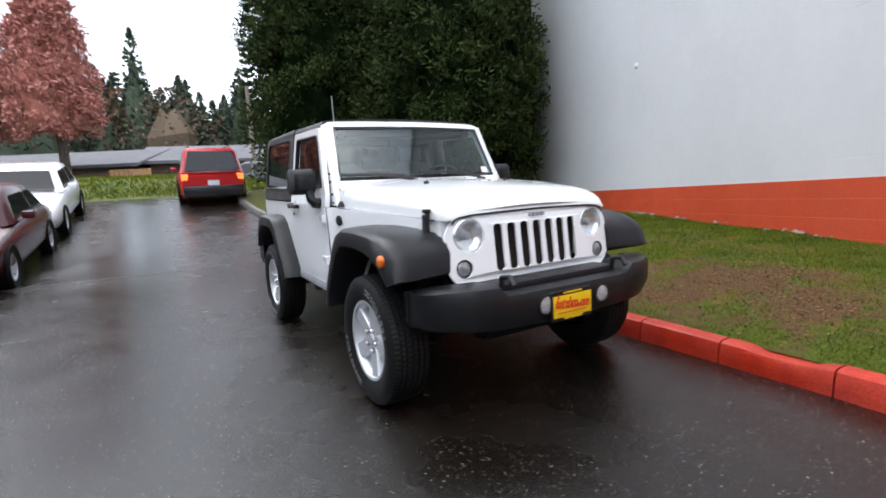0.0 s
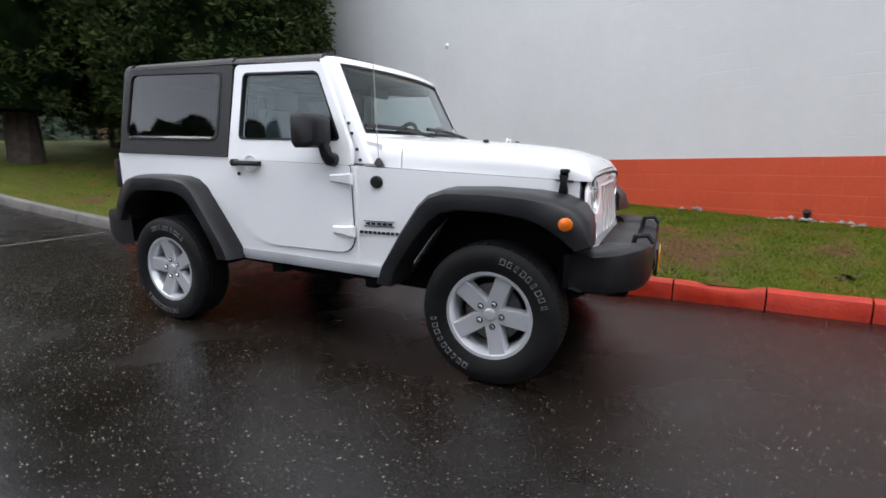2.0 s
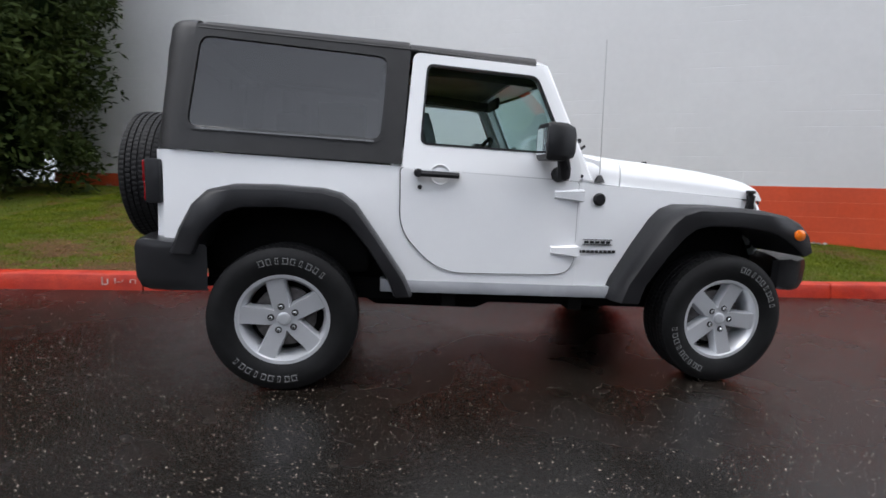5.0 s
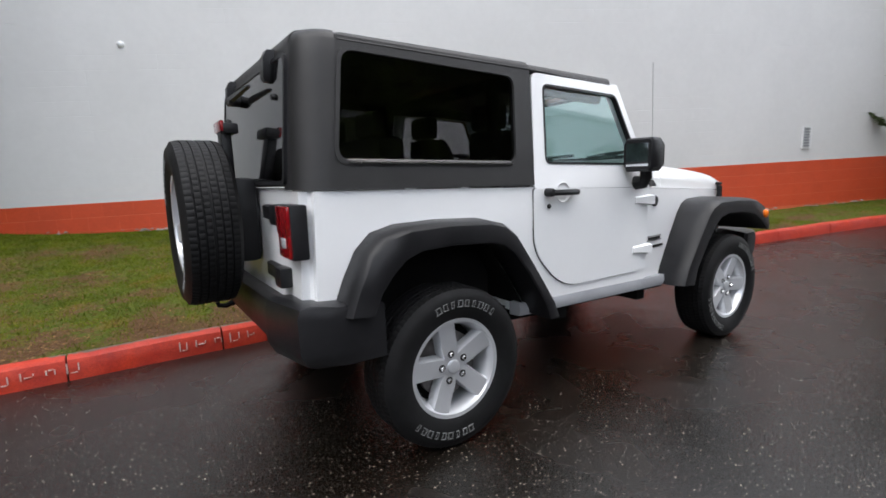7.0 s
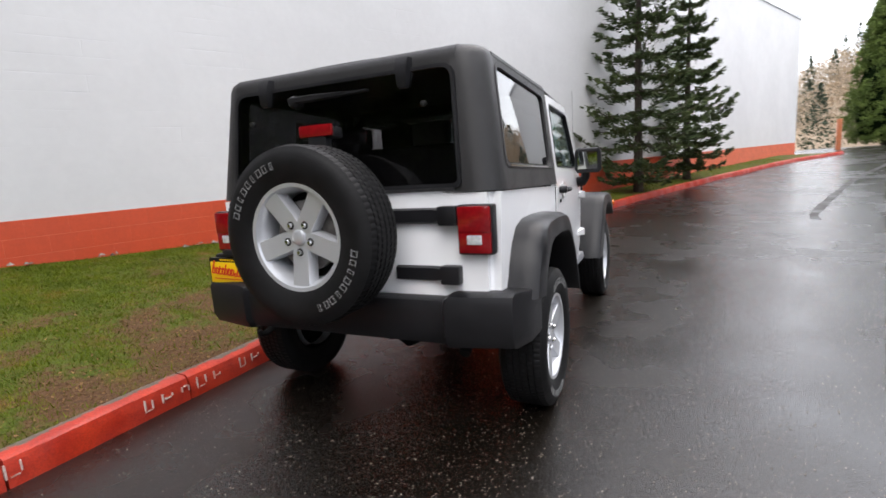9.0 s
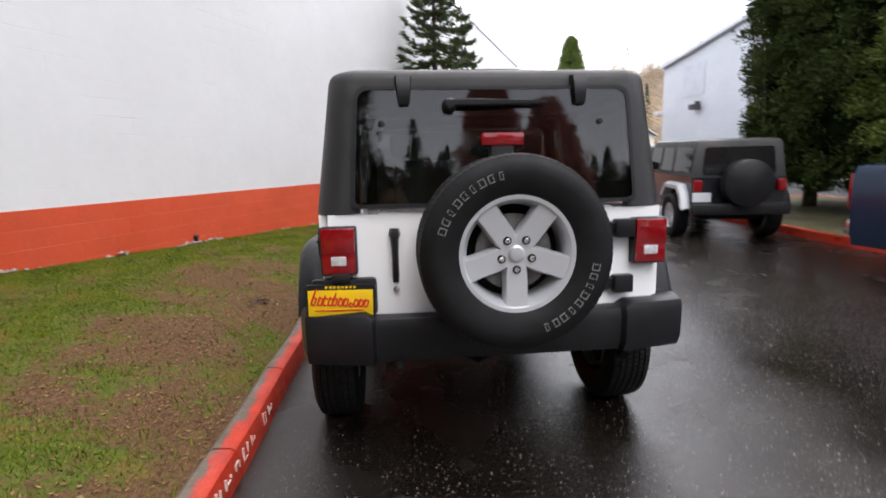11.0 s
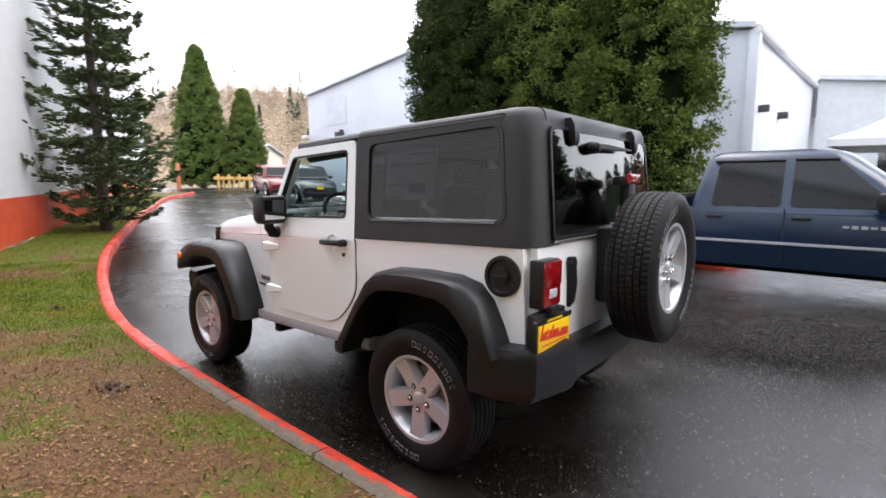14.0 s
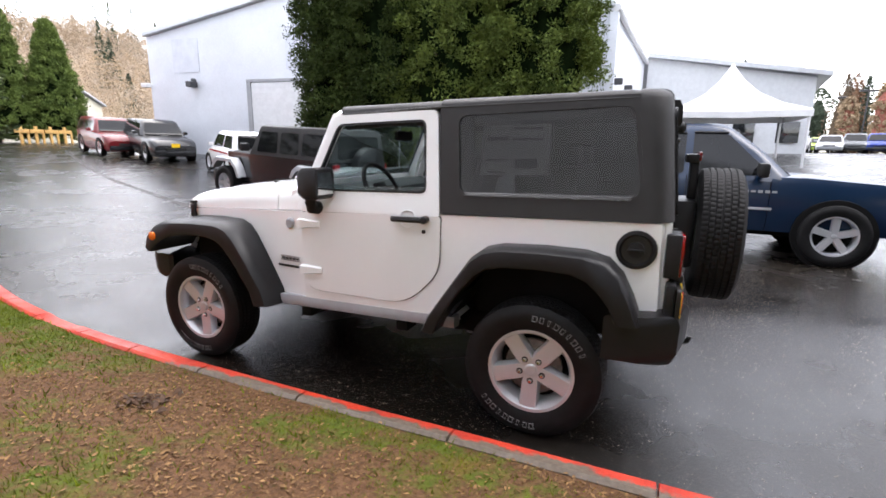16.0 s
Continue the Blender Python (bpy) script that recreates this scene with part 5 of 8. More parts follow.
part("bonnet", bonnet((0.595, 0.75, 0.95, 1.15, 1.3, 1.4, 1.46, 1.52, 1.55, 1.57, 1.582)), PAINT, jeep, "white bonnet", 50)
part("cowl", bonnet((0.36, 0.45, 0.588)), PAINT, jeep, "white cowl panel", 50)
for s in (-1, 1):
    lt = new("bonnet_latch")
    lt.parent = jeep
    yy = YC + s * (0.715 - 0.105 * 1.06 + 0.012)
    part("latch_strap", loft([[(1.46 + a, yy + s * o, z) for a, o in ((-w_, 0), (-w_, t), (w_, t), (w_, 0))] for z, w_, t in ((0.985, 0.02, 0.012), (1.01, 0.022, 0.022), (1.05, 0.014, 0.024), (1.085, 0.022, 0.022), (1.10, 0.016, 0.0))]), PLASTIC, lt, "black rubber latch")
    part("latch_hook", boxed((1.462, yy + s * 0.004, 1.108), (0.045, 0.034, 0.022), 0.008), INKY, lt)
    part("bonnet_stop", lathe([(0.018, 0), (0.016, 0.02), (0.0001, 0.022)], 12, Matrix.Translation((0.94, YC + s * 0.315, bonnet_top(0.94) + 0.014))), INKY, jeep)
part("footman_loop", tube([(0.98, YC - 0.05, bonnet_top(0.98) + 0.02), (0.98, YC - 0.045, bonnet_top(0.98) + 0.045), (0.98, YC + 0.045, bonnet_top(0.98) + 0.045), (0.98, YC + 0.05, bonnet_top(0.98) + 0.02)], 0.007, 6), CHROME, jeep)

# grille with seven slots and round lamps
g_out = rounded([(-0.53, 0.70), (0.53, 0.70), (0.60, 0.80), (0.588, 1.0), (0.49, 1.092), (0.0, 1.118), (-0.49, 1.092), (-0.588, 1.0), (-0.60, 0.80)], [0.06, 0.06, 0.05, 0.1, 0.1, 0.2, 0.1, 0.1, 0.05], 5)
slots = []
for q in range(7):
    y = (q - 3) * 0.089
    slots.append(rounded([(y - 0.029, 0.762), (y + 0.029, 0.762), (y + 0.029, 1.018), (y - 0.029, 1.018)], 0.028, 4))
lamps_h = [circle(-0.447, 0.968, 0.092, 28), circle(0.447, 0.968, 0.092, 28), circle(-0.49, 0.795, 0.05, 20), circle(0.49, 0.795, 0.05, 20)]


def g_x(v, u=0.0):
    return 1.635 - 0.10 * (v - 0.7) - 0.10 * u * u


part("grille", plate(g_out, slots + lamps_h, lambda u, v, w: (g_x(v, u) - 0.014 * w, YC + u, v)), PAINT, jeep, "white seven-slot grille", 30)
part("radiator", boxed((1.553, YC, 0.89), (0.022, 0.64, 0.33), 0), INKY, jeep)
part("nose_panel", boxed((1.45, YC, 0.86), (0.06, 1.10, 0.34), 0.02), UNDER, jeep)
bm = bmesh.new()
for q in range(4):
    box(bm, (g_x(1.05) + 0.006, YC + (q - 1.5) * 0.03, 1.052), (0.012, 0.022, 0.024), 0.003)
part("bonnet_badge", bm, GREY_SILL, jeep, "small pale badge bars", 0)
for s in (-1, 1):
    hl = new("headlamp")
    hl.parent = jeep
    hm = Matrix.Translation((g_x(0.968, 0.447) - 0.012, YC + s * 0.447, 0.968)) @ Matrix.Rotation(radians(90), 4, "Y")
    part("bezel", lathe([(0.094, -0.03), (0.094, 0.006), (0.086, 0.012), (0.082, 0.004), (0.082, -0.02)], 32, hm), REFLECT, hl, "pale ring")
    part("reflector", lathe([(0.083, 0.0), (0.07, -0.014), (0.045, -0.024), (0.02, -0.03), (0.0001, -0.03)], 32, hm), REFLECT, hl, "bright reflector")
    part("bulb_shield", lathe([(0.022, -0.03), (0.022, -0.006), (0.017, 0.0), (0.0001, 0.001)], 16, hm), GREY_SILL, hl)
    part("lens", lathe([(0.083, 0.004), (0.07, 0.014), (0.04, 0.022), (0.0001, 0.025)], 32, hm), LENS_GLASS, hl, "clear domed lens").visible_shadow = False
    tm = Matrix.Translation((g_x(0.795, 0.49) - 0.012, YC + s * 0.49, 0.795)) @ Matrix.Rotation(radians(90), 4, "Y")
    tn = new("turn_lamp")
    tn.parent = jeep
    part("turn_ring", lathe([(0.051, -0.03), (0.051, 0.004), (0.042, 0.007), (0.04, 0.0)], 24, tm), PLASTIC, tn)
    part("turn_lens", lathe([(0.041, 0.002), (0.03, 0.010), (0.0001, 0.013)], 24, tm), GREY_LENS, tn, "clear grey lens")

# front bumper with fog lamps, plate and hooks
bumper(0, 1, [(-0.80, 1.56, 0.72, 0.56, 0.05), (-0.815, 1.66, 0.73, 0.545, 0.12), (-0.76, 1.76, 0.738, 0.53, 0.2), (-0.60, 1.85, 0.745, 0.515, 0.22), (-0.47, 1.88, 0.745, 0.505, 0.22), (-0.43, 1.875, 0.70, 0.505, 0.2), (-0.36, 1.88, 0.695, 0.50, 0.2),
              (0.0, 1.885, 0.695, 0.49, 0.2), (0.36, 1.88, 0.695, 0.50, 0.2), (0.43, 1.875, 0.70, 0.505, 0.2), (0.47, 1.88, 0.745, 0.505, 0.22), (0.60, 1.85, 0.745, 0.515, 0.22), (0.76, 1.76, 0.738, 0.53, 0.2), (0.815, 1.66, 0.73, 0.545, 0.12), (0.80, 1.56, 0.72, 0.56, 0.05)], "front_bumper")
part("bumper_step", boxed((1.70, YC, 0.70), (0.16, 0.86, 0.05), 0.015), PLASTIC, jeep, "black bumper top cover")
part("lower_valance", loft([[(1.80 - a, YC + y, z) for a, z in ((0, 0.52), (0.03, 0.455), (0.12, 0.45), (0.16, 0.52))] for y in (-0.50, 0.50)]), UNDER, jeep, "black lower valance")
for s in (-1, 1):
    fg = new("fog_lamp")
    fg.parent = jeep
    fm = Matrix.Translation((1.882, YC + s * 0.20, 0.605)) @ Matrix.Rotation(radians(90), 4, "Y")
    part("fog_ring", lathe([(0.056, -0.02), (0.055, 0.006), (0.046, 0.008), (0.044, 0.0)], 24, fm), PLASTIC, fg)
    part("fog_lens", lathe([(0.045, 0.002), (0.03, 0.008), (0.0001, 0.010)], 24, fm), FOG_LENS, fg, "clear fog lens")
    hk = tube([(1.78, YC + s * 0.40, 0.70), (1.79, YC + s * 0.40, 0.765), (1.85, YC + s * 0.40, 0.775), (1.88, YC + s * 0.40, 0.735)], 0.014, 8)
    part("front_tow_hook", hk, INKY, jeep, "black tow hook")
dealer_plate(jeep, Matrix.Translation((1.895, YC - 0.04, 0.588)) @ Matrix.Rotation(math.pi, 4, "Z"), w=0.29)

# wheel-arch flares
def flare(s, top, low, yin, nm="wheel_flare"):
    rings = []
    for (x, z), (xi, zi), yi in zip(top, low, yin):
        dx, dz = xi - x, zi - z
        xn = min(x, 1.61) if x > 0 else x
        xm = min(xi, 1.56) if x > 0 else xi
        rings.append([(xn, YC + s * yi, z), (x, YC + s * 0.83, z - 0.004), (x + dx * 0.05, YC + s * 0.885, z + dz * 0.08), (x + dx * 0.22, YC + s * 0.915, z + dz * 0.24), (x + dx * 0.9, YC + s * 0.93, z + dz * 0.9),
                      (xi, YC + s * 0.925, zi), (xi + dx * 0.05, YC + s * 0.90, zi + dz * 0.05), (xm, YC + s * yi, zi)])
    return part(nm, loft(rings), PLASTIC, jeep, "black plastic wheel arch flare", 45)


rt = [(-0.565, 0.50), (-0.60, 0.58), (-0.75, 0.80), (-0.86, 0.955), (-0.93, 1.005), (-1.02, 1.025), (-1.25, 1.03), (-1.45, 1.02), (-1.56, 0.99), (-1.63, 0.92), (-1.69, 0.80), (-1.735, 0.68)]
rl = [(-0.66, 0.50), (-0.69, 0.58), (-0.80, 0.745), (-0.895, 0.86), (-0.955, 0.90), (-1.03, 0.918), (-1.22, 0.925), (-1.39, 0.915), (-1.47, 0.885), (-1.53, 0.83), (-1.585, 0.76), (-1.62, 0.68)]
ft = [(0.525, 0.50), (0.56, 0.60), (0.68, 0.80), (0.78, 0.95), (0.84, 1.01), (0.92, 1.04), (1.15, 1.045), (1.36, 1.035), (1.48, 1.015), (1.57, 0.975), (1.63, 0.915), (1.655, 0.815)]
fl = [(0.64, 0.50), (0.67, 0.60), (0.78, 0.765), (0.87, 0.875), (0.93, 0.92), (1.02, 0.94), (1.18, 0.94), (1.32, 0.925), (1.40, 0.905), (1.46, 0.875), (1.52, 0.835), (1.58, 0.785)]
for s in (-1, 1):
    flare(s, rt, rl, [0.74] * 12)
    flare(s, ft, fl, [0.70, 0.70, 0.69, 0.67, 0.66, 0.64, 0.61, 0.595, 0.585, 0.58, 0.58, 0.585])
    part("side_marker", lathe([(0.032, 0), (0.031, 0.012), (0.02, 0.02), (0.0001, 0.022)], 18, Matrix.Translation((1.535, YC + s * 0.922, 0.905)) @ (LEFT if s > 0 else RIGHT)), AMBER, jeep, "amber side marker lamp")

# wheels
for x in (-1.212, 1.212):
    wheel(jeep, Matrix.Translation((x, YC - 0.80, 0.372)) @ RIGHT, spin=-0.07 if x > 0 else 0.52)
    wheel(jeep, Matrix.Translation((x, YC + 0.80, 0.372)) @ LEFT, spin=0.45 if x > 0 else 0.28)

# mirrors
for s in (-1, 1):
    mr = new("door_mirror")
    mr.parent = jeep
    yy = YC + s * 0.885
    part("mirror_shell", loft([[(x, yy + s * y * w_, 1.305 + z * h) for y, z in ((-1, -0.7), (-0.8, -1), (0.8, -1), (1, -0.75), (1, 0.75), (0.85, 1), (-0.8, 1), (-1, 0.7))] for x, w_, h in ((0.068, 0.086, 0.084), (0.083, 0.094, 0.094), (0.163, 0.090, 0.092), (0.208, 0.074, 0.074), (0.225, 0.048, 0.054))]), PLASTIC, mr, "black mirror housing")
    part("mirror_glass", boxed((0.067, yy, 1.305), (0.004, 0.14, 0.13), 0.0), MIRROR, mr, "mirror glass", 0)
    part("mirror_arm", tube([(0.20, YC + s * 0.775, 1.145), (0.21, YC + s * 0.83, 1.15), (0.205, YC + s * 0.85, 1.18), (0.19, YC + s * 0.86, 1.245)], [0.045, 0.04, 0.034, 0.03], 10), PLASTIC, mr, "black mirror arm")

# cabin
part("cabin_floor", boxed((-0.72, YC, 1.10), (2.05, 1.46, 0.05), 0), INTERIOR, jeep)
part("dashboard", loft([[(x, YC + y, z) for x, z in ((0.40, 1.12), (0.40, 1.26), (0.20, 1.27), (0.10, 1.22), (0.08, 1.12))] for y in (-0.66, 0.66)]), INTERIOR, jeep, "black dashboard")
st = new("steering_wheel")
st.parent = jeep
sm = Matrix.Translation((0.0, YC + 0.35, 1.24)) @ Matrix.Rotation(radians(-62), 4, "Y")
ringp = [sm @ Vector((0.185 * math.cos(a), 0.185 * math.sin(a), 0)) for a in np.linspace(0, 2 * math.pi, 29)]
part("steering_rim", tube(ringp, 0.015, 8), INTERIOR, st, "black steering wheel")
part("steering_hub", merge(boxed((0, 0, -0.01), (0.10, 0.13, 0.04), 0.02, sm), boxed((0, 0, -0.01), (0.03, 0.34, 0.02), 0.005, sm), boxed((-0.1, 0, -0.01), (0.16, 0.03, 0.02), 0.005, sm)), INTERIOR, st)
for s in (-1, 1):
    sb = new("front_seat")
    sb.parent = jeep
    part("seat_back", loft([[(-0.42 - (z - 1.0) * 0.25 + a * 0.06, YC + s * 0.35 + b * w_, z) for a, b in ((1, -0.8), (1.2, 0), (1, 0.8), (0, 1), (-1, 0.8), (-1, -0.8), (0, -1))] for z, w_ in ((1.06, 0.24), (1.2, 0.25), (1.38, 0.22), (1.45, 0.16))]), SEATCLOTH, sb, "dark cloth seat back")
    part("headrest", boxed((-0.56, YC + s * 0.35, 1.53), (0.09, 0.24, 0.15), 0.035), SEATCLOTH, sb, "dark headrest")
    part("roll_bar", tube([(-0.72, YC + s * 0.60, 1.1), (-0.72, YC + s * 0.58, 1.60), (-0.70, YC + s * 0.52, 1.67), (-0.3, YC + s * 0.54, 1.68), (0.12, YC + s * 0.56, 1.66)], 0.035, 10), INTERIOR, jeep, "padded roll bar")
part("roll_bar", tube([(-0.70, YC - 0.53, 1.67), (-0.70, YC + 0.53, 1.67)], 0.035, 10), INTERIOR, jeep, "padded cross bar")
part("rear_seat", merge(boxed((-1.25, YC, 1.22), (0.16, 0.9, 0.36), 0.05), boxed((-1.27, YC + 0.25, 1.46), (0.08, 0.22, 0.13), 0.03), boxed((-1.27, YC - 0.25, 1.46), (0.08, 0.22, 0.13), 0.03)), SEATCLOTH, jeep, "dark rear bench")
part("inside_mirror", boxed((0.02, YC, 1.60), (0.03, 0.24, 0.07), 0.02), INTERIOR, jeep)
# price sheet behind the left quarter glass
shp = part("window_sheet", plate([(-0.85, 1.36), (-1.22, 1.36), (-1.22, 1.62), (-0.85, 1.62)], [], lambda u, v, w: (u, YC + hwz(v) - 0.012 - 0.003 * w, v)), PAPER, jeep, "white price sheet", 0)
bm = bmesh.new()
for q, (u, v, a, h) in enumerate(((-1.10, 1.60, 0.16, 0.012), (-1.10, 1.545, 0.16, 0.012), (-0.94, 1.55, 0.12, 0.02), (-0.94, 1.44, 0.12, 0.012), (-1.10, 1.42, 0.12, 0.05), (-0.94, 1.375, 0.1, 0.01))):
    box(bm, (u, YC + hwz(v) - 0.009, v), (a, 0.002, h))
part("sheet_print", bm, DARKPRINT, shp, "grey print bars", 0)

# the body's stance on its springs: nose down, a little longer ahead of the cowl
def stance(p):
    x = p.x * 1.035 if p.x > 0 else p.x
    return Vector((x, YC + (p.y - YC) * 1.02, p.z + 0.010 - 0.024 * max(-1.95, min(0.5, p.x)) - 0.008 * max(0, min(1.6, p.x) - 0.5)))


for ob in jeep.children:
    if ob.name.startswith(("wheel.", "axle", "shock_absorber")) or ob.name == "wheel":
        continue
    drop = 0.022 if ob.name.startswith(("wheel_flare", "side_marker", "arch_liner")) else 0.0
    if ob.name.startswith(("spare_wheel", "dealer_plate")):
        ob.location = stance(ob.location)
        continue
    for piece in [ob] + list(ob.children_recursive):
        if piece.type == "MESH":
            for v in piece.data.vertices:
                v.co = stance(v.co) - Vector((0, 0, drop))

# ---------------------------------------------------------------- trees
RNG = np.random.default_rng(7)
BARK = mat("brown_bark", (0.06, 0.045, 0.035), 0.85, vary=0.3, scale=9, bump=0.6, bump_scale=30)
CEDAR = foliage_mat("dark_cedar_leaf", (0.011, 0.020, 0.007), (0.050, 0.068, 0.018), patch=1.1, gloss=0.06)
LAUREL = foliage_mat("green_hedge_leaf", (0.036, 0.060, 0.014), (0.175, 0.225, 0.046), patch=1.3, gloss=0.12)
# DARKLAUREL is a darker copy of LAUREL for the trees beyond x 5
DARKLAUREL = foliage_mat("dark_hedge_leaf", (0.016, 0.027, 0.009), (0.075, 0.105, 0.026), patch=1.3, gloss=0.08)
SPRUCE = foliage_mat("spruce_needle", (0.025, 0.045, 0.02), (0.10, 0.13, 0.045))
CYPRESS = foliage_mat("cypress_leaf", (0.05, 0.085, 0.018), (0.15, 0.20, 0.045))
BROWNWOOD = foliage_mat("brown_wood_twigs", (0.085, 0.065, 0.045), (0.165, 0.122, 0.085), patch=0.3, gloss=0.05)
RUSTWOOD = foliage_mat("rust_wood_leaf", (0.13, 0.075, 0.046), (0.23, 0.13, 0.078), patch=0.3, gloss=0.05)
MAPLE = foliage_mat("rust_red_leaf", (0.34, 0.13, 0.105), (0.54, 0.25, 0.21))
# RUSSET and BARE are paled in colour to stand for distance haze
RUSSET = foliage_mat("hazed_orange_brown_leaf", (0.33, 0.25, 0.165), (0.41, 0.31, 0.205), patch=0.3)
BARE = foliage_mat("hazed_twig_brown", (0.33, 0.27, 0.205), (0.41, 0.335, 0.255), patch=0.25)
FARGREEN = foliage_mat("far_conifer", (0.026, 0.040, 0.026), (0.066, 0.088, 0.054), patch=0.2)
# near-black shell colour painted for the shade deep inside evergreen crowns
CORE = mat("crown_shade_core", (0.006, 0.011, 0.004), 1.0, spec=0.0, vary=0.5, scale=3)


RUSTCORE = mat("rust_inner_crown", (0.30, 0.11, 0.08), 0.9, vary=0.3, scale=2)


def leaf_verts(pts, out, length, width, spread):
    n = len(pts)
    d = out + RNG.normal(0, spread, (n, 3))
    d /= np.linalg.norm(d, axis=1, keepdims=True) + 1e-9
    s = np.cross(d, RNG.normal(0, 1, (n, 3)))
    s /= np.linalg.norm(s, axis=1, keepdims=True) + 1e-9
    ln = length * RNG.uniform(0.6, 1.4, (n, 1))
    wd = width * RNG.uniform(0.6, 1.4, (n, 1))
    v = np.stack([pts - d * ln * 0.5, pts + s * wd * 0.5, pts + d * ln * 0.5, pts - s * wd * 0.5], 1).reshape(-1, 3)
    return v


def leaves(name, pts, out, length, width, material, parent=None, label="", spread=0.8):
    """One pointed four-sided leaf or needle spray at each point, leaning along out."""
    return mesh_np(name, leaf_verts(pts, out, length, width, spread), np.arange(4 * len(pts)).reshape(-1, 4), material, parent, label)


def lump(a, h, seed):
    return noise.noise((math.cos(a) * 1.6 + seed, math.sin(a) * 1.6, h * 0.55 + seed * 3)) + 0.5 * noise.noise((math.cos(a) * 4 + seed, math.sin(a) * 4, h * 1.4))


def dense_tree(name, label, x, y, height, radius, profile, material, clumps, per, leaf=(0.13, 0.05), trunk=0.22, clear=0.0, seed=0.0, size=0.3, cat="tree", z=None, uneven=0.16, group=""):
    """A thick crown of leaf clumps round a trunk; profile(f) is its relative radius from foot to tip."""
    z0 = ground_z(x, y) + 0.1 if z is None else z
    t = thing(name, label, cat, group, Matrix.Translation((x, y, z0)))
    part("trunk", tube([(0, 0, -0.3), (0.03, 0, height * 0.3), (0, 0.04, height * 0.7), (0, 0, height * 0.93)], [trunk * 1.25, trunk, trunk * 0.6, 0.02], 10), BARK, t, "brown trunk")
    for q in range(5):
        a = q * 1.26 + seed
        part("limb", tube([(0, 0, clear + height * 0.08 * q + 0.4), (math.cos(a) * radius * 0.4, math.sin(a) * radius * 0.4, clear + height * 0.09 * q + 0.8), (math.cos(a) * radius * 0.75, math.sin(a) * radius * 0.75, clear + height * 0.1 * q + 1.0)], [trunk * 0.4, trunk * 0.25, 0.02], 6), BARK, t)
    # solid inner shell; its dark colour stands for shade between leaf clumps
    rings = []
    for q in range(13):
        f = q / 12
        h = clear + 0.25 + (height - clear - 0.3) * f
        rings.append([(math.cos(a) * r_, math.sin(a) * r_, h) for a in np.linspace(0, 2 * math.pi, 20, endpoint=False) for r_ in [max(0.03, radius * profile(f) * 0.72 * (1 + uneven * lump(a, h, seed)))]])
    part("inner_crown", loft(rings), CORE if material not in (MAPLE, RUSSET) else RUSTCORE, t, "solid shell inside the crown, coloured for its inner shade")
    pts, outs = [], []
    for q in range(clumps):
        f = RNG.random() ** 0.9
        a = RNG.random() * 2 * math.pi
        h = clear + (height - clear) * f
        r_ = radius * profile(f) * (1 + uneven * lump(a, h, seed)) * RNG.uniform(0.74, 1.04)
        c = np.array((math.cos(a) * r_, math.sin(a) * r_, h))
        k = size * RNG.uniform(0.6, 1.35)
        v = RNG.normal(0, 1, (per, 3))
        v /= np.linalg.norm(v, axis=1, keepdims=True)
        p = c + v * k * RNG.uniform(0.45, 1.05, (per, 1)) * np.array((0.9, 0.9, 0.75))
        o = np.array((math.cos(a), math.sin(a), 0.4)) * 0.5 + v * 0.9
        pts.append(p)
        outs.append(o)
    leaves("crown", np.vstack(pts), np.vstack(outs), leaf[0], leaf[1], material, t, "dense evergreen crown" if material not in (MAPLE, RUSSET) else "autumn leaf crown")
    return t


def cedar_prof(f):
    return (0.80 + 0.20 * min(1, f / 0.15)) * (1 - max(0, f - 0.35) / 0.65 * 0.75)


def column_prof(f):
    return (0.82 + 0.18 * min(1, f / 0.12)) * (1 - (max(0, f - 0.55) / 0.45) ** 2 * 0.85)


def cone_prof(f):
    return (0.75 + 0.25 * min(1, f / 0.15)) * (1 - max(0, f - 0.12) / 0.88) ** 0.7 + 0.02


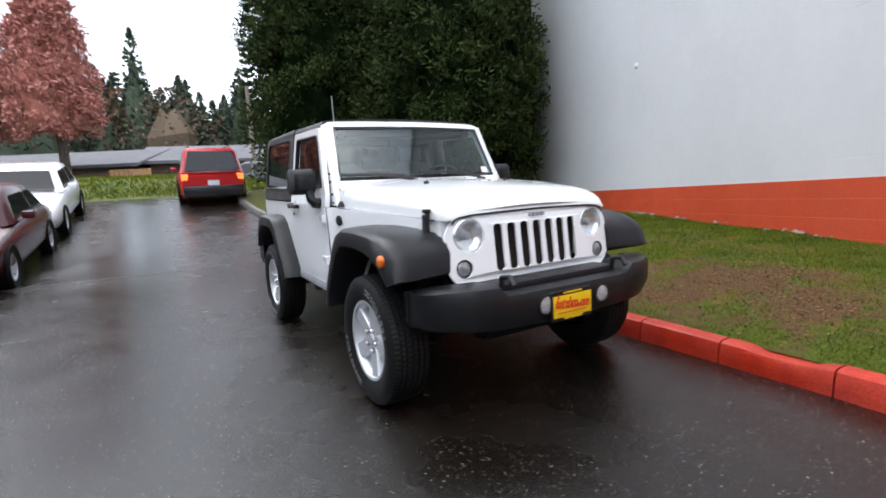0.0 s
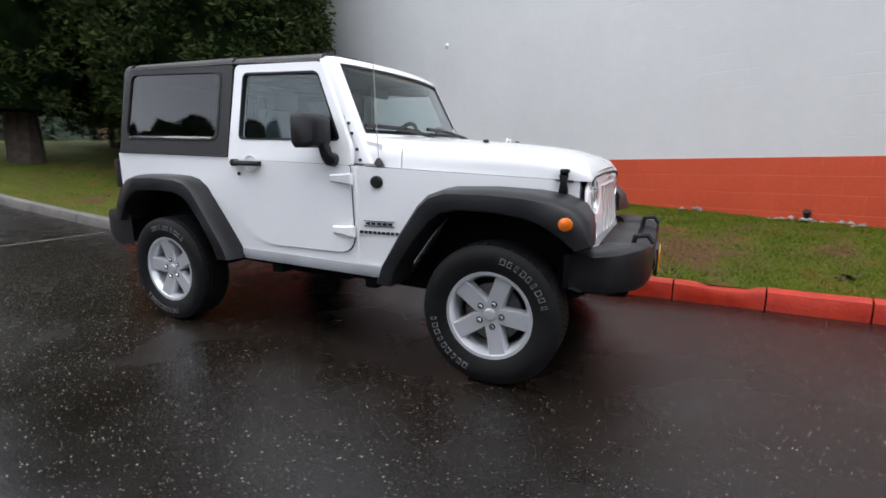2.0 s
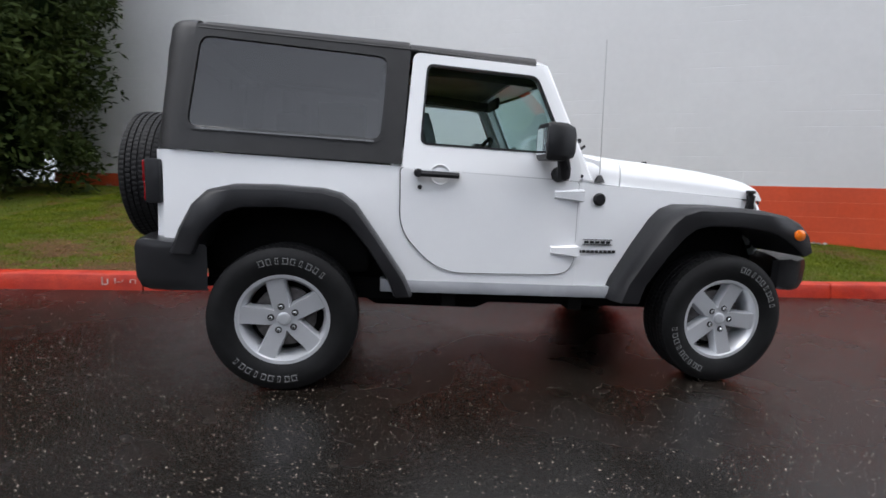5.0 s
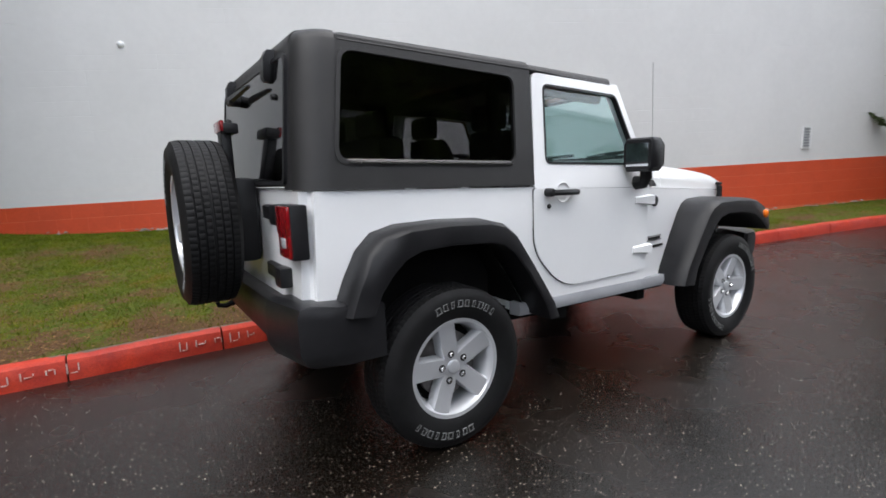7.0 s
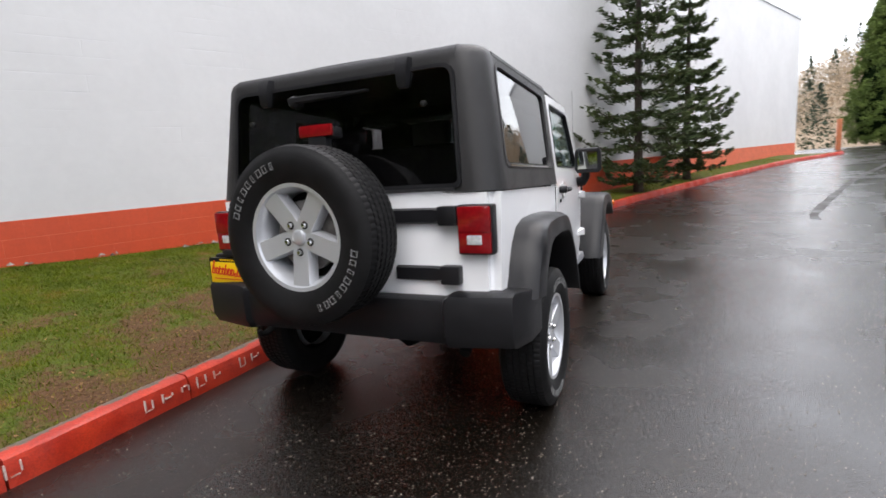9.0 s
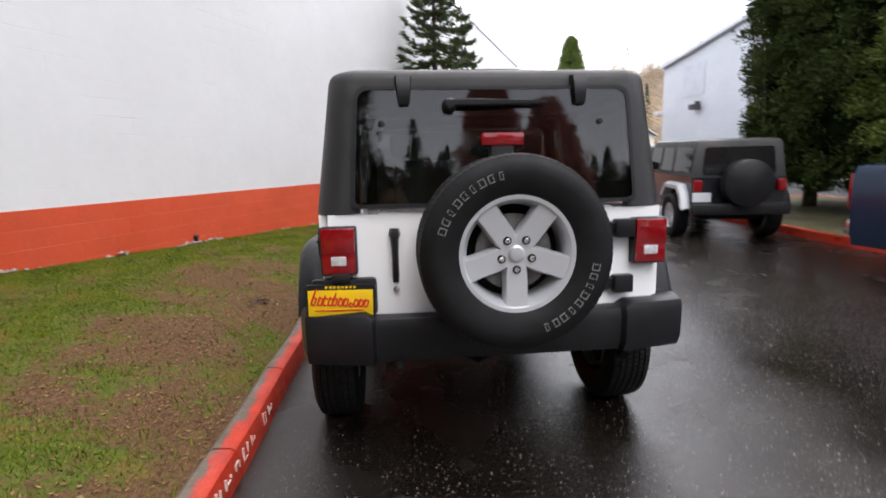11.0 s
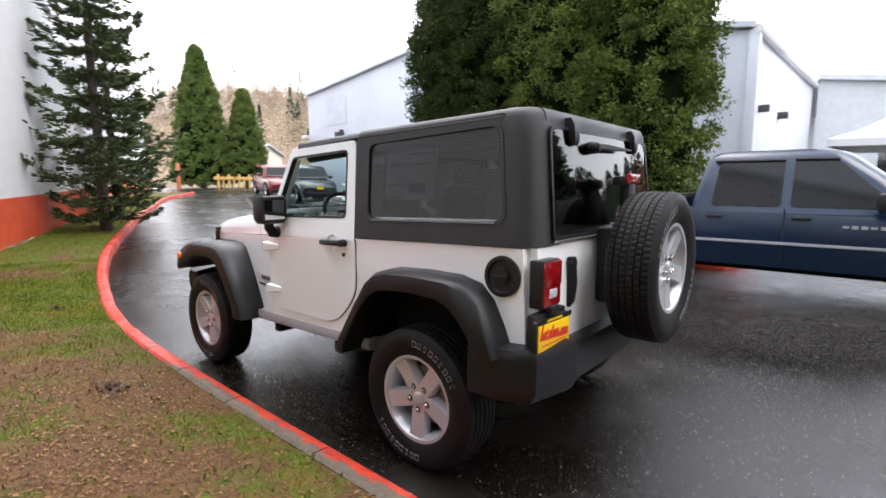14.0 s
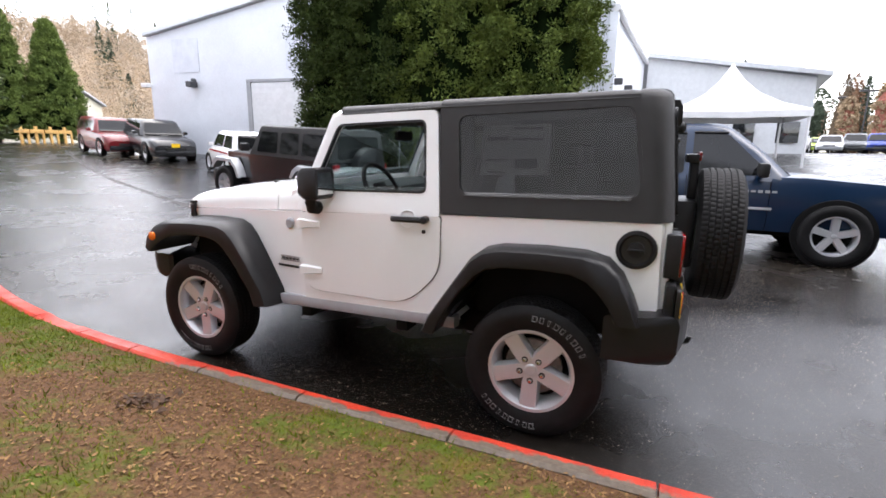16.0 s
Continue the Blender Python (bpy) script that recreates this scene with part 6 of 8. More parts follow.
def spruce(name, label, x, y, height, radius, whorls, seed, z=None, needle=(0.17, 0.045)):
    """An open conifer: whorls of upswept boughs that carry sprays of needles."""
    rs = np.random.default_rng(seed)
    z0 = wall_base(x) - 0.05 if z is None else z
    t = thing(name, label, "tree", "", Matrix.Translation((x, y, z0)))
    part("trunk", tube([(0, 0, -0.3), (0.04, 0.02, height * 0.4), (0, 0, height)], [0.14, 0.09, 0.01], 10), BARK, t, "brown trunk")
    pts, outs = [], []
    boughs = bmesh.new()
    for q in range(whorls):
        f = (q + rs.uniform(-0.2, 0.2)) / whorls
        h = 0.45 + (height - 0.7) * max(0, f)
        rad = radius * (0.55 + 0.45 * min(1, f / 0.15)) * (1 - 0.93 * max(0, f)) + 0.12
        nb = 7 if f < 0.7 else 5
        for k in range(nb):
            a = 2 * math.pi * (k + rs.uniform(-0.35, 0.35)) / nb + q * 0.7
            rr = rad * rs.uniform(0.7, 1.2)
            sweep = rr * rs.uniform(0.12, 0.38)
            line = []
            for u in (0, 0.3, 0.6, 0.85, 1.0):
                zz = h - 0.18 * rr * math.sin(u * math.pi * 0.8) + sweep * u ** 2.2
                line.append(np.array((math.cos(a) * rr * u, math.sin(a) * rr * u, zz)))
            tube([tuple(v) for v in line], [0.028, 0.022, 0.016, 0.01, 0.004], 5, boughs)
            n = int(190 * rr / radius) + 40
            u = rs.random(n) ** 0.75
            idx = np.minimum((u * 4).astype(int), 3)
            us = np.array((0, 0.3, 0.6, 0.85, 1.0))
            loc = (u - us[idx]) / (us[idx + 1] - us[idx] + 1e-9)
            loc = np.clip(loc, 0, 1)[:, None]
            L = np.array(line)
            p = L[idx] * (1 - loc) + L[idx + 1] * loc
            wid = 0.26 * rr * (1 - u * 0.55)
            side = np.array((-math.sin(a), math.cos(a), 0))
            off = rs.normal(0, 0.55, n) * wid
            p = p + off[:, None] * side + np.stack([np.zeros(n), np.zeros(n), rs.normal(0, 0.035, n) - np.abs(off) * 0.2], 1)
            o = np.array((math.cos(a), math.sin(a), 0.25)) + np.sign(off)[:, None] * side * 0.8
            pts.append(p)
            outs.append(o)
    tagged(part("bough_mass", boughs, BARK, t, "thin upswept boughs"), kind="stuff")
    leaves("needles", np.vstack(pts), np.vstack(outs), needle[0], needle[1], SPRUCE, t, "sparse dark green needles", 0.35)
    return t


def woods(name, label, spots, material, per, leaf, cat="woods", solid=True):
    """Far trees, too many to count, as one mass of leaves."""
    pts, outs, cores = [], [], []
    for x, y, z, h, r, kind in spots:
        f = RNG.random(per) ** (1.2 if kind == "cone" else 0.8)
        a = RNG.random(per) * 2 * math.pi
        if kind == "cone":
            rr = r * (1 - f) ** 0.9 * RNG.uniform(0.3, 1.05, per) + 0.05
            zz = z + h * (0.06 + 0.94 * f)
        else:
            g = RNG.uniform(0.2, 1, per) ** 0.5
            rr = r * np.sin(np.clip(f, 0.02, 1) * math.pi * 0.93 + 0.1) * g
            zz = z + h * (0.12 + 0.88 * f)
        p = np.stack([x + np.cos(a) * rr, y + np.sin(a) * rr, zz], 1)
        prof = ((0.06, 0.5), (0.3, 0.42), (0.6, 0.24), (0.85, 0.04)) if kind == "cone" else ((0.1, 0.2), (0.35, 0.48), (0.6, 0.48), (0.8, 0.15))
        ph = RNG.uniform(0, 6.28)
        ring = np.array([[(x + math.cos(ph + k * 1.047) * r * w * RNG.uniform(0.75, 1.1), y + math.sin(ph + k * 1.047) * r * w, z + h * (g + RNG.uniform(-0.05, 0.05))) for k in range(6)] for g, w in prof])
        for j in range(3 if solid else 0):
            for k in range(6):
                cores.append(ring[[j, j, j + 1, j + 1], [k, (k + 1) % 6, (k + 1) % 6, k]])
        pts.append(p)
        outs.append(np.stack([np.cos(a), np.sin(a), np.full(per, 0.4)], 1))
    lv = leaf_verts(np.vstack(pts), np.vstack(outs), leaf, leaf * 0.5, 0.9)
    v = np.vstack([lv, np.array(cores).reshape(-1, 3)])
    ob = mesh_np(name, v, np.arange(len(v)).reshape(-1, 4), material)
    return tagged(ob, label, cat, kind="stuff")


dense_tree("conifer_tree", "tall dark green cedar on the grass island", -11.5, 3.1, 13, 2.2, cedar_prof, CEDAR, 780, 110, clear=0.9, seed=1.1, size=0.46, leaf=(0.15, 0.05), trunk=0.3, group="cedars on the island")
dense_tree("conifer_tree", "broad dark green cedar beside the wall's end", -7.6, 5.5, 12, 2.25, cedar_prof, CEDAR, 780, 110, clear=0.35, seed=4.2, size=0.44, leaf=(0.15, 0.05), trunk=0.3, group="cedars on the island")
dense_tree("conifer_tree", "dark green cedar deep on the island", -13.4, 6.5, 14, 2.6, cedar_prof, CEDAR, 350, 100, clear=0.8, seed=7.9, size=0.6, leaf=(0.16, 0.055), trunk=0.3, group="cedars on the island")
dense_tree("conifer_tree", "dark green cedar behind the wall's end", -10.2, 10.2, 12, 2.9, cedar_prof, CEDAR, 300, 90, clear=0.3, seed=9.3, size=0.6, leaf=(0.16, 0.055), trunk=0.3, group="cedars on the island")
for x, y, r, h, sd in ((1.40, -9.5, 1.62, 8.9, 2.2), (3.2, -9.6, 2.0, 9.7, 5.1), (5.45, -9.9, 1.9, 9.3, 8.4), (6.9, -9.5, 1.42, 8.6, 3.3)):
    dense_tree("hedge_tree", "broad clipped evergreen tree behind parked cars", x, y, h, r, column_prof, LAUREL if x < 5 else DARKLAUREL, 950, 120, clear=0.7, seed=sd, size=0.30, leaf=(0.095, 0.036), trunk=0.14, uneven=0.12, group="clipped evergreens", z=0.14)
spruce("spruce_tree", "open spruce with upswept boughs beside the white wall", 10.45, -0.8, 8.4, 1.85, 17, 3)
spruce("spruce_tree", "smaller spruce beyond the first by the wall", 14.2, -2.1, 6.8, 1.45, 16, 5)
dense_tree("cypress_tree", "tall clipped conical cypress at the drive's end", 36.8, -14.3, 10.6, 2.35, cone_prof, CYPRESS, 900, 80, clear=0.15, seed=1.9, size=0.36, leaf=(0.15, 0.06), trunk=0.2, uneven=0.07, group="clipped cypresses")
dense_tree("cypress_tree", "shorter clipped conical cypress at the drive's end", 35.4, -17.2, 7.6, 1.8, cone_prof, CYPRESS, 800, 70, clear=0.15, seed=5.9, size=0.32, leaf=(0.15, 0.06), trunk=0.2, uneven=0.07, group="clipped cypresses")
for x, y, h, r, sd in ((-29.3, -5.5, 12.2, 2.05, 2.7), (-31.0, -9.8, 10.6, 2.5, 6.1)):
    dense_tree("maple_tree", "rose-red autumn tree in front of low houses", x, y, h, r, lambda f: (0.86 + 0.14 * min(1, f / 0.1)) * (1 - max(0, f - 0.35) / 0.65 * 0.85), MAPLE, 420, 60, clear=3.6, seed=sd, size=0.55, leaf=(0.24, 0.10), trunk=0.24, uneven=0.3, z=1.4, group="red trees by the houses")

hill_c, hill_r = (165.0, -95.0), 105.0


def hill_z(x, y):
    d = math.hypot((x - hill_c[0]), (y - hill_c[1]) * 0.8) / hill_r
    if d >= 1:
        return 0.9
    return 0.9 + 28 * (math.cos(d * math.pi) * 0.5 + 0.5) + 2 * noise.noise((x * 0.03, y * 0.03, 0)) * (1 - d)


hx = np.linspace(hill_c[0] - 125, hill_c[0] + 125, 46)
hy = np.linspace(hill_c[1] - 150, hill_c[1] + 150, 46)
# the hillside brown is paled the same way, haze put into its colour
sheet("hillside", hx, hy, hill_z, mat("hazed_brown_hillside", (0.29, 0.22, 0.15), 0.9, color2=(0.34, 0.255, 0.17), scale=0.12, fine=0.2), "brown autumn hillside behind the buildings", "hillside")
spots, greens, rust = [], [], []
while len(spots) + len(greens) + len(rust) < 620:
    a, d = RNG.random() * 2 * math.pi, hill_r * RNG.random() ** 0.6
    x, y = hill_c[0] + math.cos(a) * d, hill_c[1] + math.sin(a) * d * 1.25
    if x > hill_c[0] + 10 or not (-0.68 < math.atan2(y - 3, x + 2) < -0.2):
        continue
    z = hill_z(x, y)
    k = RNG.random()
    if k < 0.05:
        greens.append((x, y, z - 0.3, RNG.uniform(7, 15), RNG.uniform(2, 3), "cone"))
    elif k < 0.3:
        rust.append((x, y, z - 0.5, RNG.uniform(6, 11), RNG.uniform(2.5, 4.5), "ball"))
    else:
        spots.append((x, y, z - 0.5, RNG.uniform(5, 10), RNG.uniform(2.5, 4.5), "ball"))
woods("bare_woods", "leafless brown woods on the hillside", spots, BARE, 330, 0.36, solid=False)
woods("far_conifers", "dark conifers scattered over the hillside", greens, FARGREEN, 520, 0.55, solid=False)
woods("autumn_woods", "orange autumn trees on the hillside", rust, RUSSET, 330, 0.36, solid=False)
spots, greens = [], []
for q in range(460):
    y = RNG.uniform(-60, 45)
    x = RNG.uniform(-80, -50)
    if RNG.random() < 0.6:
        greens.append((x, y, 1, RNG.uniform(10, 14) + (3 if RNG.random() < 0.05 else 0), RNG.uniform(3.2, 4.6), "cone"))
    else:
        spots.append((x, y, 1, RNG.uniform(9, 12.5), RNG.uniform(3.4, 5.0), "ball"))
for q in range(170):
    x = RNG.uniform(-80, 110)
    y = RNG.uniform(-120, -88)
    (greens if RNG.random() < 0.6 else spots).append((x, y, 1, RNG.uniform(9, 15), RNG.uniform(2.8, 4), "cone" if RNG.random() < 0.6 else "ball"))
spruce("spruce_tree", "tall thin spruce behind the houses", -44, 6.9, 14.6, 1.9, 24, 11, 1.2, (0.42, 0.11))
spruce("spruce_tree", "tall thin spruce behind the houses", -46, 8.9, 17.0, 2.1, 26, 12, 1.2, (0.42, 0.11))
spruce("spruce_tree", "tall thin spruce behind the houses", -60, -3.5, 14.6, 2.4, 26, 13, 1.2, (0.42, 0.11))
woods("far_conifers", "line of dark conifers behind the houses", greens, FARGREEN, 900, 0.55)
woods("autumn_woods", "rust-brown trees behind the houses", spots[::3], RUSTWOOD, 900, 0.42)
woods("bare_woods", "brown leafless trees behind the houses", [q for k, q in enumerate(spots) if k % 3], BROWNWOOD, 900, 0.42)

# the dark row of trees beyond the lot that the glass mirrors
row = [(x + RNG.uniform(-0.8, 0.8), -32 + RNG.uniform(-3, 3), 0.8, RNG.uniform(8.5, 12), RNG.uniform(3.0, 4.4), "ball" if k % 4 else "cone") for k, x in enumerate(np.linspace(-19.5, -66, 44))]
woods("lot_woods", "dark leafy trees beyond the lot", row, FARGREEN, 2200, 0.75)

# ---------------------------------------------------------------- buildings
SIDING = mat("pale_blue_metal_siding", (0.66, 0.69, 0.74), 0.45, vary=0.04, scale=0.6, fine=0.03)
sn, sl = SIDING.node_tree.nodes, SIDING.node_tree.links
tcs = sn.new("ShaderNodeTexCoord")
wv = sn.new("ShaderNodeTexWave")
wv.inputs["Scale"].default_value = 2.4
sl.new(tcs.outputs["UV"], wv.inputs["Vector"])
sb_ = sn.new("ShaderNodeBump")
sb_.inputs["Distance"].default_value, sb_.inputs["Strength"].default_value = 0.015, 0.2
sl.new(wv.outputs["Fac"], sb_.inputs["Height"])
sl.new(sb_.outputs[0], sn["Principled BSDF"].inputs["Normal"])
ROOF_GREY = mat("grey_shingle_roof", (0.10, 0.10, 0.11), 0.7, vary=0.15, scale=1.5, fine=0.2, bump=0.3, bump_scale=12)
ROOF_METAL = mat("pale_metal_roof", (0.5, 0.52, 0.55), 0.4, 0.3, vary=0.06)
CREAM = mat("cream_siding", (0.62, 0.58, 0.46), 0.6, vary=0.06, fine=0.05)
BROWNWALL = mat("brown_timber_wall", (0.16, 0.10, 0.065), 0.7, vary=0.2, scale=1.2, fine=0.2)
TRIM = mat("white_trim", (0.72, 0.73, 0.74), 0.5, vary=0.05)
DARKGLASS = mat("dark_window_glass", (0.02, 0.022, 0.025), 0.05, vary=0.2, coat=0.5)
BAY_SHADE = mat("bay_shade_black", (0.015, 0.014, 0.013), 0.8, vary=0.3)
CANVAS = mat("white_tent_canvas", (0.82, 0.82, 0.82), 0.6, vary=0.03)


def wall_quad(bm, uvl, a, b, z0, za, zb, n=1):
    """An upright wall face from a to b with its own top heights; siding runs along it."""
    a, b = Vector((*a, 0)), Vector((*b, 0))
    ln = (b - a).length
    vs = [bm.verts.new((a.x, a.y, z0)), bm.verts.new((b.x, b.y, z0)), bm.verts.new((b.x, b.y, zb)), bm.verts.new((a.x, a.y, za))]
    f = bm.faces.new(vs)
    for lp, uv in zip(f.loops, ((0, z0), (ln, z0), (ln, zb), (0, za))):
        lp[uvl].uv = uv
    return f


shed = thing("warehouse", "pale blue metal warehouse with a low gable and roller door", "building")
CL, C1, C2 = (21.4, -13.8), (0.25, -16.4), (-0.4, -28.6)
CB = (CL[0] + C2[0] - C1[0], CL[1] + C2[1] - C1[1])
RM = ((CL[0] + C1[0]) / 2, (CL[1] + C1[1]) / 2)
RB = ((CB[0] + C2[0]) / 2, (CB[1] + C2[1]) / 2)
bm = bmesh.new()
uvl = bm.loops.layers.uv.new("UVMap")
wall_quad(bm, uvl, CL, RM, 0.2, 6.45, 8.35)
wall_quad(bm, uvl, RM, C1, 0.2, 8.35, 6.45)
wall_quad(bm, uvl, C1, C2, 0.2, 6.45, 6.45)
wall_quad(bm, uvl, CB, CL, 0.2, 6.45, 6.45)
wall_quad(bm, uvl, C2, RB, 0.2, 6.45, 8.35)
wall_quad(bm, uvl, RB, CB, 0.2, 8.35, 6.45)
part("wall", bm, SIDING, shed, "pale blue ribbed siding", 0)
fdir = (Vector(C1) - Vector(CL)).normalized()
fn = Vector((-fdir.y, fdir.x)) * -1
if fn.y < 0:
    fn = -fn
for a, b, c, d in ((CL, RM, RB, CB), (RM, C1, C2, RB)):
    za, zb = (6.45, 8.35) if a is CL else (8.35, 6.45)
    o = fn * 0.25
    ring1 = [(a[0] + o.x, a[1] + o.y, za + 0.03), (b[0] + o.x, b[1] + o.y, zb + 0.03), (b[0] + o.x, b[1] + o.y, zb + 0.22), (a[0] + o.x, a[1] + o.y, za + 0.22)]
    ring2 = [(d[0], d[1], za + 0.03), (c[0], c[1], zb + 0.03), (c[0], c[1], zb + 0.22), (d[0], d[1], za + 0.22)]
    part("roof", loft([ring1, ring2]), ROOF_METAL, shed, "pale metal roof with trim", 0)


def on_face(u, z, out=0.0):
    p = Vector(CL).lerp(Vector(C1), u) + fn * out
    return Vector((p.x, p.y, z))


fang = math.atan2(fdir.y, fdir.x)


def face_box(u0, u1, z0, z1, out, depth, material, nm, parent=shed, label="", bevel=0.0):
    a, b = on_face(u0, z0, out), on_face(u1, z1, out)
    c = (a + b) / 2
    w = (Vector((a.x, a.y)) - Vector((b.x, b.y))).length
    return part(nm, boxed((0, 0, 0), (w, depth, z1 - z0), bevel, Matrix.Translation(c) @ Matrix.Rotation(fang, 4, "Z")), material, parent, label, 0)


rd = face_box(0.27, 0.47, 0.6, 4.25, 0.02, 0.06, TRIM, "roller_door", label="white roller door")
for q in range(14):
    face_box(0.275, 0.465, 0.9 + q * 0.24, 0.9 + q * 0.24 + 0.225, 0.06, 0.03, TRIM, "door_slat", rd)
face_box(0.262, 0.272, 0.6, 4.35, 0.05, 0.1, GREY_SILL, "door_jamb")
face_box(0.262, 0.475, 4.27, 4.40, 0.05, 0.1, GREY_SILL, "door_head")
for u in (0.07, 0.36):
    face_box(u, u + 0.07, 4.8, 6.3, 0.015, 0.03, mat("translucent_panel", (0.60, 0.63, 0.69), 0.5, vary=0.06, scale=2), "skylight_panel", label="pale translucent wall panel")
lm = new("wall_lamp")
lm.parent = shed
face_box(0.118, 0.132, 4.1, 4.35, 0.25, 0.45, DARKPRINT, "lamp_head", lm, "dark lamp head", 0.03)
face_box(0.122, 0.128, 4.3, 4.5, 0.1, 0.2, DARKPRINT, "lamp_arm", lm)
lm2 = new("wall_lamp")
lm2.parent = shed
p = on_face(0.0, 4.25, 0.2)
part("lamp_head", boxed((p.x + 0.1, p.y, p.z), (0.4, 0.3, 0.2), 0.05), TRIM, lm2, "white lamp head")
# side wall lamp and corner trim
part("corner_trim", boxed((C1[0] - 0.02, C1[1] + 0.02, 3.4), (0.3, 0.3, 6.1), 0.02), SIDING, shed)
part("eave_gutter", tube([(C1[0] - 0.1, C1[1] + 0.2, 6.45), (C2[0] - 0.1, C2[1], 6.45)], 0.14, 8), TRIM, shed, "pale gutter")
sd = (Vector(C2) - Vector(C1)).normalized()
for d_, z_ in ((4.5, 4.2), (1.2, 4.1)):
    c = Vector(C1) + sd * d_
    part("side_lamp", boxed((c.x - 0.15, c.y, z_), (0.35, 0.4 if d_ > 2 else 0.2, 0.25), 0.05), DARKPRINT, shed, "dark wall lamp")

low = thing("showroom", "low pale grey showroom building beyond the warehouse", "building")
bm = bmesh.new()
uvl = bm.loops.layers.uv.new("UVMap")
A_, B_, D_ = (-0.6, -28.8), (-9.4, -31.4), (-11.0, -45)
wall_quad(bm, uvl, A_, B_, 0.2, 6.7, 5.65)
wall_quad(bm, uvl, B_, D_, 0.2, 5.65, 5.65)
wall_quad(bm, uvl, D_, (2, -45), 0.2, 5.65, 6.7)
part("wall", bm, mat("pale_grey_render", (0.62, 0.64, 0.66), 0.6, vary=0.05), low, "", 0)
part("roof", loft([[(A_[0], A_[1] + 0.4, 6.7), (B_[0] - 0.6, B_[1] + 0.4, 5.65), (B_[0] - 0.6, B_[1] + 0.4, 5.9), (A_[0], A_[1] + 0.4, 6.95)], [(2, -45, 6.7), (-12, -45, 5.65), (-12, -45, 5.9), (2, -45, 6.95)]]), ROOF_METAL, low, "", 0)
part("entrance_tower", boxed((-8.5, -35.2, 6.4), (1.5, 2.5, 4.4), 0.05), mat("tower_render", (0.66, 0.68, 0.7), 0.6, vary=0.04), low, "pale entrance tower")
for q in range(3):
    x = -3.4 - q * 2.3
    part("window", boxed((x, -28.8 + (x + 0.6) * 0.2955 + 0.02, 2.6), (1.7, 0.12, 1.2), 0.02), DARKGLASS, low, "dark window")

tent = thing("marquee", "white peaked canvas marquee in front of the showroom", "tent")
tc = (-4.26, -22.2)
rings = []
for f, z in ((2.6, 2.8), (2.6, 3.06), (1.75, 3.38), (1.0, 3.85), (0.45, 4.45), (0.12, 5.0), (0.03, 5.2)):
    rings.append([(tc[0] + a * f, tc[1] + b * f, z + (0.05 if (a and b) and f < 3 else 0)) for a, b in ((1, 1), (0, 1), (-1, 1), (-1, 0), (-1, -1), (0, -1), (1, -1), (1, 0))])
part("canopy", loft(rings, True, False), CANVAS, tent, "white peaked canvas")
for a, b in ((1, 1), (-1, 1), (-1, -1), (1, -1)):
    x, y = tc[0] + a * 2.5, tc[1] + b * 2.5
    part("pole", tube([(x, y, ground_z(x, y)), (x, y, 3.2)], 0.05, 8), TRIM, tent)

hut = thing("cream_garage", "cream garage with a dark block standing for shade in the open bay under the hill", "building")
hc = (44.3, -24.1)
bm = bmesh.new()
hm_ = Matrix.Translation((*hc, 1.0)) @ Matrix.Rotation(radians(30), 4, "Z") @ Matrix.Scale(0.75, 4)
part("wall", plate([(-4, 0), (4, 0), (4, 5.0), (0, 6.2), (-4, 5.0)], [[(-2.6, 0.02), (1.2, 0.02), (1.2, 3.6), (-2.6, 3.6)]], lambda u, v, w: tuple(hm_ @ Vector((0.0 + 6 * w, u, v)))), CREAM, hut, "cream boarded wall", 0)
# solid near-black block stands for the unlit inside of the bay
part("open_bay", boxed((3, -0.7, 1.8), (5.6, 3.9, 3.6), 0, hm_), BAY_SHADE, hut, "dark block standing for shade in the open bay", 0)
part("roof", loft([[tuple(hm_ @ Vector((x, u, v))) for u, v in ((-4.4, 4.95), (0, 6.3), (4.4, 4.95), (4.4, 5.1), (0, 6.5), (-4.4, 5.1))] for x in (-0.4, 6.4)]), ROOF_METAL, hut, "", 0)


def long_house(name, label, a, b, depth, z0, eave, ridge, wall_m):
    h = thing(name, label, "house")
    a, b = Vector(a), Vector(b)
    d = (b - a).normalized()
    n = Vector((-d.y, d.x))
    if n.x > 0:
        n = -n
    ln = (b - a).length
    M = Matrix(((d.x, n.x, 0, a.x), (d.y, n.y, 0, a.y), (0, 0, 1, 0), (0, 0, 0, 1)))
    part("wall", boxed((ln / 2, depth / 2, (z0 + eave) / 2), (ln, depth, eave - z0), 0, M), wall_m, h, "", 0)
    part("roof", loft([[tuple(M @ Vector((x, y, z))) for y, z in ((-0.8, eave - 0.05), (depth / 2, ridge), (depth + 0.8, eave - 0.05), (depth + 0.8, eave + 0.12), (depth / 2, ridge + 0.15), (-0.8, eave + 0.12))] for x in (-0.8, ln + 0.8)]), ROOF_GREY, h, "grey shingle roof", 0)
    part("fascia", boxed((ln / 2, -0.82, eave + 0.02), (ln + 1.6, 0.04, 0.2), 0, M), TRIM if name == "x" else ROOF_GREY, h, "", 0)
    k = int(ln // 3.2)
    for q in range(k):
        x = 1.6 + q * 3.2
        if q % 3 == 1:
            part("garage_door", boxed((x, -0.04, z0 + 1.2), (2.4, 0.08, 2.1), 0.02, M), TRIM, h, "white garage door", 0)
        else:
            part("window", boxed((x, -0.04, z0 + 1.5), (1.3, 0.08, 1.0), 0.02, M), DARKGLASS, h, "dark window", 0)
    return h


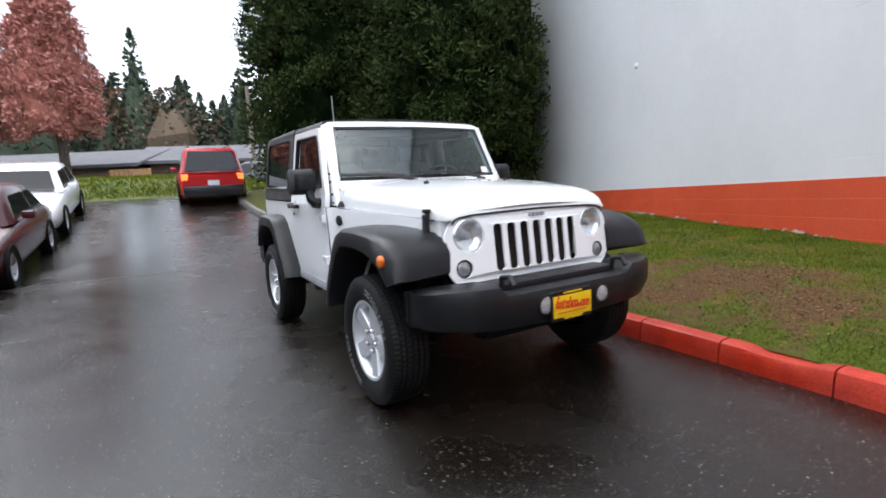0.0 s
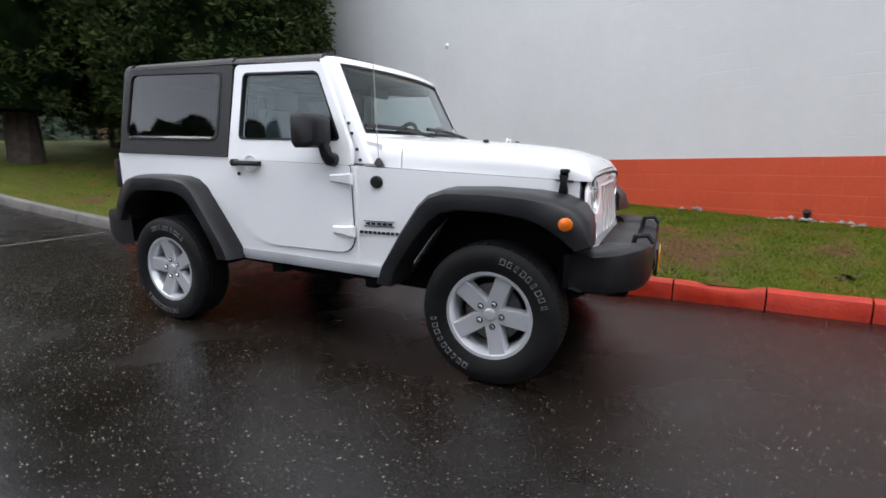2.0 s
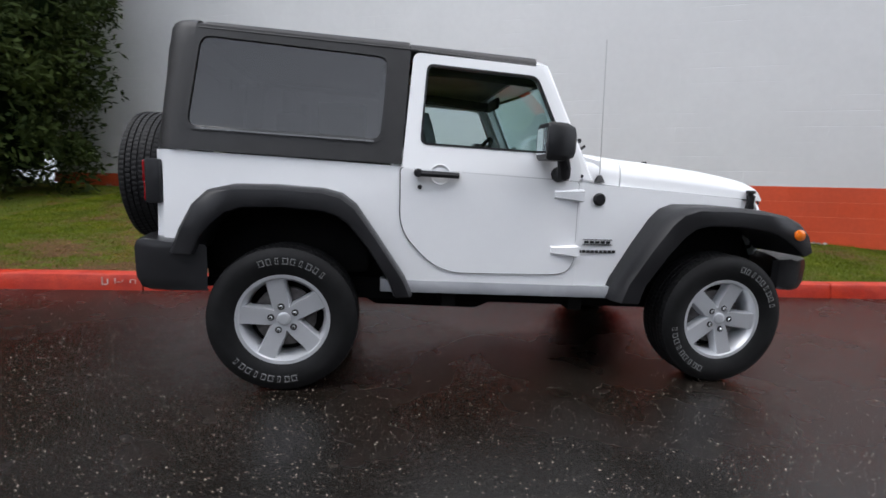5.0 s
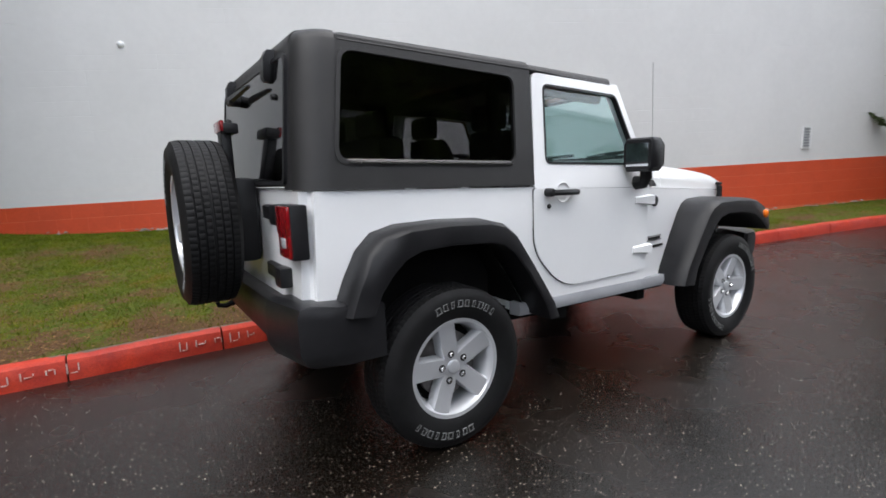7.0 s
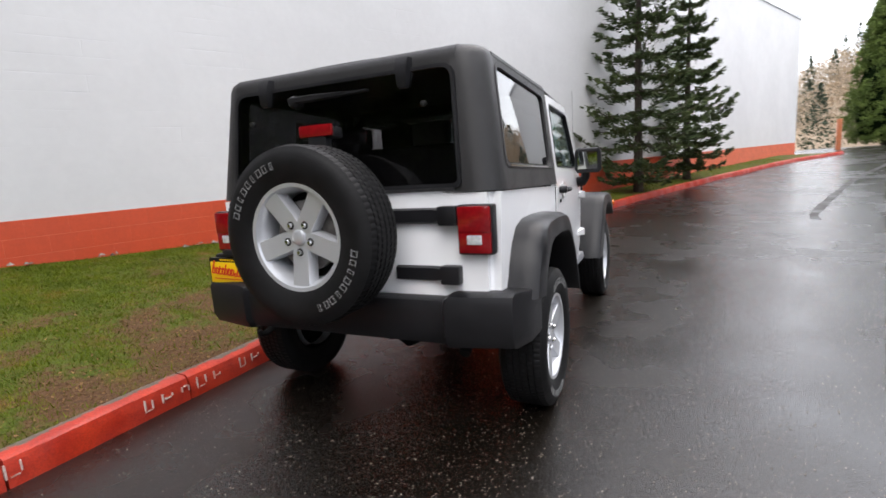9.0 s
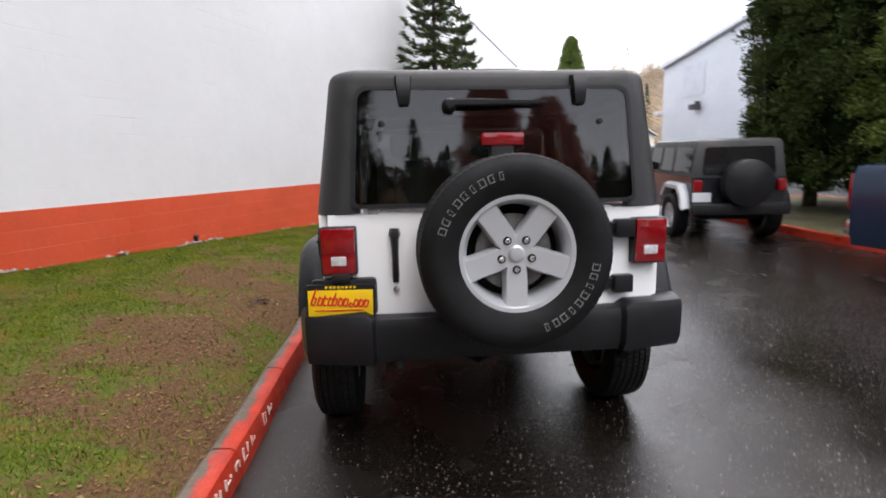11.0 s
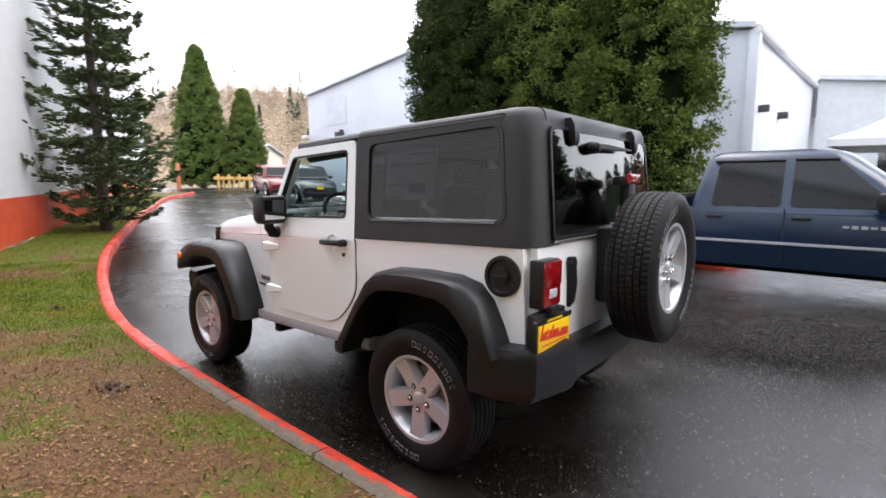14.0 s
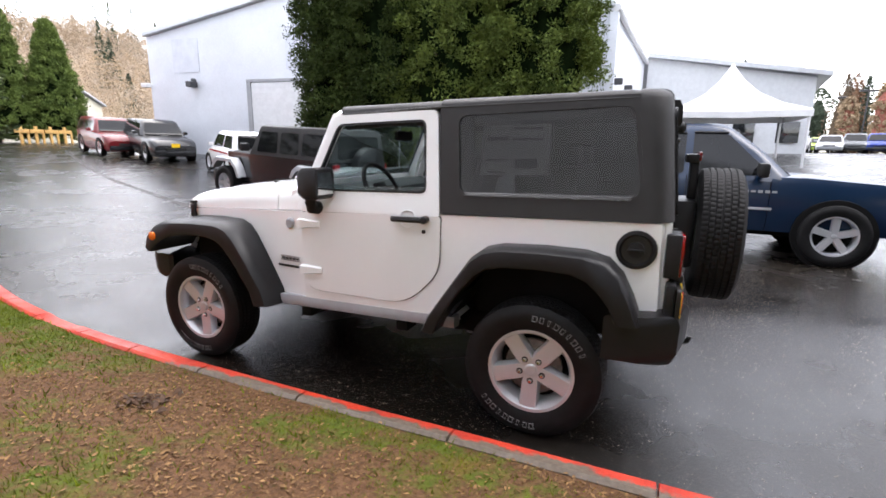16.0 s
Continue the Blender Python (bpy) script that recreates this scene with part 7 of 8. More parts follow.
long_house("low_house", "long low brown house with a grey shingle roof", (-38.5, -16.5), (-32.2, -2.6), 8, 1.2, 3.55, 4.75, BROWNWALL)
long_house("low_house", "low brown house with grey roof and tan fence", (-32.8, -1.6), (-30.6, 9.5), 8, 1.2, 3.7, 5.0, BROWNWALL)
fence = thing("timber_fence", "tan vertical board fence between the houses", "fence")
for q in range(9):
    y = -3.6 + q * 0.24
    part("board", boxed((-31.6 + q * 0.08, y, 2.3), (0.04, 0.22, 2.0), 0.01), mat("tan_board", (0.36, 0.20, 0.09), 0.7, vary=0.15) if q == 0 else bpy.data.materials["tan_board"], fence)

# grassy bank behind the turning place
bank = []
for q in range(30):
    f = q / 29
    y = -22 + 27.5 * f
    x = -16.9 - 1.1 * math.sin(f * 2.5) + 0.02 * y
    e = min(1, (1 - f) * 6)
    prof_ = [(0.15, -0.3), (0.0, 0.05), (-0.5, 0.42 * e), (-1.3, 0.75 * e), (-2.6, 0.95 * e), (-5, 0.9 * e), (-8, 0.5), (-9, -0.5)]
    bank.append([(x + a, y + 0.15 * noise.noise((a, y, 0)), 1.38 + b + 0.06 * noise.noise((a * 2, y * 0.8, 5))) for a, b in prof_])
BANK = mat("rough_bank_grass", (0.075, 0.11, 0.022), 0.8, color2=(0.15, 0.17, 0.05), scale=1.1, fine=0.4, bump=0.8, bump_scale=18)
bk = part("grass_bank", loft(bank, False, False), BANK, None, smooth=60)
tagged(bk, "rough green grass bank beyond the turning place", "grass bank", kind="structure")
n = 34000
q = RNG.integers(0, 28, n)
k = RNG.integers(1, 6, n)
u, v = RNG.random((n, 1)), RNG.random((n, 1))
B = np.array(bank)
P = (B[q, k] * (1 - u) + B[q + 1, k] * u) * (1 - v) + (B[q, k + 1] * (1 - u) + B[q + 1, k + 1] * u) * v
tagged(leaves("bank_grass", P + np.array((0, 0, 0.04)), np.tile((0, 0, 1.0), (n, 1)), 0.17, 0.03, GRASS, None, "", 0.35), "long rough grass on the bank", "grass", kind="stuff")

# planted island under the clipped evergreens, with its red kerb
isl = [(-1.2, -7.15), (-0.7, -6.9), (1.5, -6.86), (4.0, -6.88), (6.5, -6.98), (8.4, -7.2), (9.1, -7.9), (9.2, -9.5), (8.9, -11.2), (4.0, -11.6), (-0.8, -11.3), (-1.4, -9.2)]
isl = rounded(isl, 0.5, 4)
bed = bmesh.new()
vs_ = [bed.verts.new((x, y, ground_z(x, y) + 0.13)) for x, y in isl]
mid_ = bed.verts.new((4.0, -9.2, ground_z(4, -9) + 0.22))
for a, b in zip(vs_, vs_[1:] + vs_[:1]):
    bed.faces.new((a, b, mid_))
bmesh.ops.subdivide_edges(bed, edges=bed.edges, cuts=2, use_grid_fill=True)
tagged(part("island_bed", bed, mat("litter_covered_soil", (0.045, 0.030, 0.014), 0.8, color2=(0.085, 0.085, 0.025), scale=1.2, fine=0.35, bump=0.7, bump_scale=25), None, smooth=60),
       "brown litter and thin grass under clipped evergreens", "planting bed", kind="structure")
island_kerb = thing("island_kerb", "red painted kerb round the planting bed", "kerb", kind="structure")
for i in range(0, len(isl), 3):
    rings = []
    for k in range(i, min(i + 3, len(isl)) + 1):
        p, q, o = Vector(isl[k % len(isl)]), Vector(isl[(k + 1) % len(isl)]), Vector(isl[(k - 1) % len(isl)])
        d = (q - o).normalized()
        nv = Vector((d.y, -d.x))
        z0 = ground_z(p.x, p.y)
        rings.append([(p.x + nv.x * a, p.y + nv.y * a, z0 + b) for a, b in ((0.0, -0.1), (0.004, 0.11), (0.02, 0.145), (0.12, 0.15), (0.145, 0.13), (0.15, -0.1))])
    part("kerb_length", loft(rings), KERB_RED, island_kerb)

# ---------------------------------------------------------------- vehicles
def paint(name, color, rough=0.2):
    return mat(name, color, 0.26, vary=0.05, scale=2, coat=0.12)


WINDOW = mat("car_window", (0.010, 0.011, 0.012), 0.06, vary=0.2, scale=1.0, spec=0.4)
NAVY = paint("navy_blue_paint", (0.005, 0.020, 0.052))
RED_P = paint("bright_red_paint", (0.38, 0.010, 0.012))
MAROON = paint("maroon_paint", (0.15, 0.012, 0.015))
BLACK_P = paint("black_paint", (0.012, 0.013, 0.015))
GREY_P = paint("grey_paint", (0.12, 0.13, 0.14))
SILVER_P = paint("silver_paint", (0.42, 0.44, 0.46))
GREEN_P = paint("lime_paint", (0.30, 0.42, 0.06))
BLUE_P = paint("blue_paint", (0.015, 0.04, 0.25))
PLATE_W = mat("pale_plate", (0.6, 0.62, 0.66), 0.4)


def interp(tab, x):
    for (a, *va), (b, *vb_) in zip(tab, tab[1:]):
        if x <= b:
            f = max(0, (x - a) / (b - a))
            return [p + (q - p) * f for p, q in zip(va, vb_)]
    return list(tab[-1][1:])


SHAPES = {
    # stations: x/L, belt or bonnet height, half-width share; then cabin: foot back, roof back, roof front, foot front (x/L)
    "sedan": (((-0.5, 0.62, 0.80), (-0.47, 0.88, 0.90), (-0.30, 0.93, 1.0), (0.0, 0.90, 1.0), (0.2, 0.86, 1.0), (0.36, 0.76, 0.98), (0.46, 0.66, 0.90), (0.5, 0.52, 0.78)), (-0.36, -0.22, 0.05, 0.20)),
    "suv": (((-0.5, 0.92, 0.88), (-0.48, 1.05, 0.94), (-0.30, 1.06, 1.0), (0.0, 1.05, 1.0), (0.2, 1.02, 1.0), (0.36, 0.97, 0.98), (0.46, 0.88, 0.92), (0.5, 0.70, 0.85)), (-0.485, -0.44, 0.06, 0.19)),
    "hatch": (((-0.5, 0.70, 0.82), (-0.47, 0.92, 0.92), (-0.30, 0.95, 1.0), (0.0, 0.93, 1.0), (0.2, 0.90, 1.0), (0.34, 0.82, 0.96), (0.45, 0.70, 0.86), (0.5, 0.52, 0.74)), (-0.47, -0.36, 0.08, 0.25)),
}


def motor_car(name, label, kind, place, heading, L, W, H, body_m, lamp_on=False, group="", plate_c=None, stripe=None, roof_rack=False, base=None):
    x, y = place
    z0 = ground_z(x, y) if base is None else base
    slope = math.atan2(ground_z(x + math.cos(heading) * 1.3, y + math.sin(heading) * 1.3) - ground_z(x - math.cos(heading) * 1.3, y - math.sin(heading) * 1.3), 2.6)
    root = thing(name, label, "car", group, Matrix.Translation((x, y, z0)) @ Matrix.Rotation(heading, 4, "Z") @ Matrix.Rotation(-slope, 4, "Y"))
    st, cab = SHAPES[kind]
    R = 0.40 if kind == "suv" else 0.31
    hwid = W / 2
    tab = [(a * L, b, c * hwid) for a, b, c in st]
    rings = []
    for a in np.linspace(-0.5, 0.5, 25) * L:
        b, c = interp(tab, a)
        zl = 0.24 if abs(a) < 0.44 * L else 0.30
        rings.append([(a, s * c * q, z) for s, seq in ((1, ((0.90, zl), (0.985, zl + 0.12), (1.0, (zl + b) / 2), (0.985, b - 0.10), (0.93, b - 0.02), (0.70, b + 0.025))), (-1, ((0.70, b + 0.025), (0.93, b - 0.02), (0.985, b - 0.10), (1.0, (zl + b) / 2), (0.985, zl + 0.12), (0.90, zl)))) for q, z in seq])
    part("body", loft(rings), body_m, root, "", 40)
    # cabin
    fb, rb, rf, ff_ = (c * L for c in cab)
    belt = interp(tab, 0)[0] - 0.02
    wb, wr = hwid * 0.93, hwid * 0.74

    def cy(z):
        return wb + (wr - wb) * (z - belt) / (H - belt)
    ringsc = []
    for f in (0.0, 0.5, 0.86, 0.96, 1.0):
        z = belt + (H - belt) * f
        g = f ** 1.15
        xb, xf, w = fb + (rb - fb) * g, ff_ + (rf - ff_) * g, cy(z)
        if f > 0.9:
            w -= 0.05 * (f - 0.86) / 0.14
            xb += 0.08 * (f - 0.86) / 0.14
            xf -= 0.08 * (f - 0.86) / 0.14
        ringsc.append([(xb, -w * 0.9, z), (xb + 0.12, -w, z), (xf - 0.12, -w, z), (xf, -w * 0.9, z), (xf + 0.05, 0, z), (xf, w * 0.9, z), (xf - 0.12, w, z), (xb + 0.12, w, z), (xb, w * 0.9, z), (xb - 0.05, 0, z)])
    part("cabin", loft(ringsc), body_m, root, "", 40)

    def edge_x(z, back):
        g = ((z - belt) / (H - belt)) ** 1.15
        return fb + (rb - fb) * g if back else ff_ + (rf - ff_) * g
    zt, zb_ = H - 0.13, belt + 0.05
    mid = (rb + rf) / 2 - 0.05 * L * (1 if kind != "hatch" else 0)
    for s in (-1, 1):
        panes = [(mid + 0.04, edge_x(zb_, False) - 0.30, mid + 0.04, edge_x(zt, False) - 0.12), (edge_x(zb_, True) + 0.25, mid - 0.04, edge_x(zt, True) + 0.14, mid - 0.04)]
        if kind == "suv":
            q3 = -0.27 * L
            panes[1] = (q3 + 0.04, mid - 0.04, q3 + 0.04, mid - 0.04)
            panes.append((edge_x(zb_, True) + 0.2, q3 - 0.04, edge_x(zt, True) + 0.16, q3 - 0.04))
        for x0, x1, x2, x3 in panes:
            part("side_window", plate(rounded([(x0, zb_), (x1, zb_), (x3, zt), (x2, zt)], 0.05, 3), [], lambda u, v, w: (u, s * (cy(v) + 0.006 - 0.02 * w), v)), WINDOW, root, "dark side glass", 0)
        mir = new("door_mirror")
        mir.parent = root
        xm = edge_x(belt + 0.1, False) - 0.42
        part("mirror_shell", boxed((xm, s * (hwid + 0.07), belt + 0.1), (0.12, 0.18, 0.13), 0.04), body_m, mir)
        part("headlamp", boxed((0.455 * L, s * hwid * 0.68, interp(tab, 0.455 * L)[0] - 0.12), (0.10, hwid * 0.32, 0.13), 0.03), CLEAR_LENS, root, "clear headlamp")
        tlm = RED_LENS
        if lamp_on:
            tlm = TAIL_ON
        zt_ = interp(tab, -0.48 * L)[0] - 0.16
        part("tail_lamp", boxed((-0.491 * L, s * hwid * 0.80, zt_), (0.09, hwid * 0.2, 0.2 if kind == "suv" else 0.15), 0.03), tlm, root, "lit tail lamp" if lamp_on else "red tail lamp")
        for xw in (-0.29 * L, 0.30 * L):
            part("wheel_arch", lathe([(R + 0.035, -0.03), (R + 0.03, 0.012), (R - 0.03, 0.012), (R - 0.03, -0.03)], 24, Matrix.Translation((xw, s * hwid, R)) @ (LEFT if s > 0 else RIGHT)), UNDER, root)
            wheel(root, Matrix.Translation((xw, s * (hwid - 0.105), R)) @ (LEFT if s > 0 else RIGHT), R=R, width=0.21, rim_r=R * 0.62, letters=False, detail=False)
    for back in (False, True):
        pts = []
        z1_, z2_ = belt + 0.06, H - 0.10
        e = -1 if back else 1
        part("rear_window" if back else "windscreen", plate(rounded([(-cy(z1_) * 0.86, z1_), (cy(z1_) * 0.86, z1_), (cy(z2_) * 0.84, z2_), (-cy(z2_) * 0.84, z2_)], 0.05, 3), [],
             lambda u, v, w: (edge_x(v, back) + e * (0.108 - 0.05 * abs(u) / cy(v) - 0.05 * w), u, v)), WINDOW, root, "dark rear glass" if back else "dark windscreen", 0)
    part("front_bumper", boxed((0.492 * L, 0, 0.42), (0.12, W * 0.82, 0.22), 0.05), BLACK_P if kind == "suv" else body_m, root)
    part("rear_bumper", boxed((-0.494 * L, 0, 0.47), (0.14, W * 0.88, 0.34 if kind == "suv" else 0.24), 0.05), BLACK_P if kind == "suv" else body_m, root)
    part("grille", boxed((0.497 * L, 0, 0.58), (0.04, W * 0.42, 0.10), 0.02), INKY, root, "dark grille")
    part("number_plate", boxed(((-0.5 * L - 0.01) if not plate_c else (0.5 * L + 0.02), 0, 0.62 if kind != "suv" else 0.72), (0.02, 0.32, 0.15), 0.005), plate_c or PLATE_W, root, "yellow dealer plate" if plate_c else "pale plate", 0)
    if stripe:
        for s in (-1, 1):
            part("side_stripe", boxed((-0.05 * L, s * (hwid + 0.002), belt - 0.13), (0.55 * L, 0.012, 0.06), 0), stripe, root, "red side stripe", 0)
    if roof_rack:
        for s in (-1, 1):
            part("roof_rail", tube([(rb + 0.1, s * wr * 0.8, H + 0.02), (rb + 0.25, s * wr * 0.8, H + 0.07), (rf - 0.3, s * wr * 0.8, H + 0.07), (rf - 0.15, s * wr * 0.8, H + 0.02)], 0.02, 6), BLACK_P, root, "black roof rail")
    return root


TAIL_ON = mat("lit_tail_lens", (0.6, 0.04, 0.02), 0.3)
tb = TAIL_ON.node_tree.nodes["Principled BSDF"]
tb.inputs["Emission Color"].default_value, tb.inputs["Emission Strength"].default_value = (1, 0.13, 0.02, 1), 1.1

PI = math.pi
motor_car("red_suv", "bright red sport utility car with lit tail lamps on the drive", "suv", (-15.4, 0.0), PI - 0.04, 4.9, 1.95, 1.78, RED_P, lamp_on=True, roof_rack=True, base=1.17)
motor_car("white_sedan", "white sedan parked along the drive", "sedan", (-11.6, -4.4), -0.02, 4.7, 1.84, 1.45, PAINT)
motor_car("maroon_sedan", "dark red sedan parked ahead of a white one", "sedan", (-7.25, -4.55), -0.04, 4.6, 1.78, 1.42, paint("dark_maroon_paint", (0.05, 0.008, 0.009)))
motor_car("dark_sedan", "dark grey car parked by the houses", "sedan", (-21.2, 3.3), 1.2, 4.6, 1.8, 1.45, BLACK_P, base=1.45)
motor_car("white_hatchback", "small white hatchback with a red side stripe", "hatch", (12.4, -10.4), -0.45, 3.6, 1.65, 1.5, PAINT, stripe=RED_P)
motor_car("black_suv", "black crossover with a yellow dealer plate", "suv", (18.6, -11.8), PI - 0.38, 4.6, 1.85, 1.65, BLACK_P, plate_c=YELLOW)
motor_car("maroon_suv", "dark red crossover parked behind a black one", "suv", (21.9, -11.9), PI - 0.3, 4.5, 1.82, 1.65, MAROON)
k = 0
for px, d, hd, kind, pm, nm, lb in ((0.72, 36, 1.2, "suv", PAINT, "white_suv", "white utility car on the far lot"), (0.78, 46, 1.2, "sedan", GREEN_P, "lime_car", "lime green car on the far lot"),
                                (0.80, 40, 1.3, "sedan", SILVER_P, "silver_car", "silver car on the far lot"), (0.85, 41, 1.3, "suv", GREY_P, "grey_car", "grey car on the far lot"),
                                (0.90, 40, 1.3, "suv", BLUE_P, "blue_car", "blue car on the far lot"), (0.955, 38, 1.3, "suv", MAROON, "maroon_car", "dark red car on the far lot"),
                                (0.84, 50, 1.3, "sedan", PAINT, "white_car", "white car on the far lot"), (0.91, 52, 1.3, "sedan", SILVER_P, "pale_car", "pale car on the far lot")):
    x, y = -1.75 + d * (0.414 - 0.91 * px), 3.17 + d * (-0.91 - 0.414 * px)
    motor_car(nm, lb, kind, (x, y), hd, 4.6, 1.85, 1.65 if kind == "suv" else 1.45, pm, group="cars on the far lot")

# blue crew-cab pickup
tr_h = PI - 0.015
truck = thing("pickup_truck", "dark blue crew-cab pickup with alloy wheels on wet asphalt", "truck", "", Matrix.Translation((-1.95, -5.80, 0)) @ Matrix.Rotation(tr_h, 4, "Z"))
TW = 1.0


def tside(xs, mat_, nm, label=""):
    rings = []
    for x, zt, w in xs:
        zl = 0.42
        rings.append([(x, s * w * q, z) for s, seq in ((1, ((0.94, zl), (0.985, zl + 0.15), (1.0, (zl + zt) / 2 + 0.05), (0.99, zt - 0.12), (0.95, zt - 0.02), (0.86, zt))), (-1, ((0.86, zt), (0.95, zt - 0.02), (0.99, zt - 0.12), (1.0, (zl + zt) / 2 + 0.05), (0.985, zl + 0.15), (0.94, zl)))) for q, z in seq])
    return part(nm, loft(rings), mat_, truck, label, 40)


tside([(-3.22, 1.32, TW * 0.96), (-3.18, 1.36, TW), (-2.0, 1.34, TW), (-0.98, 1.33, TW)], NAVY, "bed", "blue pickup bed")
tside([(-0.95, 1.18, TW), (-0.5, 1.17, TW), (0.9, 1.15, TW), (1.25, 1.16, TW)], NAVY, "cab_lower", "blue cab sides")
tside([(1.26, 1.20, TW), (1.7, 1.20, TW * 0.99), (2.5, 1.14, TW * 0.96), (2.85, 1.05, TW * 0.9), (3.0, 0.85, TW * 0.82)], NAVY, "front_end", "blue bonnet and wings")
tb0 = 1.15


def tcy(z):
    return 0.96 - 0.21 * (z - tb0) / 0.8


rings = []
for z, xb, xf in ((1.12, -0.92, 1.56), (1.5, -0.84, 1.18), (1.82, -0.76, 0.78), (1.90, -0.68, 0.66), (1.925, -0.58, 0.54)):
    w = tcy(z) - (0.06 if z > 1.88 else 0)
    rings.append([(xb, -w * 0.95, z), (xb + 0.08, -w, z), (xf - 0.15, -w, z), (xf, -w * 0.88, z), (xf + 0.08, 0, z), (xf, w * 0.88, z), (xf - 0.15, w, z), (xb + 0.08, w, z), (xb, w * 0.95, z), (xb, 0, z)])
part("cab_roof", loft(rings), NAVY, truck, "blue cab roof", 40)
for s in (-1, 1):
    for nm, pts in (("front_window", [(0.24, 1.2), (1.22, 1.2), (1.1, 1.36), (0.68, 1.77), (0.24, 1.80)]), ("rear_window", [(-0.66, 1.2), (0.14, 1.2), (0.14, 1.80), (-0.60, 1.77)])):
        part(nm, plate(rounded(pts, 0.05, 3), [], lambda u, v, w: (u, s * (tcy(v) + 0.006 - 0.02 * w), v)), WINDOW, truck, "dark side glass", 0)
        part("rain_visor", tube([(pts[0][0] if nm == "rear_window" else 0.24, s * (tcy(1.79) + 0.02), 1.80), (pts[-2][0], s * (tcy(1.78) + 0.02), 1.79)], 0.018, 6), INKY, truck)
    part("door_line", boxed((0.19, s * 1.0, 0.85), (0.012, 0.01, 0.66), 0), INKY, truck)
    part("door_line", boxed((-0.93, s * 1.0, 0.85), (0.012, 0.01, 0.66), 0), INKY, truck)
    part("side_moulding", boxed((-0.0, s * 1.002, 0.74), (2.6, 0.02, 0.035), 0.005), SILVER_P, truck, "pale side moulding")
    for xh in (0.42, -0.55):
        part("door_handle", boxed((xh - 0.05, s * 1.005, 1.06), (0.20, 0.03, 0.035), 0.01), INKY, truck, "dark handle")
    bm = bmesh.new()
    for q in range(7):
        box(bm, (0.80 + q * 0.085, s * 1.004, 0.98), (0.06, 0.008, 0.04 if q % 3 else 0.03))
    part("side_badge", bm, SILVER_P, truck, "pale badge bars", 0)
    mir = new("door_mirror")
    mir.parent = truck
    part("mirror_shell", boxed((1.12, s * 1.14, 1.28), (0.14, 0.22, 0.2), 0.05), INKY, mir, "black mirror")
    part("mirror_arm", boxed((1.14, s * 1.0, 1.22), (0.08, 0.14, 0.06), 0.02), INKY, mir)
    for xw in (-2.05, 2.05):
        part("wheel_arch", lathe([(0.49, -0.03), (0.485, 0.02), (0.38, 0.02), (0.38, -0.03)], 28, Matrix.Translation((xw, s * 1.0, 0.42)) @ (LEFT if s > 0 else RIGHT)), UNDER, truck)
        wheel(truck, Matrix.Translation((xw, s * 0.955, 0.42)) @ (LEFT if s > 0 else RIGHT), R=0.42, width=0.25, rim_r=0.262, letters=False, detail=False, spin=0.3)
    part("tail_lamp", boxed((-3.20, s * 0.92, 1.05), (0.08, 0.13, 0.42), 0.02), RED_LENS, truck, "red tail lamp")
    part("headlamp", boxed((2.88, s * 0.74, 0.88), (0.16, 0.26, 0.2), 0.05), CLEAR_LENS, truck, "clear headlamp")
part("windscreen", plate(rounded([(-0.80, 1.2), (0.80, 1.2), (0.68, 1.80), (-0.68, 1.80)], 0.06, 3), [], lambda u, v, w: (1.54 - (v - 1.15) * 1.17 + 0.10 - 0.09 * abs(u) - 0.03 * w, u, v)), WINDOW, truck, "dark windscreen", 0)
part("back_window", plate(rounded([(-0.7, 1.3), (0.7, 1.3), (0.62, 1.75), (-0.62, 1.75)], 0.06, 3), [], lambda u, v, w: (-0.90 + (v - 1.3) * 0.2 - 0.02 + 0.02 * w, u, v)), WINDOW, truck, "dark back window", 0)
part("front_bumper", boxed((2.95, 0, 0.62), (0.2, 1.75, 0.26), 0.07), CHROME, truck, "chrome bumper")
part("rear_bumper", boxed((-3.28, 0, 0.62), (0.16, 1.8, 0.2), 0.05), CHROME, truck, "chrome bumper")
part("chassis", boxed((-0.2, 0, 0.42), (5.6, 1.3, 0.2), 0.03), UNDER, truck)
part("bed_floor", boxed((-2.1, 0, 1.22), (2.1, 1.66, 0.26), 0.0), UNDER, truck)

# dark four-door off-road car
dk_h = -0.2
dk = thing("off_road_car", "dark four-door off-road car with a covered spare wheel", "car", "", Matrix.Translation((6.1, -5.9, ground_z(6.1, -5.9))) @ Matrix.Rotation(dk_h, 4, "Z") @ Matrix.Rotation(-0.045, 4, "Y"))
part("tub", loft([[(x, s * w, z) for s, seq in ((1, (0.5, 0.62, 1.08, 1.14)), (-1, (1.14, 1.08, 0.62, 0.5))) for z in seq for w in [0.77 * (0.74 if x > 1.6 else (0.97 if x > 0.7 else 1.0))]] for x in (-2.1, -2.08, 0.6, 0.75, 1.75, 1.8)]), BLACK_P, dk, "dark body tub", 30)
part("bonnet", loft([[(x, y, z) for y, z in ((w, 1.1), (w - 0.04, t), (0, t + 0.03), (-w + 0.04, t), (-w, 1.1))] for x, w, t in ((0.62, 0.70, 1.27), (1.3, 0.62, 1.2), (1.75, 0.56, 1.13), (1.82, 0.54, 1.05))]), BLACK_P, dk, "dark bonnet")
part("hardtop", loft([[(x0, -w, z), (x1, -w, z), (x1, w, z), (x0, w, z)] for z, x0, x1, w in ((1.13, -2.08, 0.62, 0.77), (1.7, -2.02, 0.30, 0.70), (1.77, -1.98, 0.26, 0.68), (1.80, -1.9, 0.2, 0.6))]), HARDTOP, dk, "black hardtop", 30)
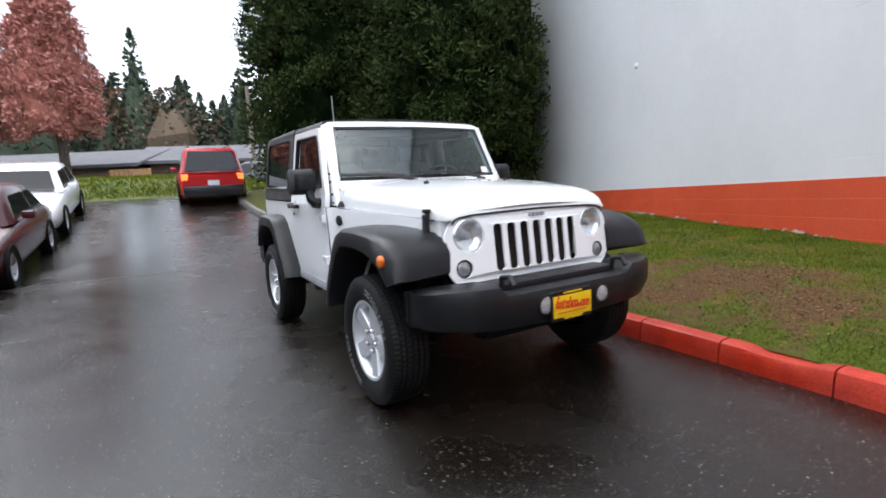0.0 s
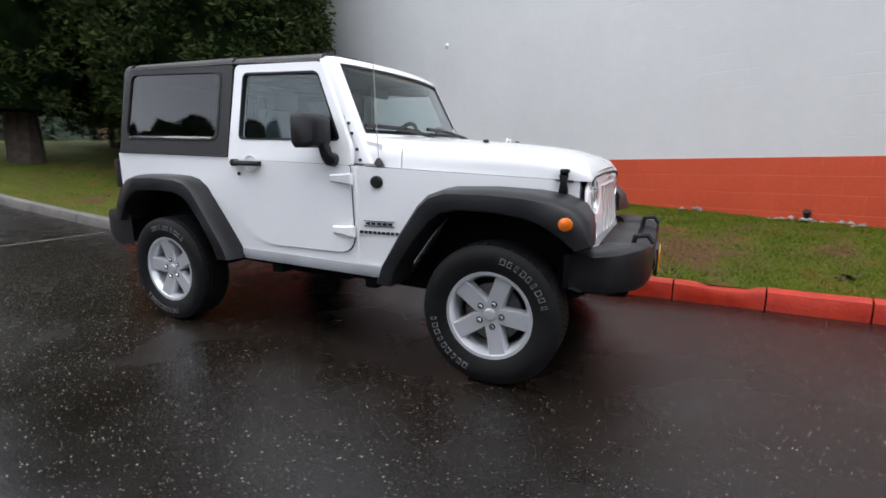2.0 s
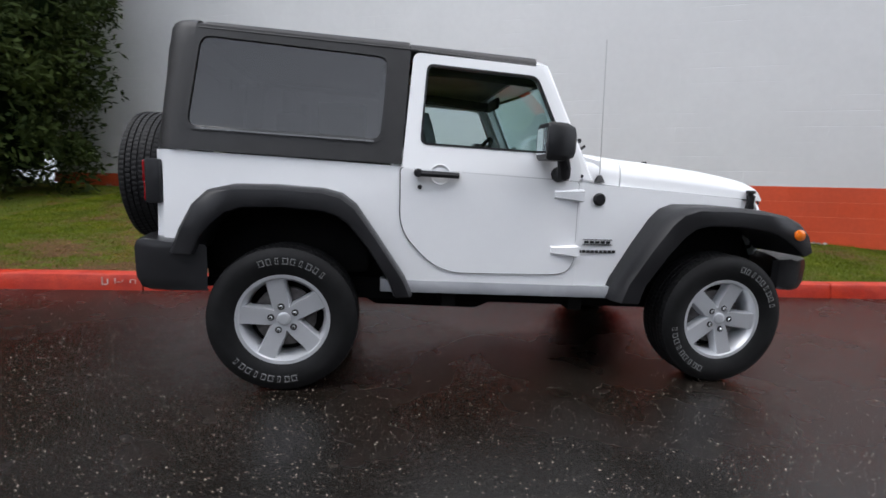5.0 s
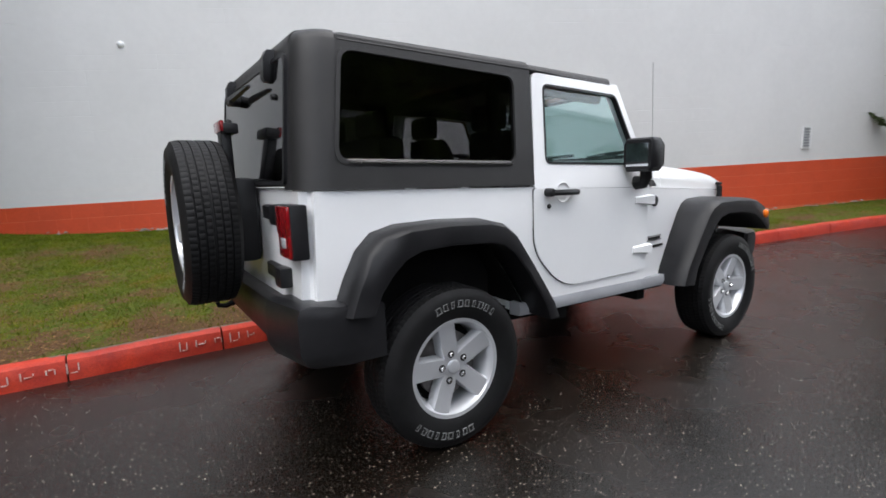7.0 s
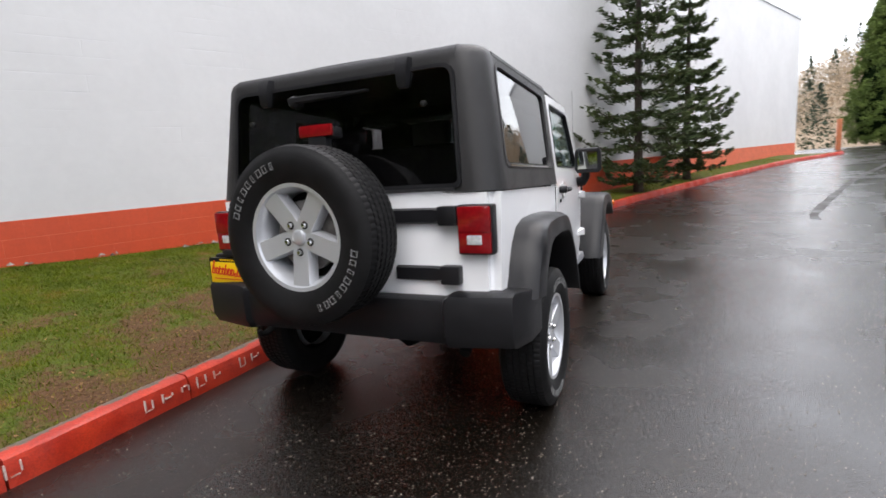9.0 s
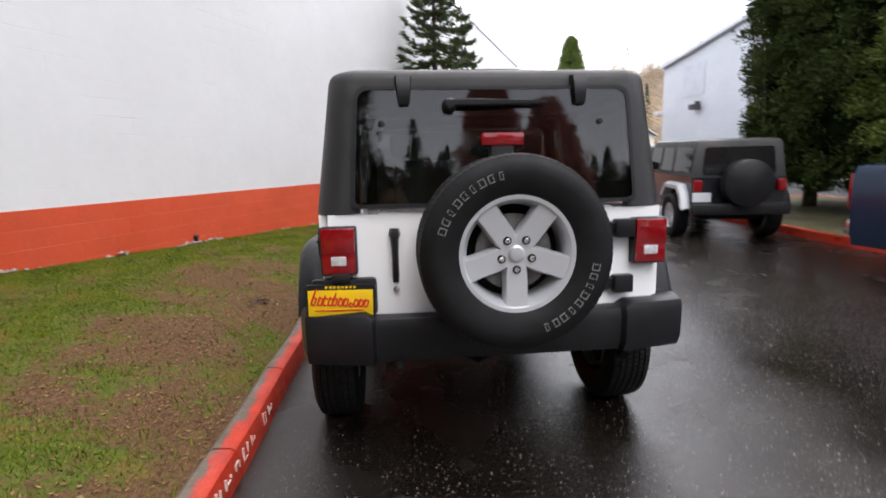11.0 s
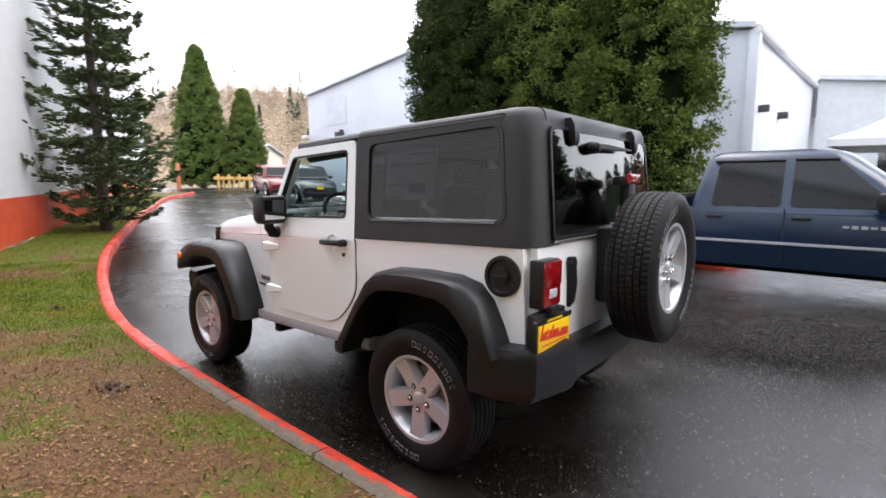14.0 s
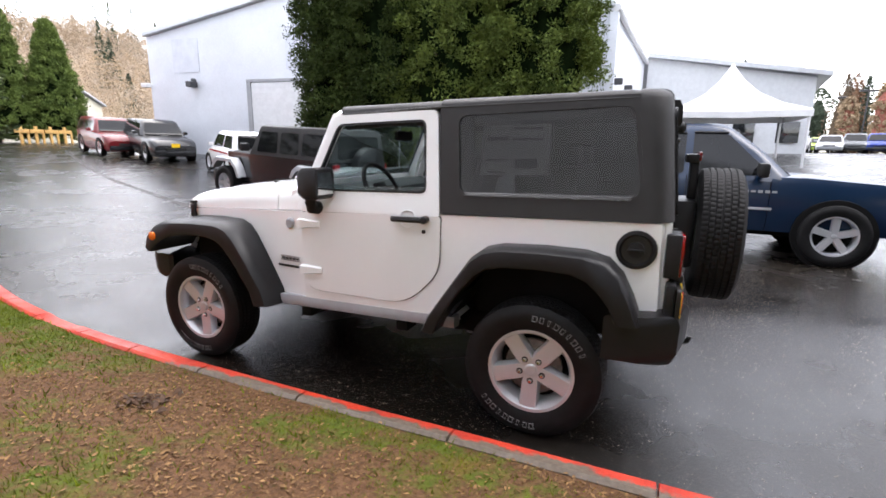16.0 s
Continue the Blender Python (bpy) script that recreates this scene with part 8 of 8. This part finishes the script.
for s in (-1, 1):
    for x0, x1 in ((-1.95, -1.15), (-1.05, -0.45), (-0.35, 0.35)):
        part("side_window", plate(rounded([(x0, 1.22), (x1, 1.22), (x1 - (0.12 if x1 > 0.2 else 0.02), 1.66), (x0 + 0.02, 1.66)], 0.05, 3), [], lambda u, v, w: (u, s * (0.77 - 0.12 * (v - 1.13) + 0.008 - 0.02 * w), v)), WINDOW, dk, "dark side glass", 0)
    for xw in (-1.47, 1.47):
        wheel(dk, Matrix.Translation((xw, s * 0.80, 0.41)) @ (LEFT if s > 0 else RIGHT), R=0.41, width=0.26, rim_r=0.225, letters=False, detail=False, alloy=ALLOY_DARK if s < 0 else ALLOY)
        top = [(xw + a, z) for a, z in ((-0.62, 0.6), (-0.5, 0.86), (-0.32, 1.02), (0.3, 1.03), (0.42, 0.95), (0.52, 0.78))]
        low_ = [(xw + a, z) for a, z in ((-0.52, 0.6), (-0.42, 0.8), (-0.28, 0.92), (0.24, 0.93), (0.34, 0.86), (0.44, 0.74))]
        # left flares are silver to stand for lit body colour; right ones black
        part("wheel_flare", loft([[(x, s * 0.72, z), (x, s * 0.86, z), (x, s * 0.92, z - 0.03), (xi, s * 0.92, zi), (xi, s * 0.72, zi)] for (x, z), (xi, zi) in zip(top, low_)]), SILVER_P if s > 0 else PLASTIC, dk, "wheel arch flare, silvered as lit body colour" if s > 0 else "black wheel arch flare")
    part("tail_lamp", boxed((-2.12, s * 0.69, 1.0), (0.08, 0.14, 0.2), 0.015), RED_LENS, dk, "red tail lamp")
    part("door_mirror", boxed((0.55, s * 0.93, 1.3), (0.12, 0.2, 0.18), 0.04), PLASTIC, dk, "black mirror")
part("windscreen", plate(rounded([(-0.64, 1.26), (0.64, 1.26), (0.6, 1.68), (-0.6, 1.68)], 0.05, 3), [], lambda u, v, w: (0.66 - (v - 1.2) * 0.6 - 0.02 * w, u, v)), WINDOW, dk, "dark windscreen", 0)
part("back_glass", plate(rounded([(-0.6, 1.2), (0.6, 1.2), (0.56, 1.66), (-0.56, 1.66)], 0.06, 3), [], lambda u, v, w: (-2.10 + (v - 1.14) * 0.1 + 0.02 * w, u, v)), WINDOW, dk, "dark back glass", 0)
part("spare_wheel_cover", lathe([(0.0001, 0.14), (0.36, 0.135), (0.395, 0.11), (0.40, -0.08), (0.36, -0.12)], 32, Matrix.Translation((-2.28, -0.05, 1.05)) @ BACK), PLASTIC, dk, "black spare wheel cover")
part("rear_bumper", boxed((-2.2, 0, 0.60), (0.2, 1.6, 0.2), 0.05), PLASTIC, dk, "black bumper")
part("front_bumper", boxed((2.0, 0, 0.62), (0.22, 1.6, 0.2), 0.06), PLASTIC, dk, "black bumper")
part("number_plate", boxed((-2.16, 0.62, 0.80), (0.02, 0.31, 0.16), 0.005), PLATE_W, dk, "pale plate", 0)
part("chassis", boxed((0, 0, 0.5), (3.9, 1.0, 0.24), 0.03), UNDER, dk)

# ---------------------------------------------------------------- street things
bar = thing("barricade", "yellow timber barricade at the drive's end", "barricade")
YT = mat("yellow_timber", (0.55, 0.33, 0.10), 0.6, vary=0.15)
bp_ = (33.4, -14.0)
for q in range(4):
    part("board", boxed((bp_[0] + q * 0.02, bp_[1] - q * 0.8, ground_z(*bp_) + 0.75), (0.12, 0.74, 0.22), 0.01), YT, bar)
    part("post", boxed((bp_[0] + 0.1, bp_[1] - q * 0.8, ground_z(*bp_) + 0.5), (0.12, 0.14, 1.1), 0.01), YT, bar)
    part("brace", boxed((bp_[0] + 0.05, bp_[1] - q * 0.8 - 0.35, ground_z(*bp_) + 0.35), (0.08, 0.12, 0.8), 0.01, None), YT, bar)
pst = thing("bollard_post", "orange painted timber post beside the drive", "post")
part("post", boxed((31.9, -10.6, ground_z(32, -11) + 0.8), (0.22, 0.22, 1.9), 0.03), mat("orange_post_paint", (0.42, 0.13, 0.05), 0.6, vary=0.1), pst)
for q, (px, d) in enumerate(((0.815, 70), (0.86, 62))):
    x, y = -1.75 + d * (0.414 - 0.91 * px), 3.17 + d * (-0.91 - 0.414 * px)
    lp_ = thing("lot_lamp", "dark twin-head lot lamp on a tall pole", "street lamp", "lot lamps")
    part("pole", tube([(x, y, 0.8), (x, y, 9.0)], 0.1, 8), DARKPRINT, lp_)
    part("lamp_head", boxed((x + 0.5, y, 9.0), (0.9, 0.5, 0.25), 0.05), DARKPRINT, lp_)
    part("lamp_head", boxed((x - 0.5, y, 9.0), (0.9, 0.5, 0.25), 0.05), DARKPRINT, lp_)
for px, d, h in ((0.825, 64, 7.2), (0.895, 58, 8.0)):
    x, y = -1.75 + d * (0.414 - 0.91 * px), 3.17 + d * (-0.91 - 0.414 * px)
    dense_tree("autumn_tree", "narrow rust-coloured columnar tree on the lot", x, y, h, 0.95, column_prof, RUSSET, 90, 26, clear=1.2, seed=px, size=0.4, leaf=(0.4, 0.2), trunk=0.1, z=1.2, group="columnar lot trees")
upole = thing("utility_pole", "weathered grey-brown timber pole on the grass bank", "pole")
part("pole", tube([(-22, 2.8, 1.2), (-22.02, 2.8, 6.6)], [0.11, 0.085], 10), mat("weathered_timber", (0.20, 0.16, 0.125), 0.8, vary=0.25, scale=7), upole)
part("pole_collar", tube([(-22, 2.8, 1.62), (-22, 2.8, 1.70)], 0.125, 10), GREY_SILL, upole)
# gutter strip across the drive
gp = smooth_line([(6.2, -3.75), (7.5, -4.1), (13.6, -6.35), (19, -8.8), (25, -11.6)], 8)
gr = []
for i, p in enumerate(gp):
    d = (gp[min(i + 1, len(gp) - 1)] - gp[max(i - 1, 0)]).normalized()
    nv = Vector((-d.y, d.x))
    w = 0.075 + 0.03 * noise.noise((p.x, p.y, 0))
    gr.append([(p.x + nv.x * a, p.y + nv.y * a, ground_z(p.x, p.y) + b) for a, b in ((-w, -0.02), (-w, 0.004), (0, 0.006), (w, 0.004), (w, -0.02))])
tagged(part("gutter_strip", loft(gr), mat("dark_wet_gutter", (0.016, 0.013, 0.010), 0.5, spec=0.3, vary=0.4, scale=3, rough_vary=0.15), None), "dark wet patched gutter strip across the drive", "gutter", kind="structure")
# small fittings on the long wall
vt = thing("wall_vent", "small grey louvred vent on the white wall", "vent")
vm = Matrix.Translation(wall_pt(8.3, 1.68, 0.012)) @ Matrix.Rotation(ang_w, 4, "Z")
part("vent_frame", plate([(-0.09, -0.2), (0.09, -0.2), (0.09, 0.2), (-0.09, 0.2)], [[(-0.07, -0.18), (0.07, -0.18), (0.07, 0.18), (-0.07, 0.18)]], lambda u, v, w: tuple(vm @ Vector((u, -0.015 + 0.03 * w, v)))), TRIM, vt, "", 0)
for q in range(7):
    part("vent_slat", boxed((0, 0, -0.15 + q * 0.05), (0.15, 0.012, 0.035), 0, vm @ Matrix.Translation((0, 0, 0))), GREY_SILL, vt, "", 0)
for x, z, r in ((-2.11, 3.17, 0.05),):
    fx = thing("wall_fitting", "small white domed fitting on the wall", "fitting")
    part("dome", lathe([(r, 0), (r * 0.9, r * 0.5), (r * 0.5, r * 0.85), (0.0001, r * 0.95)], 16, Matrix.Translation(wall_pt(x, z, 0)) @ Matrix.Rotation(ang_w, 4, "Z") @ RIGHT), TRIM, fx)

# small things by the wall and on the verge
pp = thing("pipe_stub", "short black pipe stub at the wall's foot", "pipe")
part("pipe", tube([tuple(wall_pt(3.38, 0.38, 0.05)), tuple(wall_pt(3.38, 0.51, 0.05)), tuple(wall_pt(3.38, 0.55, 0.07))], [0.035, 0.035, 0.04], 12), INKY, pp)
part("pipe_clip", boxed((0, 0, 0), (0.10, 0.10, 0.02), 0.006, Matrix.Translation(wall_pt(3.38, 0.46, 0.05)) @ Matrix.Rotation(ang_w, 4, "Z")), GREY_SILL, pp)


def verge_near(x, y):
    best = min(range(len(vv)), key=lambda i: (vv[i][0] - x) ** 2 + (vv[i][1] - y) ** 2)
    return vv[best][2]


DARKLEAF = foliage_mat("wet_dark_leaf", (0.02, 0.012, 0.008), (0.10, 0.055, 0.032), patch=40)
rl = random.Random(5)
for cx, cy, rad, n in ((0.62, 1.78, 0.15, 50), (3.3, 1.52, 0.09, 26)):
    lv, lf = [], []
    for q in range(n):
        x, y = rl.gauss(cx, rad * 0.5), rl.gauss(cy, rad * 0.4)
        z = verge_near(x, y) + rl.uniform(0.006, 0.02)
        w = rl.uniform(0.010, 0.022)
        e = Euler((rl.uniform(-0.7, 0.7), rl.uniform(-0.7, 0.7), rl.uniform(0, 6.28)))
        n0 = len(lv)
        for dx, dy, dz in ((-1.5, 0, 0), (-0.3, 0.7, 0.25), (0.6, 0.5, 0.1), (1.6, 0, 0.2), (0.5, -0.6, 0.1), (-0.4, -0.7, 0.25)):
            o = Vector((dx * w, dy * w, dz * w))
            o.rotate(e)
            lv.append(Vector((x, y, z)) + o)
        lf.append(tuple(range(n0, n0 + 6)))
    tagged(raw("leaf_clump", lv, lf, DARKLEAF), "clump of wet dark leaves on the verge", "leaves", "leaf clumps on the verge", kind="stuff")
scrap = thing("plastic_scrap", "tiny bright green plastic scrap on the soil", "litter")
z = verge_near(0.568, 1.607) + 0.012
sc = loft([[(0.568 + a + b, 1.607 + c, z + d) for a, c, d in ((-0.016, -0.004, 0.0), (0.0, 0.006, 0.008), (0.014, -0.002, 0.004), (0.0, -0.008, 0.001))] for b in (0.0, 0.012)])
part("scrap", sc, mat("green_plastic", (0.03, 0.42, 0.22), 0.35, vary=0.1, scale=60), scrap)

# a pale sealed joint across the drive
jv = []
for q in range(40):
    y = 1.1 - q * 0.19
    x = -5.45 + 0.05 * noise.noise((0, y * 0.7, 3)) + 0.03 * y
    w = 0.018 + 0.01 * noise.noise((5, y * 1.3, 0))
    jv.append([(x - w, y, ground_z(x, y) - 0.01), (x - w, y, ground_z(x, y) + 0.004), (x + w, y, ground_z(x, y) + 0.004), (x + w, y, ground_z(x, y) - 0.01)])
tagged(part("road_joint", loft(jv), mat("pale_joint_filler", (0.14, 0.13, 0.115), 0.5, vary=0.3, scale=9), None), "pale worn joint line across the asphalt", "road joint", kind="structure")

# ---------------------------------------------------------------- blocks of the orange band
bm = boxed((0, 0, 0), (0.4094, 0.018, 0.1992), 0.003)
block = part("block", bm, WALL_ORANGE, orange_band, smooth=0)
ang = math.atan2(wdir.y, wdir.x)
tilt = math.atan(0.025 * wdir.x)
xs_step = 0.41 * wdir.x
count = 0
for row in range(4):
    x = WX0 + 0.12 + (xs_step / 2 if row % 2 else 0)
    while x < 15.5:
        z = stripe_top(x) - 0.102 - row * 0.204
        if z + 0.1 > wall_base(x) - 0.03 and count < 290:
            p = wall_pt(x, z, -0.003)
            m = Matrix.Translation(p) @ Matrix.Rotation(ang, 4, "Z") @ Matrix.Rotation(-tilt, 4, "Y")
            if count == 0:
                ob = block
            else:
                ob = new("block", block.data)
                ob.parent = orange_band
            ob.matrix_local = m
            count += 1
        x += xs_step
